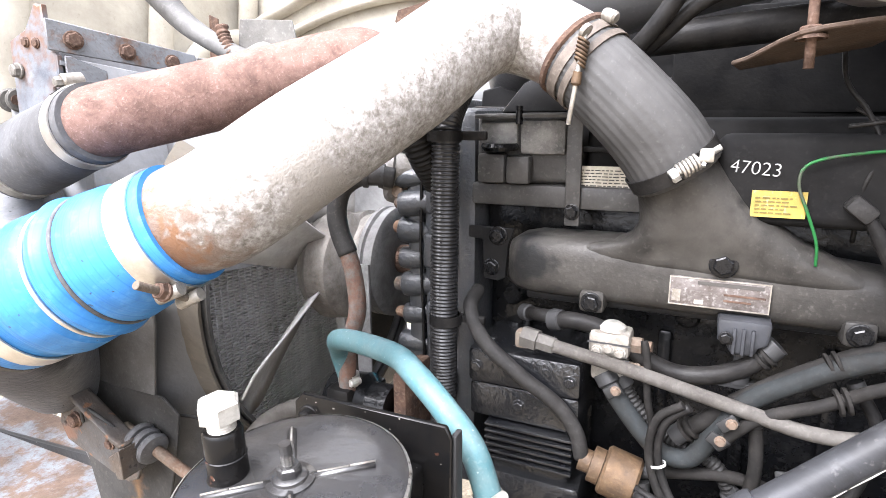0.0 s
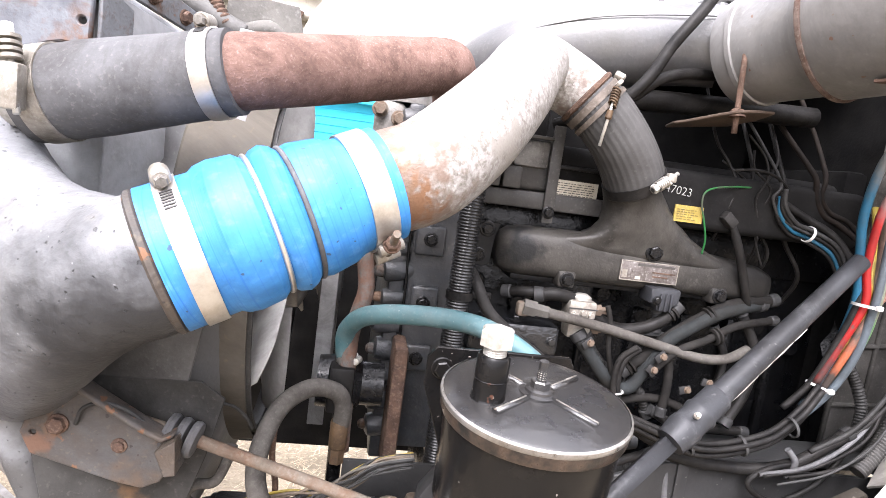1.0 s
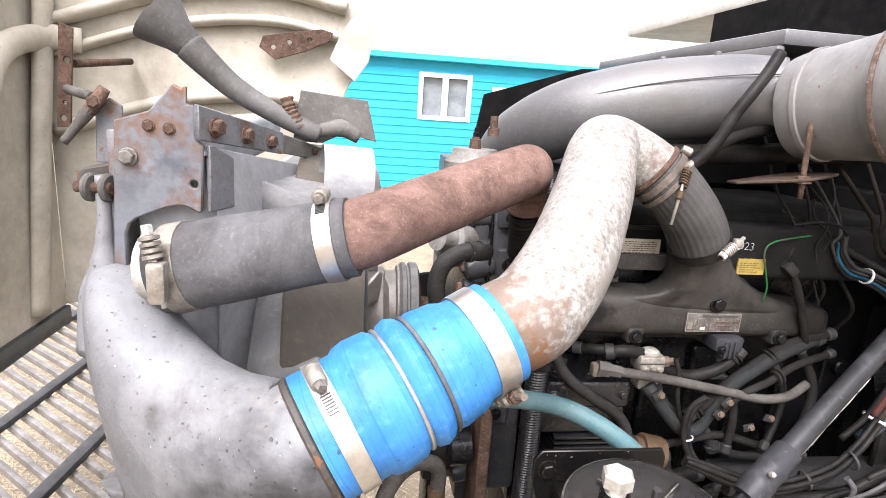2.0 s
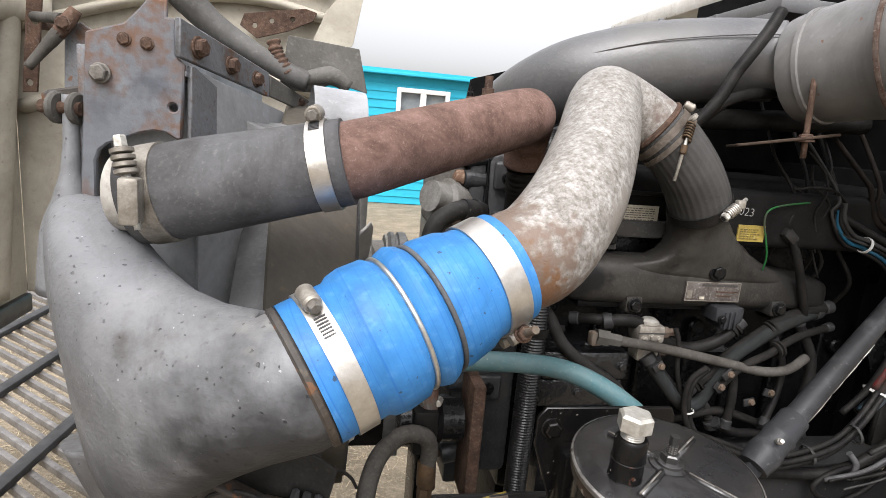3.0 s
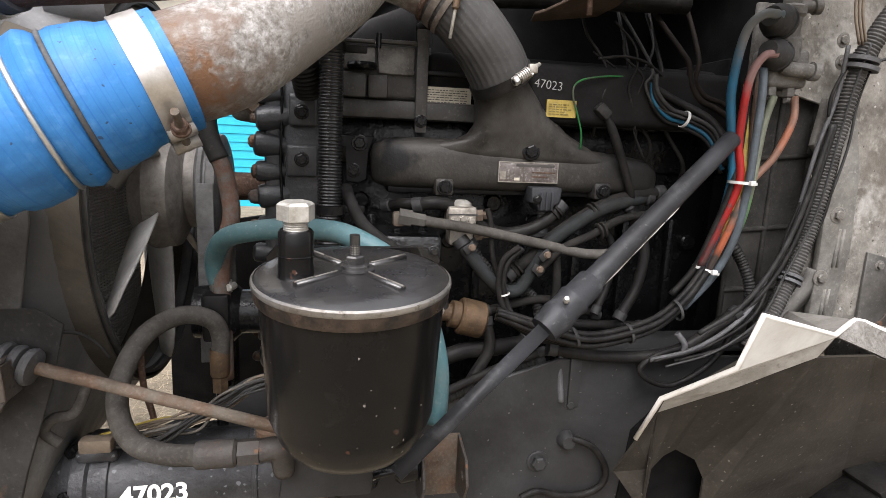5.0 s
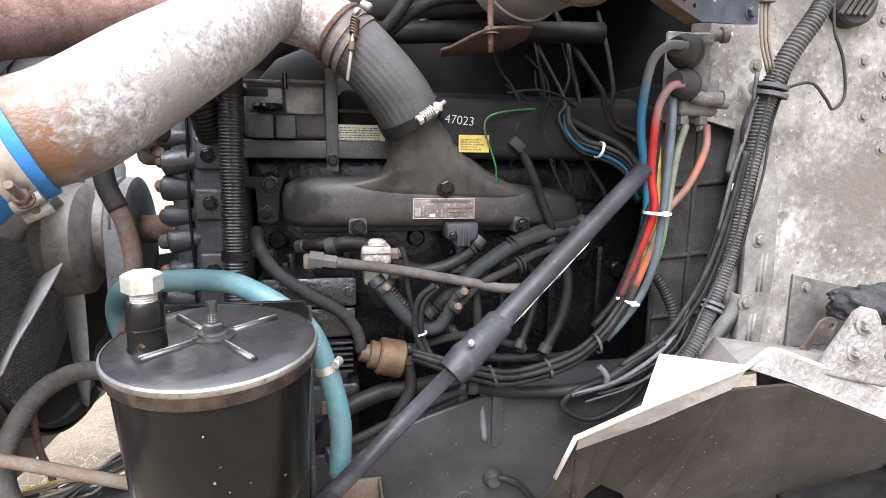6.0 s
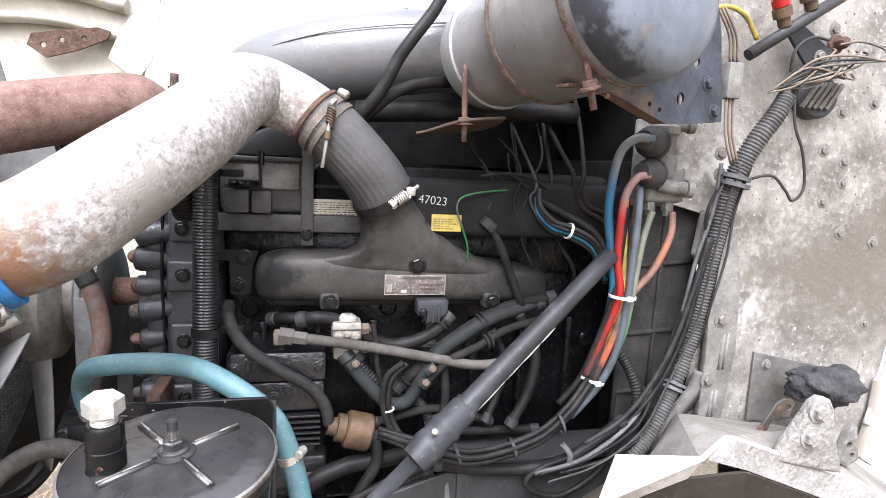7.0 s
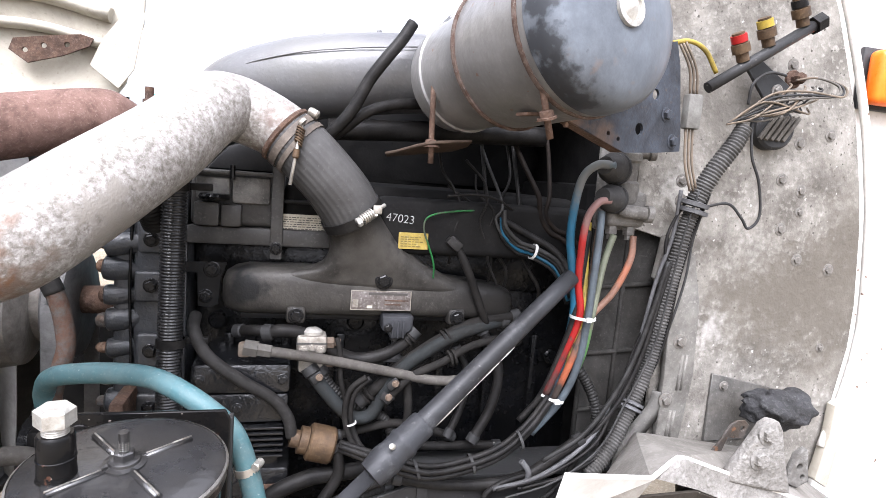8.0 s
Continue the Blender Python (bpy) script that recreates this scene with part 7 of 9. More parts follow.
def far_side():
    # Unseen sheet added on the far side to keep sky out of the bay.
    w = tagged(new("wall_far_screen"), "near-black sheet added on the far side to close the engine bay", "wall", kind="structure")
    part("sheet", prism([(-0.66, 0.72), (0.46, 0.72), (0.46, 1.84), (0.05, 1.82), (-0.2, 1.74), (-0.28, 1.26), (-0.66, 1.2)], (0, 1.23, 0), (1, 0, 0), (0, 0, 1), 0.02), SHADE_BLACK, w)
    # Made-up near-black shapes that fill the dark space behind the engine.
    t = thing("far_fill", "near-black shapes added behind the engine to fill the shade", "engine part", (0.1, 0.95, 1.5))
    part("far_pipe", tube([(-0.2, 0.93, 1.56), (0.05, 0.92, 1.585), (0.3, 0.93, 1.6), (0.43, 0.94, 1.66)], 0.06, 24, 6), SHADE_BLACK, t)
    part("far_drum", lathe([(-0.05, 0.05), (-0.04, 0.085), (0.04, 0.09), (0.05, 0.05)], (0.12, 0.95, 1.66), (1, 0.2, 0), 32), SHADE_BLACK, t)
    part("shield", box((-0.05, 0.86, 1.575), (0.42, 0.88, 1.73), 0.008), SHADE_BLACK, t)


far_side()


BOOT = mat("dark_rubber_boot", (0.045, 0.044, 0.043), (0.026, 0.0255, 0.025), (0.08, 0.078, 0.074), 0.65, 0.0, 24, 220, 0.5, 0.15, thin=0.06, spec=0.25)


def bulkhead_fitting():
    b = thing("bulkhead_block", "dusty grey alloy brake valve with hose stubs on the cowl", "valve", (0.40, 0.43, 1.53))
    part("body", box((0.362, 0.412, 1.538), (0.425, 0.46, 1.592), 0.008, segs=3), BLOCK, b)
    part("column", lathe([(0, 0.02), (0.006, 0.022), (0.03, 0.02), (0.034, 0.016), (0.06, 0.016), (0.064, 0.02), (0.074, 0.02), (0.078, 0.012), (0.09, 0.012)], (0.393, 0.43, 1.575), (0, -0.05, 1), 24), BLOCK, b)
    part("back_plate", box((0.36, 0.452, 1.53), (0.44, 0.4605, 1.66), 0.004), BLOCK, b)
    part("cap_screw", lathe([(0, 0.008), (0.022, 0.008), (0.023, 0.011), (0.032, 0.011)], (0.40, 0.425, 1.648), (0.9, -0.2, 0.1), 14), BLOCK, b)
    t = part("tee_port", lathe([(-0.012, 0.007), (0.0, 0.01), (0.03, 0.01), (0.031, 0.013), (0.04, 0.013)], (0.385, 0.405, 1.562), (1, -0.15, -0.05), 16), BLOCK, b)
    for y, z, r in ((0.405, 1.622, 0.022), (0.402, 1.578, 0.02)):
        k = part("knuckle", lathe([(0, r * 0.7), (0.008, r), (0.03, r), (0.036, r * 0.8), (0.05, r * 0.6)], (0.376, y + 0.012, z), (-0.8, -0.5, 0.08), 22), BOOT, b, "dark grey rubber hose boot")
        part("ring", lathe([(0, r), (0.001, r * 1.1), (0.006, r * 1.1), (0.007, r)], V((0.376, y + 0.012, z)) + V((-0.8, -0.5, 0.08)) * 0.012, (-0.8, -0.5, 0.08), 22, caps=False), RAIL, k)
    for x in (0.375, 0.405):
        part("nut", lathe([(0, 0.009), (0.012, 0.009), (0.013, 0.0065), (0.02, 0.0065)], (x, 0.425, 1.538), (0, -0.1, -1), 6), BLOCK, b)


bulkhead_fitting()


WIRE_PINK = mat("faded_pink_line", (0.2, 0.13, 0.105), (0.14, 0.1, 0.08), None, 0.6, 0.0, spec=0.3)
WIRE_SLATE = mat("slate_line", (0.075, 0.095, 0.11), (0.055, 0.066, 0.075), None, 0.5, 0.0, spec=0.4)


def air_lines():
    lines = [("blue_air_line", [(0.346, 0.385, 1.627), (0.318, 0.385, 1.625), (0.300, 0.392, 1.60), (0.296, 0.4, 1.53), (0.306, 0.402, 1.47), (0.314, 0.4, 1.41), (0.308, 0.406, 1.34), (0.297, 0.41, 1.27), (0.277, 0.412, 1.24)], 0.0062, WIRE_BLUE),
             ("red_air_line", [(0.345, 0.385, 1.577), (0.325, 0.383, 1.572), (0.312, 0.388, 1.54), (0.313, 0.394, 1.46), (0.319, 0.39, 1.405), (0.303, 0.398, 1.34), (0.284, 0.404, 1.28)], 0.0055, WIRE_RED),
             ("yellow_air_line", [(0.34, 0.43, 1.54), (0.33, 0.41, 1.5), (0.328, 0.4, 1.45), (0.326, 0.394, 1.4), (0.314, 0.404, 1.33), (0.296, 0.412, 1.265)], 0.0042, WIRE_YELLOW),
             ("orange_air_line", [(0.405, 0.41, 1.525), (0.398, 0.4, 1.49), (0.372, 0.395, 1.44), (0.336, 0.392, 1.40), (0.317, 0.394, 1.34), (0.298, 0.406, 1.27)], 0.0052, WIRE_ORANGE),
             ("green_air_line", [(0.375, 0.415, 1.525), (0.362, 0.41, 1.49), (0.35, 0.4, 1.45), (0.337, 0.388, 1.4), (0.332, 0.395, 1.34), (0.309, 0.408, 1.265), (0.28, 0.42, 1.235)], 0.0052, WIRE_GREEN),
             ("tan_air_line", [(0.36, 0.43, 1.56), (0.348, 0.415, 1.52), (0.34, 0.405, 1.46), (0.33, 0.40, 1.4), (0.322, 0.407, 1.33), (0.302, 0.416, 1.265)], 0.0046, WIRE_PINK),
             ("grey_air_line", [(0.345, 0.405, 1.56), (0.34, 0.395, 1.52), (0.334, 0.388, 1.46), (0.329, 0.384, 1.4), (0.325, 0.391, 1.33), (0.308, 0.402, 1.27), (0.27, 0.412, 1.215)], 0.0056, WIRE_SLATE),
             ("black_air_line", [(0.33, 0.41, 1.53), (0.322, 0.402, 1.46), (0.313, 0.396, 1.4), (0.296, 0.402, 1.33), (0.279, 0.41, 1.275), (0.25, 0.415, 1.235)], 0.005, HOSE)]
    for n, pts, r, m in lines:
        single(n, tube(pts, r, 12, 8), m, n.split("_")[0] + " plastic air line hanging in a tied bundle", "air line", "air line bundle")
    for c, ax, r in (((0.325, 0.392, 1.401), (0.05, 0, 1), 0.0185), ((0.296, 0.408, 1.272), (0.3, 0, 1), 0.0185)):
        t = thing("cable_tie", "white plastic cable tie round the air lines", "cable tie", c)
        part("loop", lathe([(0, r - 0.001), (0, r + 0.001), (0.004, r + 0.001), (0.004, r - 0.001)], c, ax, 24, caps=False), TIE, t)
        part("head", box(V(c) + V((-0.004, -r - 0.005, -0.001)), V(c) + V((0.004, -r + 0.001, 0.006)), 0.001), TIE, t)


air_lines()


DUSTY_LOOM = mat("dusty_ribbed_conduit", (0.075, 0.073, 0.07), (0.04, 0.039, 0.0375), (0.11, 0.107, 0.102), 0.55, 0.0, 30, 220, 0.5, 0.1, thin=0.08, spec=0.3)


def harness():
    grp = "wiring harness"
    for i in range(5):
        o = V((0, -0.004 * i, 0.005 * ((i * 2) % 5) - 0.01))
        pts = [V((-0.02, 0.40, 1.215)) + o * 0.6, V((0.067, 0.385, 1.188)) + o, V((0.12, 0.38, 1.182)) + o, V((0.2, 0.385, 1.2)) + o, V((0.25, 0.395, 1.232)) + o, V((0.285, 0.405, 1.27)) + o]
        hose("harness_strand", pts, 0.0042, HOSE, "black sheathed wire of the tied harness", "wire", grp, n=10)
    for x, z in ((0.085, 1.186), (0.165, 1.19), (0.235, 1.222)):
        part_tie = thing("cable_tie", "grey cable tie round the harness", "cable tie", (x, 0.378, z))
        part("loop", lathe([(0, 0.013), (0, 0.0145), (0.004, 0.0145), (0.004, 0.013)], (x, 0.376, z), (1, 0, 0.3), 20, caps=False), WIRE_GREY, part_tie)
    hose("loom_upper", [(0.555, 0.385, 1.70), (0.54, 0.385, 1.672), (0.515, 0.392, 1.629), (0.497, 0.4, 1.585)], [0.0125, 0.014, 0.0145, 0.0145], DUSTY_LOOM, "ribbed black conduit feeding wires down the cowl", "conduit", ribs=0.0018, pitch=0.005, n=18)
    hose("loom_lower", [(0.494, 0.4, 1.57), (0.485, 0.402, 1.53), (0.474, 0.403, 1.458), (0.46, 0.403, 1.368), (0.445, 0.40, 1.31), (0.42, 0.392, 1.255), (0.385, 0.38, 1.2), (0.35, 0.37, 1.165)], 0.0125, DUSTY_LOOM, "ribbed black conduit running down the cowl pillar", "conduit", ribs=0.0018, pitch=0.005, n=18)
    g = thing("grommet", "stacked grey rubber grommet round the conduit", "grommet", (0.495, 0.398, 1.575))
    for k in range(2):
        part("disc", lathe([(0, 0.015), (0.001, 0.022), (0.007, 0.022), (0.008, 0.015)], (0.4945, 0.399, 1.566 + 0.011 * k), (0.2, -0.1, 1), 24, caps=False), RUBBER, g)
    for dx, dy, r, m in ((0.018, 0.004, 0.003, HOSE), (-0.017, 0.006, 0.0025, HOSE), (0.023, 0.008, 0.002, WIRE_GREY), (-0.012, -0.013, 0.0016, WIRE_GREY), (-0.022, 0.008, 0.0032, RUBBER)):
        pts = [V(p) + V((dx + random.uniform(-0.009, 0.009), dy + random.uniform(-0.003, 0.003), 0)) for p in ((0.505, 0.395, 1.6), (0.487, 0.4, 1.53), (0.474, 0.4, 1.455), (0.455, 0.398, 1.36), (0.42, 0.39, 1.27), (0.37, 0.375, 1.21), (0.3, 0.36, 1.17), (0.22, 0.365, 1.15))]
        hose("cowl_wire", pts, r, m, "wire tied beside the cowl conduit", "wire", grp, n=10)
    rg = thing("conduit_clip", "grey double ring clip round the cowl conduit", "clip", (0.42, 0.392, 1.255))
    for k in range(2):
        part("ring", lathe([(0, 0.014), (0.0005, 0.0185), (0.005, 0.0185), (0.0055, 0.014)], V((0.422, 0.3925, 1.258)) + V((0.4, 0.15, 0.9)) * (0.008 * k), (0.4, 0.15, 0.9), 24, caps=False), RUBBER, rg)
    st = thing("fender_brace", "bent grey sheet metal brace below the cowl pillar", "bracket", (0.47, 0.42, 1.16))
    part("strip", tube([(0.50, 0.428, 1.27), (0.49, 0.427, 1.24), (0.462, 0.425, 1.205), (0.44, 0.42, 1.175), (0.43, 0.415, 1.14)], 0.016, 4, 6, squash=0.18, up=(0, 1, 0)), COWL_GREY, st)
    hose("curl_wire", [(0.5, 0.39, 1.575), (0.535, 0.375, 1.585), (0.56, 0.372, 1.565), (0.575, 0.372, 1.55), (0.595, 0.375, 1.57), (0.59, 0.38, 1.62), (0.575, 0.385, 1.66), (0.57, 0.388, 1.71)], 0.0022, WIRE_GREY, "thin grey wire curling away from the conduit", "wire", n=8)


harness()


BROWN_HOSE = mat("grimy_brown_hose", (0.0187, 0.01742, 0.01615), (0.0102, 0.009775, 0.00935), (0.034, 0.03145, 0.0289), 0.7, 0.0, 40, 260, 0.5, 0.2, thin=0.05, spec=0.1)


def plumbing():
    rows = [([(-0.062, 0.455, 1.305), (-0.049, 0.448, 1.287), (-0.022, 0.445, 1.255), (0.0, 0.445, 1.236), (0.025, 0.446, 1.236), (0.042, 0.448, 1.260), (0.068, 0.45, 1.303), (0.119, 0.455, 1.338), (0.165, 0.465, 1.358), (0.24, 0.49, 1.372)], 0.0098, GREY_TEAL, "faded grey-blue hose sagging from the silver valve"),
            ([(0.012, 0.452, 1.256), (0.042, 0.452, 1.283), (0.069, 0.455, 1.308), (0.119, 0.46, 1.342), (0.18, 0.475, 1.368), (0.26, 0.49, 1.38)], 0.0085, BROWN_HOSE, "dusty grey hose climbing along the engine"),
            ([(0.05, 0.44, 1.263), (0.084, 0.44, 1.297), (0.132, 0.445, 1.318), (0.18, 0.455, 1.34), (0.26, 0.48, 1.35)], 0.006, BROWN_HOSE, "thin dusty hose along the engine side"),
            ([(-0.125, 0.475, 1.352), (-0.1, 0.468, 1.357), (-0.068, 0.47, 1.35), (-0.02, 0.472, 1.322), (0.01, 0.472, 1.314), (0.045, 0.47, 1.321), (0.072, 0.468, 1.338), (0.09, 0.47, 1.358)], 0.0095, HOSE, "black oily hose sagging below the manifold"),
            ([(-0.165, 0.5, 1.348), (-0.14, 0.48, 1.354), (-0.12, 0.478, 1.354)], 0.008, HOSE, "short black hose above the compressor"),
            ([(-0.047, 0.462, 1.302), (-0.031, 0.46, 1.277), (-0.001, 0.46, 1.249), (0.02, 0.46, 1.24), (0.05, 0.462, 1.225), (0.07, 0.465, 1.19)], 0.008, GREY_LOOM, "ribbed conduit beside the grey-blue hose"),
            ([(0.016, 0.425, 1.303), (-0.006, 0.425, 1.284), (-0.012, 0.423, 1.252), (-0.006, 0.42, 1.222), (0.01, 0.413, 1.196), (0.045, 0.4, 1.176), (0.09, 0.395, 1.17)], 0.0042, BROWN_HOSE, "thin grey looped wire held by white ties"),
            ([(0.022, 0.428, 1.300), (0.002, 0.428, 1.28), (-0.004, 0.426, 1.25), (0.003, 0.423, 1.22), (0.018, 0.416, 1.197), (0.05, 0.405, 1.18)], 0.0042, HOSE, "thin black looped wire held by white ties"),
            ([(-0.026, 0.452, 1.352), (-0.021, 0.446, 1.33), (-0.018, 0.444, 1.292), (-0.01, 0.442, 1.262), (0.0, 0.44, 1.23)], 0.0038, BROWN_HOSE, "thin brown line dropping from the valve"),
            ([(-0.16, 0.43, 1.02), (-0.12, 0.44, 1.11), (-0.06, 0.45, 1.14), (0.0, 0.455, 1.145), (0.05, 0.46, 1.15)], 0.012, HOSE, "thick black hose low beside the block"),
            ([(-0.02, 0.45, 1.19), (-0.015, 0.44, 1.15), (-0.04, 0.43, 1.11), (-0.06, 0.42, 1.08)], 0.0085, HOSE, "black hose hanging below the fitting"),
            ([(-0.02, 0.46, 1.2), (0.032, 0.458, 1.213), (0.063, 0.458, 1.218), (0.1, 0.46, 1.212), (0.16, 0.465, 1.19)], 0.0065, BROWN_HOSE, "brown dusty hose low on the engine side"),
            ([(0.07, 0.455, 1.2), (0.11, 0.46, 1.18), (0.16, 0.465, 1.175), (0.24, 0.47, 1.17)], 0.007, HOSE, "black hose above the frame rail"),
            ([(0.079, 0.45, 1.292), (0.083, 0.448, 1.262), (0.084, 0.447, 1.235), (0.08, 0.445, 1.2)], 0.0065, BROWN_HOSE, "grey upright hose at the engine side"),
            ([(0.16, 0.475, 1.33), (0.18, 0.47, 1.29), (0.17, 0.46, 1.24), (0.15, 0.45, 1.2)], 0.006, HOSE, "black hose hanging at the engine rear"),
            ([(0.2, 0.48, 1.36), (0.23, 0.47, 1.3), (0.22, 0.46, 1.24), (0.19, 0.45, 1.19)], 0.008, HOSE, "black hose hanging at the engine rear"),
            ([(0.334, 0.43, 1.325), (0.355, 0.425, 1.30), (0.372, 0.42, 1.27), (0.38, 0.415, 1.24), (0.375, 0.41, 1.2)], 0.0085, GREY_LOOM, "ribbed conduit beside the bulkhead casting"),
            ([(0.06, 0.43, 1.135), (0.0, 0.42, 1.118), (-0.07, 0.40, 1.1), (-0.13, 0.38, 1.085)], 0.009, GREY_LOOM, "ribbed conduit lying along the frame rail"),
            ([(0.06, 0.42, 1.15), (0.0, 0.41, 1.135), (-0.07, 0.39, 1.115), (-0.13, 0.37, 1.1)], 0.006, HOSE, "black hose lying along the frame rail"),
            ([(0.063, 0.40, 1.162), (0.124, 0.395, 1.152), (0.199, 0.39, 1.15), (0.258, 0.388, 1.162), (0.3, 0.385, 1.19), (0.34, 0.388, 1.215)], 0.0085, HOSE, "tape-wrapped harness trunk along the rail"),
            ([(0.28, 0.383, 1.185), (0.34, 0.38, 1.225), (0.385, 0.384, 1.28), (0.42, 0.39, 1.345), (0.445, 0.395, 1.42), (0.462, 0.397, 1.49)], 0.0038, GREY_LOOM, "black cable rising beside the cowl conduit"),
            ([(0.285, 0.388, 1.175), (0.35, 0.386, 1.215), (0.4, 0.388, 1.275), (0.432, 0.392, 1.345), (0.452, 0.396, 1.42), (0.468, 0.398, 1.49)], 0.0034, HOSE, "black cable rising beside the cowl conduit"),
            ([(0.26, 0.385, 1.165), (0.215, 0.38, 1.155), (0.192, 0.38, 1.135), (0.213, 0.38, 1.115), (0.25, 0.38, 1.11), (0.304, 0.382, 1.14), (0.34, 0.385, 1.19), (0.38, 0.39, 1.25)], 0.0042, HOSE, "black wire looping below the harness"),
            ([(0.247, 0.385, 1.186), (0.258, 0.38, 1.17), (0.255, 0.378, 1.15), (0.262, 0.38, 1.145)], 0.0045, RUBBER, "short grey strap end below the harness"),
            ([(0.084, 0.41, 1.15), (0.082, 0.405, 1.12), (0.086, 0.402, 1.08)], 0.0045, RUBBER, "grey rubber strap hanging on the frame rail")]
    for pts, r, m, label in rows:
        kw = dict(ribs=0.0015, pitch=0.005) if "ribbed conduit" in label else {}
        h = thing("engine_hose", label, "hose", pts[0])
        part("sleeve", tube(pts, r, 14, 8, **kw), m, h)
        if r > 0.0055:
            for a, b in ((pts[0], pts[1]), (pts[-1], pts[-2])):
                d = (V(b) - V(a)).normalized()
                part("end_collar", lathe([(-0.004, r * 0.7), (-0.004, r * 1.25), (0.008, r * 1.25), (0.010, r)], a, d, 14), RAIL, h)
    for p in ((0.0, 0.424, 1.236), (0.013, 0.415, 1.2)):
        t = thing("cable_tie", "white cable tie round two thin wires", "cable tie", p)
        part("loop", lathe([(0, 0.0075), (0, 0.0084), (0.0025, 0.0084), (0.0025, 0.0075)], V(p) - V((0.003, 0, 0)), (0.3, -0.1, -1), 18, caps=False), TIE, t)
    for p, d in (((0.018, 0.452, 1.261), (0.75, 0, 0.66)), ((0.132, 0.461, 1.349), (0.9, 0.1, 0.4)), ((0.078, 0.4685, 1.343), (0.7, 0, 0.7)), ((0.14, 0.446, 1.322), (0.9, 0.1, 0.3))):
        c = thing("hose_collar", "grey ribbed collar on the engine hose", "fitting", p)
        for k in range(2):
            part("ring", lathe([(0, 0.0085), (0.001, 0.0125), (0.004, 0.0125), (0.005, 0.0085)], V(p) + V(d) * (0.007 * k), d, 18, caps=False), BROWN_HOSE, c)
    for p in ((-0.052, 0.436, 1.298), (0.048, 0.432, 1.268), (0.056, 0.428, 1.29), (0.11, 0.44, 1.24), (0.15, 0.45, 1.25)):
        c = thing("wire_clip", "bent steel clip with a small bolt on the hoses", "clip", p)
        part("tab", box(V(p) + V((-0.009, 0, -0.006)), V(p) + V((0.009, 0.004, 0.006)), 0.0015, Matrix.Rotation(random.uniform(-0.8, 0.8), 4, "Y")), RAIL, c)
        bolt(c, V(p) + V((0.003, 0, 0.001)), (0, -1, 0), 0.0045, 0.004, DUSTY_STEEL, 1.2)


GREY_TEAL = mat("grey_blue_hose", (0.0207, 0.0234, 0.0243), (0.0189, 0.018, 0.01665), (0.0405, 0.0396, 0.0378), 0.65, 0.0, 30, 260, 0.46, 0.2, thin=0.05, spec=0.12)


plumbing()


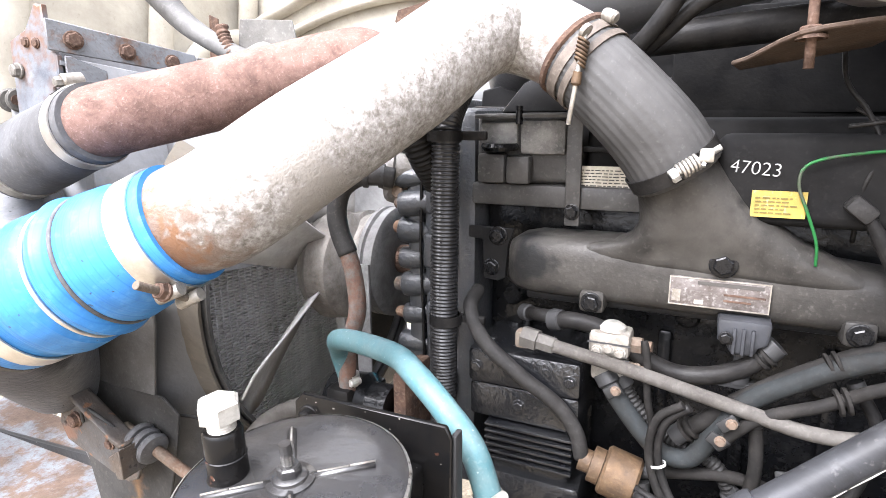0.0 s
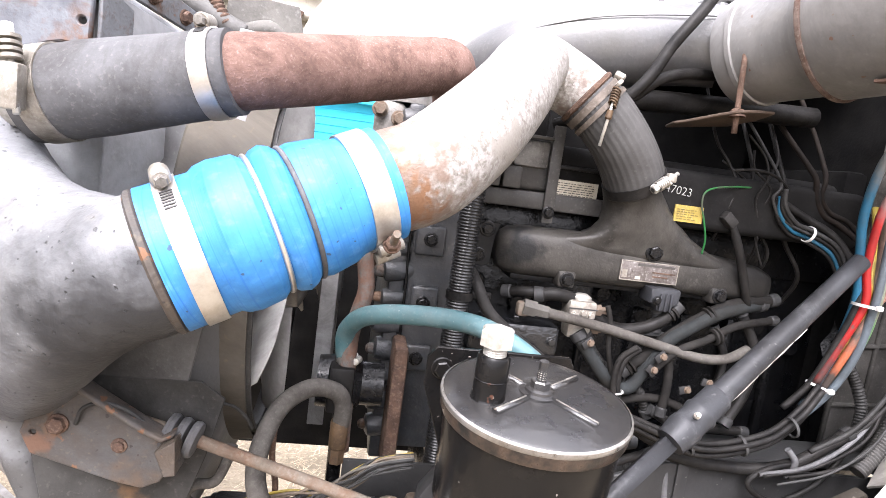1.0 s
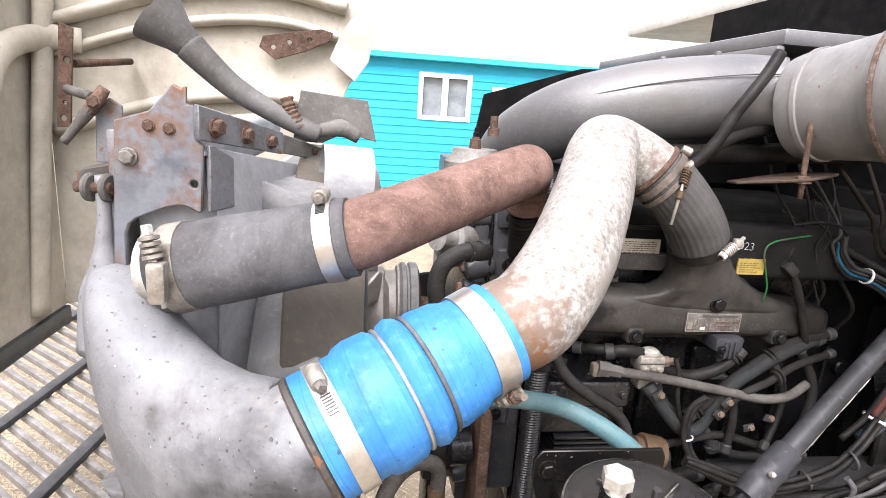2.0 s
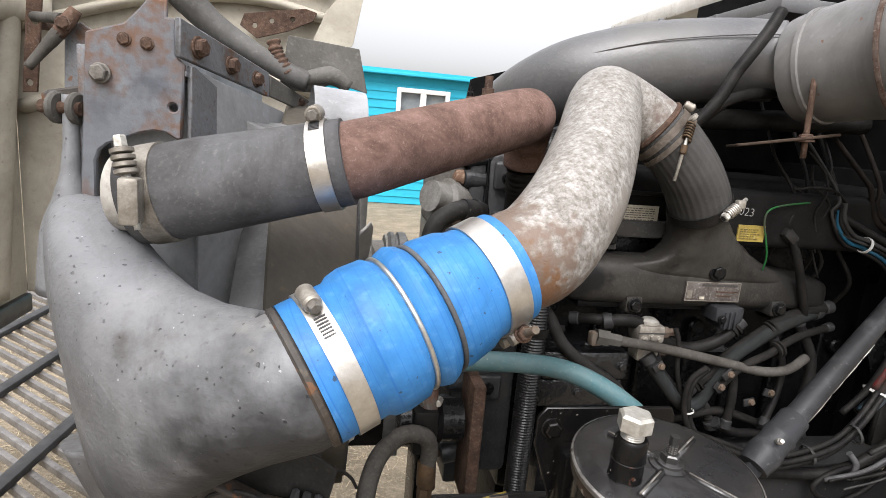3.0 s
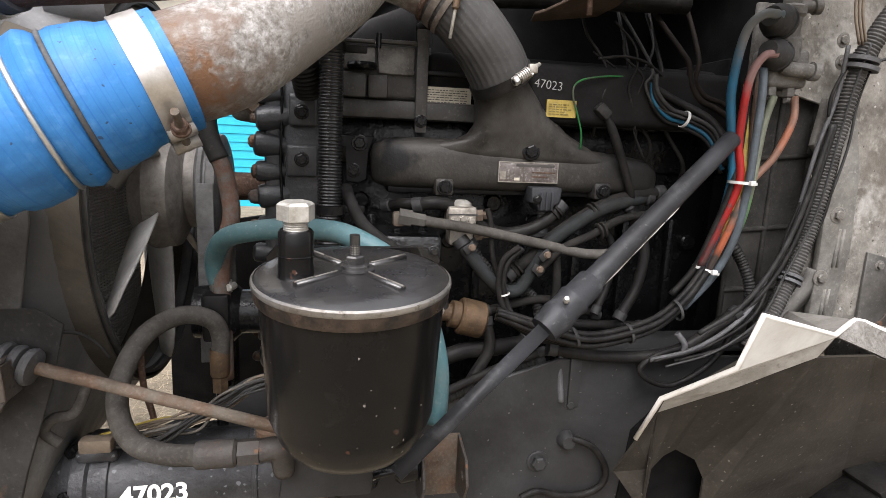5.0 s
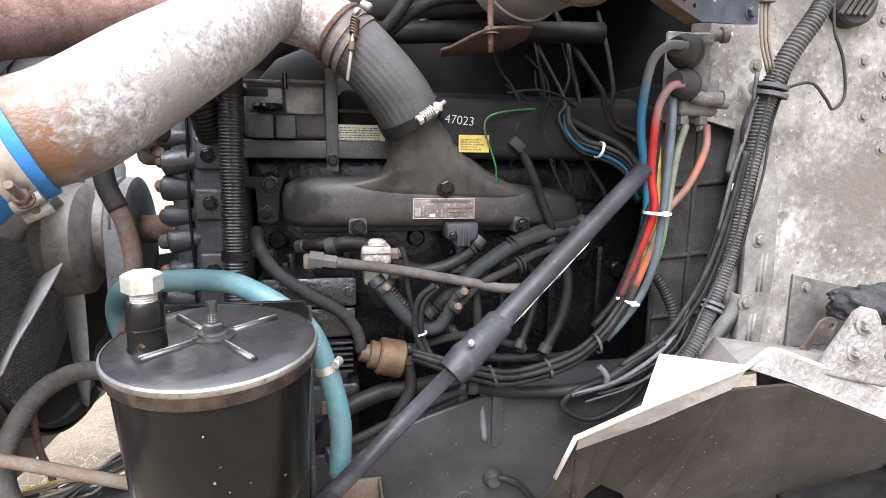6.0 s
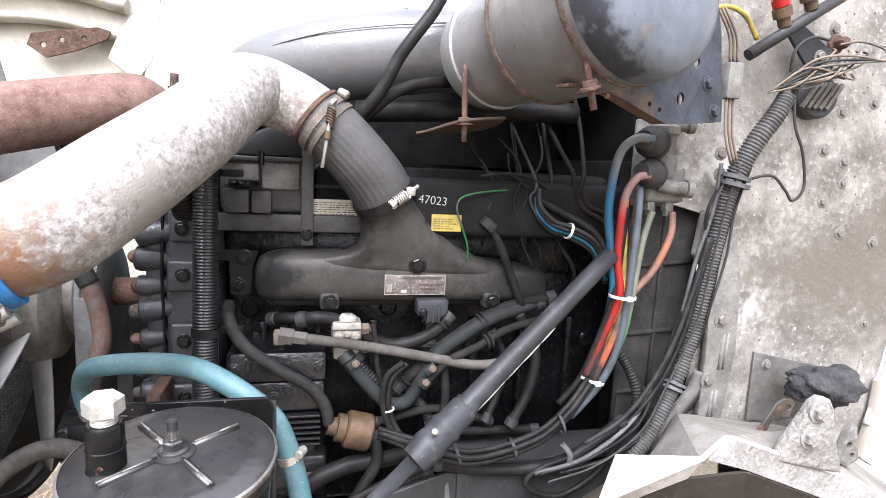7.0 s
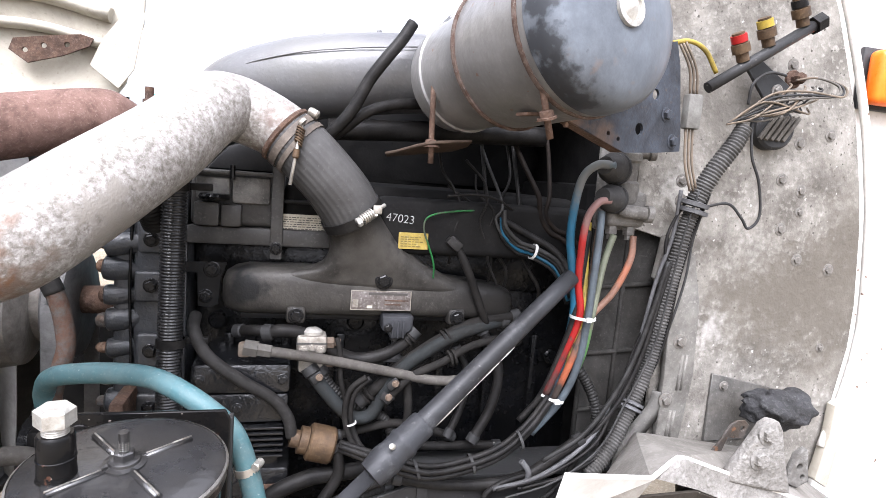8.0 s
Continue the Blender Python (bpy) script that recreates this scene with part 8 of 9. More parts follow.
def small_wires():
    hose("green_wire", [(0.172, 0.47, 1.546), (0.137, 0.462, 1.543), (0.106, 0.46, 1.537), (0.093, 0.46, 1.528), (0.092, 0.46, 1.512), (0.1, 0.462, 1.492), (0.111, 0.466, 1.463), (0.114, 0.472, 1.44)], 0.0014, WIRE_BRIGHT_GREEN, "thin green wire hanging over the manifold", "wire", n=8)
    hose("black_wire", [(0.12, 0.45, 1.565), (0.16, 0.45, 1.57), (0.2, 0.46, 1.565), (0.23, 0.47, 1.55)], 0.002, HOSE, "thin black wire above the manifold", "wire", n=8)
    for k, (a, b) in enumerate((((0.15, 0.47, 1.62), (0.19, 0.47, 1.50)), ((0.17, 0.48, 1.60), (0.2, 0.475, 1.47)), ((0.13, 0.49, 1.58), (0.22, 0.48, 1.43)))):
        m = (V(a) + V(b)) / 2 + V((0.015, -0.01, 0.01 * k))
        hose("engine_wire", [a, V(a).lerp(m, 0.5) + V((0.012 * (-1) ** k, 0, 0)), m, V(b).lerp(m, 0.4) + V((-0.01, 0, 0.006)), b], 0.0017, HOSE, "black wire running down behind the manifold", "wire", "engine wires", n=8)
    hose("dusty_line", [(0.25, 0.62, 1.72), (0.258, 0.55, 1.65), (0.27, 0.49, 1.59), (0.275, 0.475, 1.57), (0.278, 0.47, 1.542), (0.295, 0.468, 1.519), (0.318, 0.46, 1.507), (0.336, 0.43, 1.48), (0.338, 0.41, 1.44)], 0.0042, SOOTY_LINE, "sooty brown air line curving behind the bundle", "air line", "dusty lines", n=10)
    hose("dusty_line", [(0.33, 0.62, 1.72), (0.315, 0.55, 1.65), (0.297, 0.49, 1.59), (0.291, 0.475, 1.568), (0.286, 0.47, 1.546), (0.303, 0.468, 1.525), (0.33, 0.455, 1.511), (0.342, 0.42, 1.47), (0.34, 0.408, 1.43)], 0.0036, SOOTY_LINE, "sooty brown air line curving behind the bundle", "air line", "dusty lines", n=10)
    hose("black_tube", [(0.2, 0.475, 1.538), (0.216, 0.468, 1.533), (0.256, 0.462, 1.514), (0.296, 0.445, 1.492), (0.315, 0.425, 1.46), (0.32, 0.41, 1.42)], 0.0056, HOSE, "black rubber tube joining the wire bundle", "hose", n=12)
    hose("black_wire", [(0.19, 0.62, 1.72), (0.195, 0.52, 1.63), (0.211, 0.465, 1.559), (0.202, 0.462, 1.536), (0.213, 0.46, 1.513), (0.233, 0.456, 1.5), (0.262, 0.45, 1.49)], 0.0024, WIRE_GREY, "thin grey wire looping into the bundle", "wire", n=8)
    for a, b, d in (((0.12, 0.5, 1.61), (0.14, 0.47, 1.51), 0.0022), ((0.2, 0.52, 1.58), (0.24, 0.5, 1.45), 0.003), ((0.24, 0.52, 1.6), (0.21, 0.49, 1.46), 0.0022), ((0.26, 0.52, 1.56), (0.3, 0.5, 1.42), 0.0035)):
        a, b = V(a), V(b)
        bow = V((0.018 * (1 if a.x < 0.2 else -1), -0.006, -0.004))
        hose("hanging_wire", [a + V((0.01, 0.1, 0.14)), a + V((0.004, 0.05, 0.07)), a, a.lerp(b, 0.3) + bow * 0.7, a.lerp(b, 0.6) + bow, b, b + V((0.004, 0.03, -0.05))], d, HOSE, "sooty black wire hanging behind the manifold", "wire", "hanging wires", n=8)
    c = thing("plug_connector", "grey dusty electrical plug on a sheathed cable", "connector", (0.14, 0.463, 1.49))
    part("plug", box((0.128, 0.455, 1.487), (0.152, 0.472, 1.503), 0.004, Matrix.Rotation(0.7, 4, "Y")), OIL_HOSE, c)
    part("cable", tube([(0.146, 0.463, 1.489), (0.158, 0.463, 1.468), (0.172, 0.465, 1.44), (0.19, 0.468, 1.40), (0.205, 0.475, 1.37)], [0.005, 0.0065, 0.0065, 0.0065, 0.006], 12, 6), HOSE, c)
    for i in range(4):
        o = V((0, 0.004 * i, -0.0055 * i))
        hose("cross_wire", [V((0.21, 0.45, 1.55)) + o, V((0.215, 0.45, 1.525)) + o, V((0.24, 0.452, 1.503)) + o, V((0.267, 0.45, 1.495)) + o, V((0.3, 0.435, 1.475)) + o, V((0.318, 0.42, 1.43)) + o], 0.0032, (WIRE_GREY, HOSE, WIRE_BLUE, HOSE)[i], "thin wire joining the air line bundle", "wire", "wire bundle", n=8)
    t = thing("cable_tie", "white cable tie on the thin wires", "cable tie", (0.262, 0.455, 1.49))
    part("loop", lathe([(0, 0.011), (0, 0.0125), (0.004, 0.0125), (0.004, 0.011)], (0.262, 0.454, 1.49), (1, 0, -0.3), 20, caps=False), TIE, t)
    hose("thick_cable", [(0.055, 0.46, 1.80), (0.04, 0.455, 1.775), (0.018, 0.45, 1.745), (-0.002, 0.45, 1.715), (-0.022, 0.452, 1.675), (-0.05, 0.46, 1.64), (-0.085, 0.49, 1.615), (-0.12, 0.53, 1.60)], 0.0085, HOSE, "black rubber hose curving from the air cleaner", "hose", n=14)
    hose("second_cable", [(0.16, 0.52, 1.72), (0.1, 0.5, 1.70), (0.04, 0.478, 1.69), (0.0, 0.47, 1.675), (-0.03, 0.468, 1.65), (-0.06, 0.475, 1.625)], 0.008, HOSE, "black rubber hose behind the air cleaner ring", "hose", n=14)
    hose("cross_pipe", [(0.3, 0.54, 1.67), (0.1, 0.53, 1.66), (-0.05, 0.53, 1.65)], 0.016, HOSE, "dark pipe crossing below the duct", "pipe", n=16)


small_wires()


# ---- inner fender and bits at the cab side ----
LUG = box((-0.022, -0.05, -0.008), (0.022, 0.05, 0.008), 0.003)
LUG.materials.append(HOSE)


CHIPPED_WHITE = mat("scuffed_white_corner", (0.62, 0.61, 0.58), (0.52, 0.5, 0.46), (0.2, 0.17, 0.14), 0.5, 0.0, 16, 120, 0.45, 0.15, thin=0.16, spec=0.4, grime=0.2)
LUMPY = mat("mud_lumped_white", (0.215, 0.207, 0.193), (0.15, 0.143, 0.131), (0.28, 0.273, 0.256), 0.85, 0.0, 24, 120, 0.48, 1.0, 0.005, thin=0.02, spec=0.15, grime=0.5)
PALE_MUD = mat("pale_dusty_shelf", (0.2, 0.19, 0.173), (0.13, 0.122, 0.109), (0.25, 0.24, 0.222), 0.8, 0.0, 12, 120, 0.48, 0.4, 0.003, thin=0.05, spec=0.15, grime=0.5)


def inner_fender():
    f = thing("inner_fender", "dusty inner fender with a chipped white painted edge", "fender", (0.45, 0.3, 1.1))
    corner, dip, hump, far, end = V((0.212, 0.185, 1.274)), V((0.368, 0.246, 1.228)), V((0.43, 0.28, 1.236)), V((0.676, 0.29, 1.146)), V((0.90, 0.30, 1.02))
    kink, fold, tip_low = V((0.219, 0.221, 1.2)), V((0.169, 0.285, 1.135)), V((0.158, 0.315, 1.065))
    rise, crest = dip.lerp(hump, 0.75) + V((0, 0, 0.001)), V((0.446, 0.281, 1.233))
    part("edge", tube([tip_low, fold, kink, corner, dip, rise, hump, crest, far, end], 0.0034, 10, 1), WHITE_PAINT, f, "chipped white painted edge")
    wing = part("white_wing", mesh_of("wing", [fold, kink, corner, dip, fold.lerp(dip, 0.5) + V((0, 0.004, -0.002))], [(0, 1, 4), (1, 2, 3), (1, 3, 4)], False), CHIPPED_WHITE, f, "bent white corner with scuffs")
    wing.modifiers.new("thickness", "SOLIDIFY").thickness = 0.003
    far_low, end_low = V((0.668, 0.284, 1.106)), V((0.9, 0.28, 0.98))
    fl = part("flange", mesh_of("flange", [dip, rise, hump, crest, far, end, end_low, far_low, V((0.46, 0.272, 1.192)), V((0.38, 0.255, 1.222))], [(0, 1, 2, 3, 8, 9), (3, 4, 7, 8), (4, 5, 6, 7)], False), LUMPY, f, "mud-spattered grey-white flange")
    fl.modifiers.new("thickness", "SOLIDIFY").thickness = 0.003
    lip = part("lower_lip", mesh_of("lip", [fold, fold.lerp(dip, 0.5) + V((0, 0.004, -0.002)), dip, V((0.362, 0.262, 1.196)), V((0.27, 0.285, 1.148)), V((0.18, 0.312, 1.105))], [(0, 1, 4, 5), (1, 2, 3, 4)], False), DIRTY_WHITE, f, "mud-stained tan lower lip")
    lip.modifiers.new("thickness", "SOLIDIFY").thickness = 0.003
    upper = [V((0.18, 0.3125, 1.1045)), V((0.205, 0.305, 1.117)), V((0.24, 0.2945, 1.134)), V((0.27, 0.2855, 1.1475)), V((0.315, 0.274, 1.172)), V((0.362, 0.2625, 1.1955)), V((0.46, 0.2725, 1.1915)), far_low, end_low]
    low = [V((0.2, 0.352, 0.93)), V((0.205, 0.35, 1.0)), V((0.222, 0.349, 1.02)), V((0.24, 0.349, 1.029)), V((0.275, 0.352, 1.009)), V((0.299, 0.36, 0.971)), V((0.305, 0.37, 0.9)), V((0.60, 0.42, 0.86)), V((0.95, 0.42, 0.8))]
    sk = part("skirt", mesh_of("skirt", upper + low, [(i, i + 1, i + 10, i + 9) for i in range(8)], False), FENDER_IN, f, "mud-brown inner face of the fender")
    sk.modifiers.new("thickness", "SOLIDIFY").thickness = 0.004
    tip = part("tip", mesh_of("tip", [tip_low, fold, upper[0], low[1], low[0], V((0.149, 0.35, 0.999))], [(0, 1, 2), (0, 2, 3, 5), (5, 3, 4)], False), FENDER_IN, f)
    tip.modifiers.new("thickness", "SOLIDIFY").thickness = 0.004
    sh = part("shelf", mesh_of("shelf", [dip + V((0, 0.003, 0)), hump + V((0, 0.003, 0)), far + V((0, 0.003, 0)), end + V((0, 0.003, 0)), V((0.36, 0.36, 1.15)), V((0.46, 0.425, 1.205)), V((0.72, 0.43, 1.16)), V((0.9, 0.42, 1.05))], [(0, 1, 5, 4), (1, 2, 6, 5), (2, 3, 7, 6)], False), PALE_MUD, f, "pale dusty shelf behind the edge")
    sh.modifiers.new("thickness", "SOLIDIFY").thickness = 0.003
    part("clip", box((0.25, 0.30, 1.13), (0.31, 0.32, 1.16), 0.004, Matrix.Rotation(-0.5, 4, "Y")), FENDER_IN, f)
    # Added sheet that paints the dark inside of the arch.
    fl2 = thing("arch_shade_sheet", "near-black sheet added for the shade inside the fender arch", "flap", (0.27, 0.396, 0.9))
    part("sheet", prism([(0.185, 0.9), (0.37, 0.9), (0.37, 1.05), (0.3, 1.075), (0.24, 1.07), (0.2, 1.03)], (0, 0.404, 0), (1, 0, 0), (0, 0, 1), 0.005, 0.001, 1), SHADE_BLACK, fl2)
    tyre = thing("front_tyre", "black truck front tyre under the fender", "tyre", (0.75, 0.2, 0.5))
    part("tread", lathe([(0, 0.30), (0.0, 0.44), (0.03, 0.5), (0.06, 0.52), (0.2, 0.52), (0.24, 0.5), (0.27, 0.44), (0.27, 0.30)], (0.86, 0.16, 0.525), (0, 1, 0), 64, caps=False), HOSE, tyre)
    for i in range(44):
        q = 2 * math.pi * i / 44
        part("lug", LUG, None, tyre, "", Matrix.Translation((0.86, 0.295, 0.525)) @ Matrix.Rotation(q, 4, "Y") @ Matrix.Translation((0, 0.06 * (-1) ** i, 0.522)))
    b = thing("fender_bracket", "mud-spattered white cast fender bracket with bolts", "bracket", (0.56, 0.28, 1.2))
    web = [(0.515, 1.195), (0.522, 1.21), (0.552, 1.252), (0.568, 1.277), (0.58, 1.284), (0.593, 1.281), (0.601, 1.268), (0.612, 1.225), (0.632, 1.168), (0.575, 1.18)]
    part("web", prism(web, (0, 0.298, 0), (1, 0, 0), (0, 0, 1), 0.02, 0.005, 3), LUMPY, b)
    part("base_block", prism([(0.548, 1.175), (0.618, 1.16), (0.64, 1.15), (0.545, 1.165)], (0, 0.34, 0), (1, 0, 0), (0, 0, 1), 0.04, 0.004, 2), LUMPY, b)
    part("slotted_arm", prism([(0.683, 1.205), (0.70, 1.215), (0.712, 1.16), (0.69, 1.15), (0.668, 1.16)], (0, 0.335, 0), (1, 0, 0), (0, 0, 1), 0.012, 0.002, 2, holes=[(0.69, 1.185, 0.005), (0.698, 1.168, 0.004)]), MUDDY, b, "slotted grey support arm")
    bolt(b, (0.574, 0.278, 1.265), (0, -1, 0), 0.0115, 0.009, LUMPY, 1.45)
    bolt(b, (0.565, 0.278, 1.228), (0, -1, 0), 0.0115, 0.009, LUMPY, 1.45)
    part("tab", prism([(0.548, 1.19), (0.575, 1.198), (0.583, 1.221), (0.612, 1.216), (0.62, 1.24), (0.612, 1.247), (0.598, 1.248), (0.586, 1.242), (0.57, 1.216)], (0, 0.365, 0), (1, 0, 0), (0, 0, 1), 0.004, 0.001, 1, holes=[(0.608, 1.234, 0.004)]), BRACKET, b, "tan rusty angled tab")
    strip = thing("cream_strip", "cream plastic filler strip beside the cab edge", "trim", (0.86, 0.43, 1.09))
    part("body", prism([(0.838, 1.1), (0.87, 1.082), (0.886, 1.2), (0.872, 1.25), (0.858, 1.24), (0.856, 1.19)], (0, 0.44, 0), (1, 0, 0), (0, 0, 1), 0.02, 0.004, 2), HOOD, strip)
    r = thing("rag", "crumpled black rag stuffed behind the fender bracket", "cloth", (0.68, 0.37, 1.24))
    bm = bmesh.new()
    bmesh.ops.create_icosphere(bm, subdivisions=4, radius=1)
    for v in bm.verts:
        fold_line = math.sin(9 * v.co.x + 5 * noise.noise(v.co * 2.3) + 4 * v.co.z)
        k = 1 + 0.3 * noise.noise(v.co * 1.7) + 0.12 * noise.noise(v.co * 4.1) + 0.07 * fold_line
        v.co = V((0.685 + v.co.x * 0.06 * k, 0.375 + v.co.y * 0.04 * k, 1.262 + v.co.z * 0.03 * k))
    o = part("cloth", bm, RAG, r)
    o.data.shade_smooth()


inner_fender()


def cab_side():
    w = tagged(new("wall_cab"), "white painted cab side beyond the cowl", "wall", kind="structure")
    part("sheet", prism([(0.86, 0.6), (2.6, 0.6), (2.6, 2.4), (0.70, 2.4), (0.73, 2.0), (0.78, 1.92), (0.845, 1.76), (0.88, 1.63), (0.905, 1.45), (0.9, 1.3)], (0, 0.50, 0), (1, 0, 0), (0, 0, 1), 0.03, 0.004, 1), WHITE_PAINT, w)
    part("back", box((0.46, 0.51, 2.003), (2.6, 1.9, 2.05), 0.01), WHITE_PAINT, w)
    m = thing("marker_lamp", "orange side marker lamp on the cab", "lamp", (0.93, 0.45, 1.765))
    part("lens", box((0.845, 0.425, 1.771), (1.0, 0.458, 1.862), 0.012, segs=4), ORANGE, m)
    part("base", box((0.84, 0.4585, 1.765), (1.01, 0.469, 1.87), 0.004), GRILLE, m)


cab_side()


CREAM_GREY = mat("grey_plastic_plug", (0.17, 0.167, 0.155), (0.12, 0.117, 0.108), None, 0.6, 0.0, spec=0.3)
WIRE_PALE = mat("pale_wire", (0.13, 0.122, 0.108), (0.08, 0.073, 0.064), None, 0.6, 0.0, spec=0.3)


def cowl_fittings():
    b = thing("pressure_manifold_bar", "black bar with sensor plugs on the cowl", "sensor bar", (0.62, 0.42, 1.8))
    p0, p1 = V((0.488, 0.392, 1.752)), V((0.665, 0.388, 1.868))
    part("bar", tube([p0, p1], 0.0085, 16, 2), RAIL, b)
    d = (p1 - p0).normalized()
    part("end_nut", lathe([(0, 0.014), (0.018, 0.014)], p1 - d * 0.012, d, 6), HOSE, b)
    for s, m in ((0.32, WIRE_RED), (0.55, WIRE_YELLOW), (0.86, HOSE)):
        q = p0 + d * ((p1 - p0).length * s)
        st = part("sender", lathe([(0.008, 0.009), (0.02, 0.009), (0.021, 0.013), (0.034, 0.013), (0.035, 0.009), (0.05, 0.009)], q, (-0.45, -0.1, 0.9), 16), BRASS, b, "brass pressure sender")
        part("cap", lathe([(0.036, 0.0115), (0.047, 0.0115)], q, (-0.45, -0.1, 0.9), 16), m, st)
    part("stay", prism([(0.565, 1.80), (0.585, 1.815), (0.655, 1.775), (0.645, 1.745), (0.615, 1.745)], (0, 0.42, 0), (1, 0, 0), (0, 0, 1), 0.006, 0.001, 1), RAIL, b)
    bolt(b, (0.63, 0.413, 1.765), (0, -1, 0), 0.007, 0.006, COWL_BOLT, 1.5)
    w = thing("wire_cluster", "cluster of loose grey wires with ring terminals on a cowl stud", "wire", (0.62, 0.4, 1.7))
    for i in range(14):
        a = V((0.525 + 0.0013 * i, 0.388, 1.702 + 0.001 * i))
        mid = V((0.565 + 0.004 * i, 0.375 + 0.004 * (i % 3), 1.722 + 0.005 * ((i * 5) % 4) + random.uniform(-0.006, 0.006)))
        end = V((0.625 + 0.014 * (i % 5), 0.385 + 0.003 * (i % 2), 1.765 - 0.011 * (i % 4)))
        part("strand", tube([a, mid, end, end + V((0.02, 0.02, 0.012))], 0.0016, 8, 6), (WIRE_TAN, WIRE_GREY, WIRE_PALE)[i % 3], w)
    for k in range(3):
        part("loop", tube([(0.545, 0.385, 1.715), (0.59, 0.378, 1.74 + 0.006 * k), (0.65, 0.375, 1.752 + 0.005 * k), (0.71 + 0.006 * k, 0.38, 1.762), (0.722 + 0.006 * k, 0.39, 1.78), (0.69, 0.4, 1.79), (0.66, 0.41, 1.785)], 0.0018, 8, 8), (WIRE_PALE, WIRE_GREY, WIRE_TAN)[k], w)
    part("arc", tube([(0.56, 0.39, 1.735), (0.56, 0.385, 1.765), (0.59, 0.39, 1.785), (0.64, 0.41, 1.79)], 0.0022, 8, 8), WIRE_GREY, w)
    bolt(w, (0.672, 0.43, 1.79), (0, -1, 0), 0.009, 0.022, RUST, 1.6)
    h = thing("horn_buzzer", "round grey slotted buzzer on the cowl", "buzzer", (0.655, 0.43, 1.69))
    part("body", lathe([(0, 0.034), (0.02, 0.034), (0.024, 0.03)], (0.668, 0.446, 1.718), (-0.1, -1, 0), 32), RAIL, h)
    for i in range(5):
        part("slat", box((0.642 + 0.011 * i, 0.4155, 1.694), (0.648 + 0.011 * i, 0.4215, 1.742), 0.001, Matrix.Rotation(0.6, 4, "Y")), WIRE_PALE, h)
    shift(h, -0.017, 0, -0.008)
    hose("yellow_wire", [(0.415, 0.385, 1.805), (0.445, 0.387, 1.812), (0.475, 0.39, 1.803), (0.5, 0.393, 1.775)], 0.0035, WIRE_YELLOW, "yellow wire curving over the cowl", "wire", n=8)
    c = thing("relay_connector", "grey inline connector with hanging wires", "connector", (0.475, 0.38, 1.68))
    part("plug", box((0.455, 0.385, 1.69), (0.479, 0.402, 1.74), 0.003), CREAM_GREY, c)
    for i in range(3):
        part("lead", tube([(0.46 + 0.006 * i, 0.393, 1.69), (0.466 + 0.006 * i, 0.393, 1.64), (0.482 + 0.006 * i, 0.395, 1.6)], 0.0019, 8, 4), WIRE_TAN, c)
        part("lead", tube([(0.46 + 0.006 * i, 0.393, 1.74), (0.452 + 0.006 * i, 0.39, 1.775), (0.425 + 0.006 * i, 0.385, 1.81)], 0.0019, 8, 4), WIRE_TAN, c)


cowl_fittings()


# ---- hose loop, coolant tube and lower wiring at the engine front ----
DUSTY_BLACK = mat("dusty_black_rubber", (0.03, 0.0285, 0.0275), (0.016, 0.0155, 0.015), (0.07, 0.064, 0.058), 0.6, 0.0, 30, 240, 0.5, 0.2, thin=0.07, spec=0.35)
FLAKING = mat("flaking_grey_on_rust", (0.1, 0.058, 0.042), (0.095, 0.094, 0.088), (0.05, 0.042, 0.038), 0.8, 0.0, 32, 220, 0.48, 0.5, spread=0.07, thin=0.04, spec=0.3)
def steering_hose():
    e = thing("steering_hose", "dusty looped steering hose with brown crimped ends", "hose", (-0.407, 0.396, 1.1))
    part("sleeve", tube([(-0.384, 0.42, 1.15), (-0.382, 0.418, 1.185), (-0.393, 0.41, 1.209), (-0.425, 0.395, 1.218), (-0.457, 0.365, 1.203), (-0.472, 0.328, 1.166), (-0.468, 0.305, 1.132), (-0.447, 0.287, 1.108), (-0.41, 0.275, 1.1), (-0.37, 0.269, 1.1)], 0.0115, 20, 8), DUSTY_HOSE, e)
    part("crimp", lathe([(0, 0.0135), (0.003, 0.015), (0.04, 0.015), (0.043, 0.012)], (-0.382, 0.2695, 1.1005), (1, 0, 0.02), 20), BRACKET, e, "tan crimped sleeve")
    part("nut", lathe([(0, 0.0145), (0.022, 0.0145)], (-0.338, 0.2695, 1.1015), (1, 0, 0.02), 6), BRACKET, e)
    part("elbow", tube([(-0.316, 0.27, 1.102), (-0.3, 0.27, 1.104), (-0.294, 0.275, 1.095), (-0.292, 0.29, 1.065)], 0.0125, 16, 5), BRACKET, e)
    part("crimp", lathe([(0, 0.0105), (0.003, 0.0122), (0.035, 0.0125), (0.038, 0.0115)], (-0.384, 0.42, 1.128), (0, 0, 1), 20), BRASS, e, "brown crimped sleeve")
    part("nut", lathe([(0, 0.0105), (0.02, 0.0105)], (-0.384, 0.42, 1.107), (0, 0, 1), 6), BRASS, e)


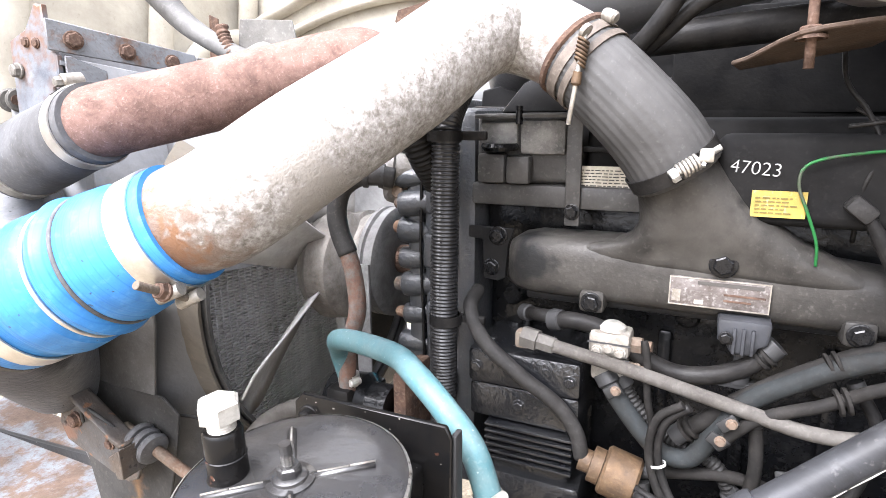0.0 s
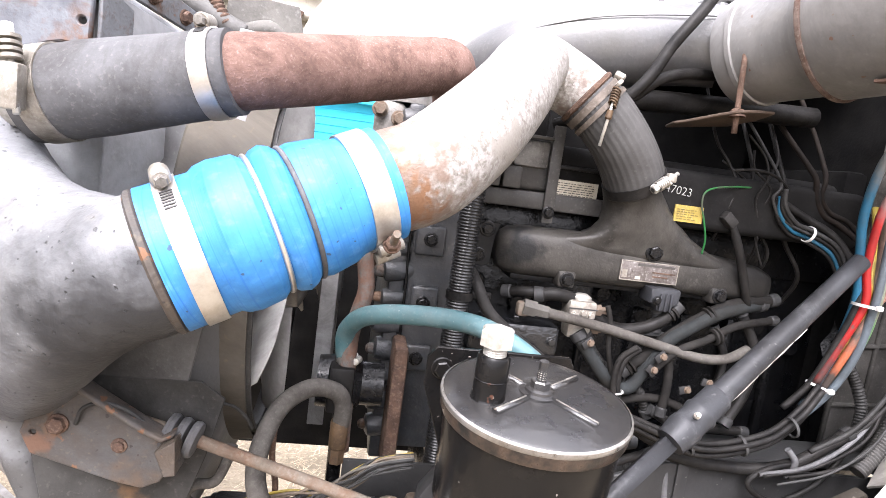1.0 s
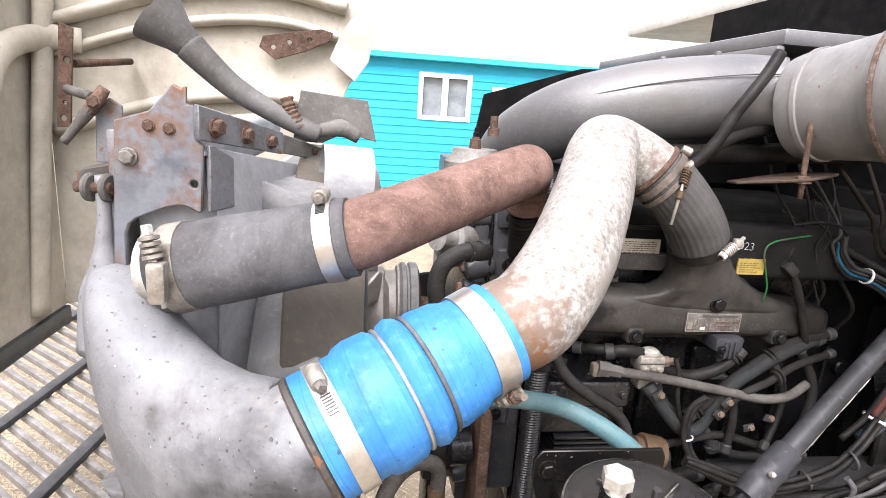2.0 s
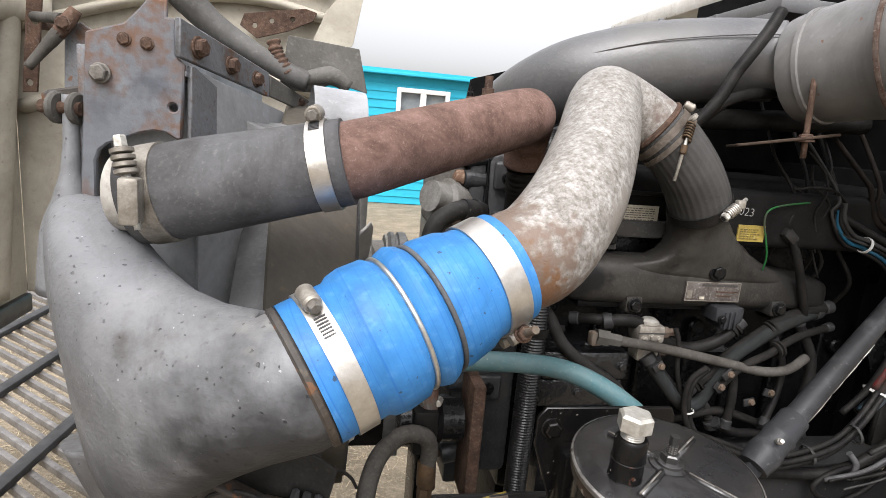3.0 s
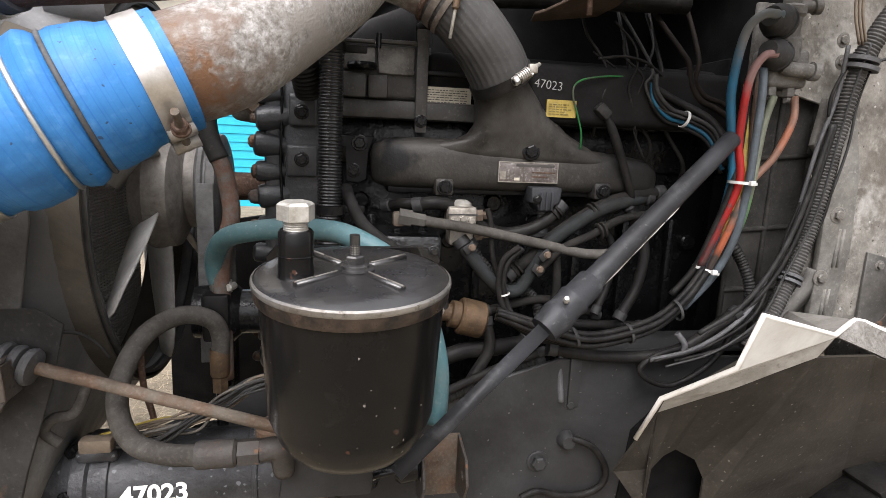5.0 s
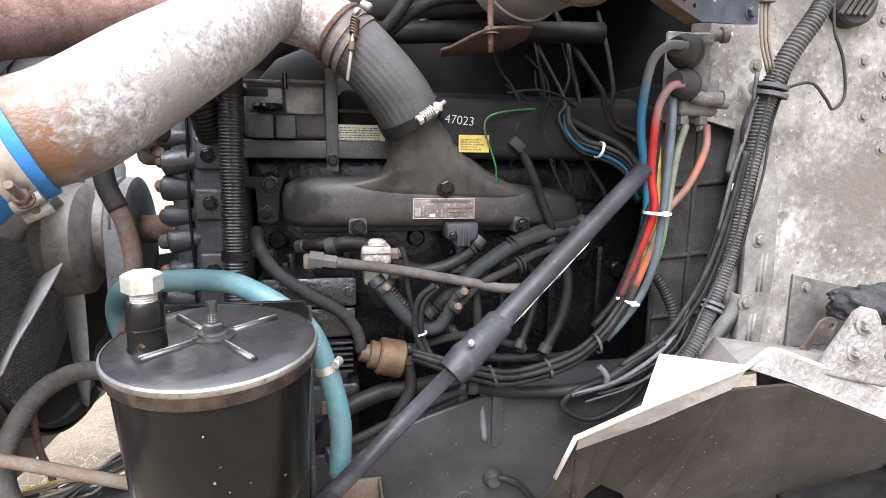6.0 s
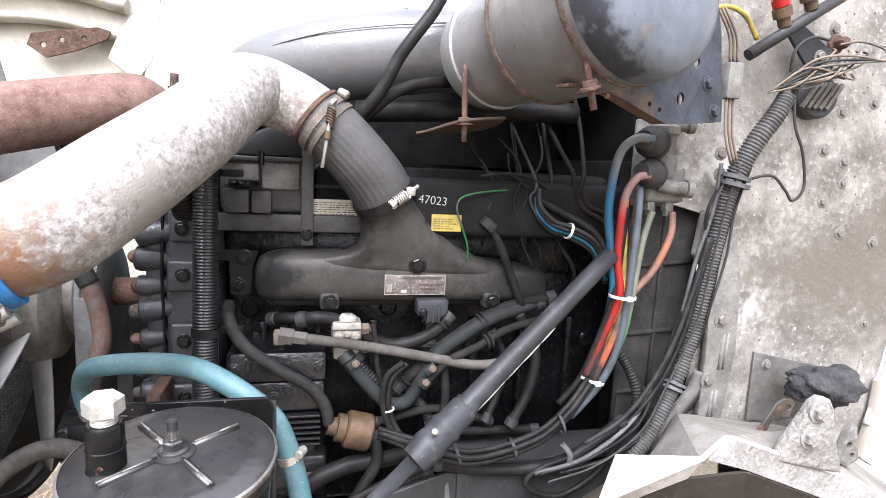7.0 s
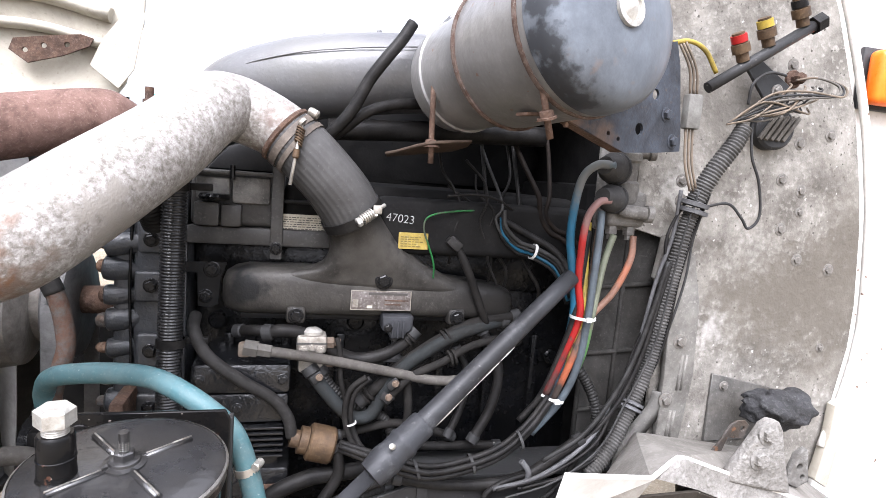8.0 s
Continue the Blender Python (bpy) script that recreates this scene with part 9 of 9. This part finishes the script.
steering_hose()
ct = thing("coolant_tube", "black coolant hose over a corroded tube with flaking paint", "pipe", (-0.385, 0.43, 1.16))
part("upper_hose", tube([(-0.327, 0.475, 1.503), (-0.345, 0.462, 1.507), (-0.368, 0.457, 1.504), (-0.39, 0.456, 1.488), (-0.398, 0.455, 1.462), (-0.395, 0.455, 1.435), (-0.384, 0.455, 1.408)], 0.0125, 18, 6), DUSTY_BLACK, ct, "sooty black rubber hose")
part("lower_tube", tube([(-0.387, 0.455, 1.416), (-0.378, 0.454, 1.39), (-0.372, 0.452, 1.36), (-0.37, 0.449, 1.335), (-0.377, 0.446, 1.305), (-0.383, 0.442, 1.27), (-0.381, 0.435, 1.2), (-0.379, 0.428, 1.12)], 0.0112, 18, 6), FLAKING, ct, "rust-red tube with flaking grey paint")
for p in ((-0.336, 0.469, 1.5055), (-0.352, 0.460, 1.506)):
    part("hose_clamp", lathe([(0, 0.0127), (0, 0.0145), (0.006, 0.0145), (0.006, 0.0127)], p, (-0.9, -0.4, 0.1), 20, caps=False), RAIL, ct)


def pump():
    p = thing("power_pump", "grimy black power steering pump behind the hoses", "pump", (-0.42, 0.46, 1.15))
    part("body", lathe([(0, 0.035), (0.05, 0.04), (0.06, 0.03), (0.09, 0.03)], (-0.445, 0.46, 1.19), (1, 0, 0), 28), OILY, p)
    part("boss", box((-0.43, 0.415, 1.16), (-0.395, 0.47, 1.225), 0.006), ENGINE, p)
    part("stub", lathe([(0, 0.013), (0.015, 0.013)], (-0.407, 0.437, 1.224), (0, 0, 1), 16), STEEL, p, "bright hose clamp")
    part("mount", box((-0.42, 0.44, 1.0), (-0.40, 0.52, 1.20), 0.005), OILY, p)
    part("bracket", box((-0.345, 0.44, 1.06), (-0.325, 0.514, 1.25), 0.006), RUST, p, "rusty pump bracket")
    shift(p, 0.024, 0.006, 0.012)


pump()


def lower_wiring():
    for i in range(22):
        o = V((0, 0.004 * (i % 5) - 0.006, 0.005 * (i % 3)))
        j = lambda q: V((random.uniform(-q, q), random.uniform(-q, q), random.uniform(-q, q)))
        start = V((-0.50, 0.325, 1.085)) if i % 3 else V((-0.45, 0.33, 1.075))
        hose("bundle_wire", [start + o, V((-0.44, 0.328, 1.092)) + o + j(0.008), V((-0.40, 0.33, 1.105)) + o + j(0.008), V((-0.365, 0.335, 1.125)) + o + j(0.005), V((-0.33, 0.34, 1.143)) + o + j(0.004), V((-0.29, 0.345, 1.15)) + o], 0.0018,
             (WIRE_GREY, WIRE_PALE, WIRE_TAN, WIRE_GREY, WIRE_YELLOW)[i % 5], "thin loose wire over the steering gear", "wire", "loose wire bundle", n=7)
    c = thing("wire_connector", "beige dusty multi-pin wire connector", "connector", (-0.51, 0.3, 1.09))
    part("plug", box((-0.512, 0.305, 1.088), (-0.478, 0.322, 1.104), 0.003), WIRE_TAN, c)
    hose("short_loop", [(-0.53, 0.31, 1.10), (-0.545, 0.31, 1.115), (-0.535, 0.31, 1.13), (-0.515, 0.31, 1.135), (-0.505, 0.315, 1.155), (-0.50, 0.32, 1.175)], 0.006, DUSTY_HOSE, "dusty taped cable loop", "wire", n=10)
    hose("down_wire", [(-0.46, 0.36, 1.2), (-0.462, 0.37, 1.14), (-0.455, 0.38, 1.08), (-0.47, 0.39, 1.0)], 0.004, RUST, "thin rusty cable hanging down", "wire", n=8)
    m = thing("frame_casting", "dusty grey cast crossmember bracket on the frame", "bracket", (-0.27, 0.3, 1.05))
    part("web", prism([(-0.33, 1.03), (-0.22, 1.03), (-0.22, 1.16), (-0.25, 1.185), (-0.29, 1.185), (-0.315, 1.15)], (0, 0.33, 0), (1, 0, 0), (0, 0, 1), 0.03, 0.006, 2), RAIL, m)
    for s in (0, 0.014):
        part("isolator", lathe([(0, 0.01), (0, 0.021), (0.008, 0.022), (0.01, 0.012)], V((-0.295, 0.255, 1.137)) + V((0.97, -0.02, -0.25)) * s, (0.97, -0.02, -0.25), 24), RUBBER, m, "grey rubber isolator washer")
    part("pin", tube([(-0.285, 0.256, 1.134), (-0.25, 0.27, 1.125), (-0.24, 0.3, 1.12)], 0.009, 12, 4), RAIL, m)
    shift(m, 0.03, -0.005, -0.009)


lower_wiring()


# ---- bumper corner, hood and grille in front ----
DUSTY_TUBE = mat("dusty_dark_tube", (0.1, 0.098, 0.094), (0.06, 0.0585, 0.056), (0.15, 0.147, 0.14), 0.6, 0.0, 14, 200, 0.5, 0.2, thin=0.07, spec=0.35)


def front_end():
    b = thing("bumper_plate", "rust-stained peeling blue-grey steel bumper plate", "bumper", (-0.85, 0.3, 0.98))
    part("plate", prism([(-1.3, 0.0), (-0.80, 0.17), (-0.752, 0.29), (-0.76, 0.40), (-0.845, 0.482), (-1.3, 0.49)], (0, 0, 0.99), (1, 0, 0), (0, 1, 0), 0.012, 0.002, 1), BUMPER, b)
    for p in ((-0.80, 0.40), (-0.85, 0.42), (-0.80, 0.26), (-0.79, 0.3)):
        bolt(b, (p[0], p[1], 1.002), (0, 0, 1), 0.008, 0.006, RUST, 1.4)
    part("lower_rail", box((-0.80, 0.20, 0.93), (-0.66, 0.40, 0.9895), 0.004), GRILLE, b)
    n = thing("pipe_plug", "greenish corroded pipe plug at the radiator foot", "fitting", (-0.585, 0.28, 0.98))
    part("nut", lathe([(0, 0.016), (0.02, 0.016), (0.021, 0.012), (0.026, 0.012), (0.027, 0.018), (0.05, 0.018)], (-0.585, 0.275, 0.985), (0.1, -0.1, 1), 6), GREENISH, n)
    h = thing("hood", "cream painted truck hood tilted forward showing its ribbed inside", "hood", (-1.25, 0.9, 0.7))
    hx, wy = -1.3, 1.32
    part("panel", prism([(-0.3, 1.11), (wy, 1.11), (wy, 2.3), (-0.3, 2.3)], (hx, 0, 0), (0, 1, 0), (0, 0, 1), -0.01), HOOD, h)
    part("lower_trim", box((hx - 0.012, -0.3, 1.06), (hx + 0.012, wy, 1.1085), 0.006), GRILLE, h, "black trim along the hood edge")
    part("far_wall", prism([(hx, 1.11), (-1.0, 1.15), (-0.72, 1.3), (-0.60, 1.62), (-0.55, 1.74), (-0.53, 1.77), (-0.515, 1.85), (-0.49, 1.92), (-0.47, 2.3), (hx, 2.3)], (0, wy, 0), (1, 0, 0), (0, 0, 1), -0.012, 0.002, 1), HOOD, h)
    for z, d in ((1.96, 0.03), (1.885, 0.022), (1.70, 0.03)):
        part("ridge", tube([(hx + 0.02, wy - 0.01, z - 0.12), (-1.0, wy - 0.014, z - 0.03), (-0.75, wy - 0.014, z), (-0.56, wy - 0.012, z - 0.03)], d, 14, 6, squash=0.6), HOOD, h)
    for y in (0.55, 0.9, 1.2):
        part("rib", tube([(hx + 0.005, y - 0.02, 1.13), (hx + 0.012, y, 1.3), (hx + 0.02, y + 0.03, 1.55), (hx + 0.03, y + 0.08, 1.9), (hx + 0.03, y + 0.1, 2.2)], 0.035, 16, 6, squash=0.5), HOOD, h)
    part("inner_frame", tube([(hx + 0.02, 1.0, 1.5), (hx + 0.03, 1.02, 1.66), (hx + 0.03, 1.1, 1.76), (hx + 0.03, 1.26, 1.80), (hx + 0.1, wy - 0.02, 1.80)], 0.03, 16, 8, squash=0.7), HOOD, h)
    part("seam", box((hx + 0.002, 0.2, 1.668), (hx + 0.006, 1.1, 1.674), 0), GRILLE, h)
    part("hinge_plate", prism([(-0.775, 1.818), (-0.735, 1.79), (-0.66, 1.815), (-0.60, 1.845), (-0.592, 1.865), (-0.62, 1.872), (-0.69, 1.86), (-0.765, 1.845)], (0, wy - 0.035, 0), (1, 0, 0), (0, 0, 1), 0.006, 0.001, 1, holes=[(-0.74, 1.82, 0.006), (-0.7, 1.835, 0.006), (-0.65, 1.843, 0.006)]), RUST, h, "rusty hinge plate")
    part("hinge_tongue", prism([(-0.60, 1.80), (-0.535, 1.75), (-0.50, 1.80), (-0.475, 1.94), (-0.51, 1.95), (-0.57, 1.87)], (0, wy - 0.04, 0), (1, 0, 0), (0, 0, 1), 0.004, 0.001, 1), HOOD, h)
    part("latch_bar", prism([(-1.103, 1.612), (-1.078, 1.614), (-1.06, 1.80), (-1.085, 1.81)], (0, 0.95, 0), (1, 0, 0), (0, 0, 1), 0.006, 0.001, 1, holes=[(-1.09, 1.63, 0.006), (-1.085, 1.66, 0.004), (-1.075, 1.74, 0.007)]), RUST, h, "rusty latch bar with holes")
    part("latch_mount", tube([(-1.07, 0.96, 1.735), (-1.09, 1.3, 1.76)], 0.008, 10, 1), RUST, h)
    g = thing("grille", "black truck grille with thin slats lying flat below the open hood", "grille", (-1.3, 0.9, 0.7))
    z = 0.70
    along, over = V((0.76, -0.65, 0)).normalized(), V((0.1, 1, 0)).normalized()
    mid = V((-1.52, 1.35, z))
    turn = lambda d: Matrix.Rotation(math.atan2(d.y, d.x), 4, "Z")
    bar = lambda at, d, half, wide, low, high, bevel: box((-half, -wide, low), (half, wide, high), bevel, Matrix.Translation(at) @ turn(d))
    for k in (-0.74, 0.74):
        part("frame_bar", bar(mid + along * k, over, 1.0, 0.026, -0.02, 0.03, 0.006), GRILLE, g)
        part("frame_bar", bar(mid + over * k * 1.36, along, 0.7, 0.026, -0.02, 0.03, 0.006), GRILLE, g)
    for k in (-0.36, 0.0, 0.36):
        part("cross_bar", bar(mid + along * k, over, 0.99, 0.018, 0.013, 0.034, 0.004), GRILLE, g)
    for i in range(34):
        part("slat", bar(mid + over * (i - 16.5) * 0.058, along, 0.7, 0.0085, -0.010, 0.012, 0.004), SLAT, g)
    for k in (-0.9, 0.9):
        part("leg", box((mid.x - 0.012, mid.y + k, 0.0), (mid.x + 0.013, mid.y + k + 0.03, z - 0.0105), 0.004), GRILLE, g)
    s = thing("hood_strut", "grey steel hood strut rod with a clevis at the radiator corner", "rod", (-0.78, 0.33, 1.65))
    part("rod", tube([(-0.85, 0.45, 1.69), (-0.798, 0.392, 1.684)], 0.0055, 14, 2), COWL_GREY, s)
    part("stand", prism([(-0.803, 1.612), (-0.775, 1.612), (-0.772, 1.676), (-0.785, 1.684), (-0.80, 1.676)], (0, 0.40, 0), (1, 0, 0), (0, 0, 1), -0.005, 0.001, 1), RUSTY_PLATE, s, "rust-topped grey stand plate")
    part("clevis", tube([(-0.785, 0.392, 1.694), (-0.793, 0.39, 1.681), (-0.802, 0.389, 1.668)], [0.006, 0.008, 0.007], 12, 4), RUST, s, "rusty clevis")
    bolt(s, (-0.794, 0.383, 1.679), (0.1, -1, 0), 0.006, 0.005, RUST, 1.2)
    part("handle", tube([(-0.80, 0.389, 1.671), (-0.807, 0.388, 1.662), (-0.818, 0.387, 1.648), (-0.829, 0.386, 1.634)], [0.007, 0.0068, 0.0052, 0.0048], 12, 4), COWL_GREY, s, "grey rod end")
    part("hanger", prism([(-0.795, 1.588), (-0.765, 1.588), (-0.752, 1.612), (-0.75, 1.622), (-0.79, 1.613), (-0.796, 1.609)], (0, 0.335, 0), (1, 0, 0), (0, 0, 1), -0.06, 0.002, 1, holes=[(-0.786, 1.6, 0.0035)]), BRACKET, s, "rusty hanger tab")
    f = thing("overflow_funnel", "black bent tube with a flared funnel end over the radiator", "tube", (-0.68, 0.5, 1.66))
    part("tube", tube([(-0.725, 0.5, 1.752), (-0.704, 0.5, 1.732), (-0.672, 0.5, 1.705), (-0.623, 0.5, 1.677), (-0.585, 0.5, 1.66), (-0.562, 0.5, 1.652)], [0.02, 0.018, 0.0155, 0.013, 0.0125, 0.0125], 20, 6), DUSTY_TUBE, f)
    part("funnel", lathe([(0, 0.017), (0.02, 0.022), (0.05, 0.036), (0.055, 0.037), (0.05, 0.034), (0.02, 0.02)], (-0.723, 0.5, 1.75), (-0.75, 0.0, 0.66), 28, caps=False), DUSTY_TUBE, f)
    t = thing("top_shield", "bent bare sheet metal shield above the radiator", "panel", (-0.55, 0.5, 1.64))
    part("sheet", prism([(-0.60, 1.64), (-0.59, 1.708), (-0.50, 1.70), (-0.487, 1.645), (-0.53, 1.655), (-0.56, 1.64)], (0, 0.52, 0), (1, 0, 0), (0, 0, 1), 0.003, 0.0008, 1), COWL_GREY, t)
    part("tab", tube([(-0.57, 0.50, 1.655), (-0.535, 0.50, 1.662), (-0.51, 0.50, 1.65)], [0.008, 0.012, 0.008], 12, 5), COWL_GREY, t)
    hose("spring_hose", [(-0.606, 0.50, 1.697), (-0.60, 0.498, 1.68), (-0.584, 0.495, 1.657)], 0.009, RUST, "short ribbed brown hose at the radiator top", n=14, ribs=0.002, pitch=0.006)
    single("shroud_scoop", lathe([(0, 0.045), (0.06, 0.045), (0.06, 0.043), (0, 0.043)], (-0.555, 0.43, 1.60), (1, 0.15, -0.05), 36, caps=False), RAD_PANEL, "round sheet metal collar at the shroud top", "collar")


BUMPER = mat("peeling_bumper_paint", (0.11, 0.078, 0.06), (0.14, 0.15, 0.165), (0.085, 0.06, 0.045), 0.7, 0.1, 14, 200, 0.5, 0.4, spread=0.04)
GREENISH = mat("corroded_brass", (0.15, 0.175, 0.16), (0.1, 0.115, 0.105), (0.24, 0.26, 0.24), 0.7, 0.2, 60, 300, 0.5, 0.3)
front_end()
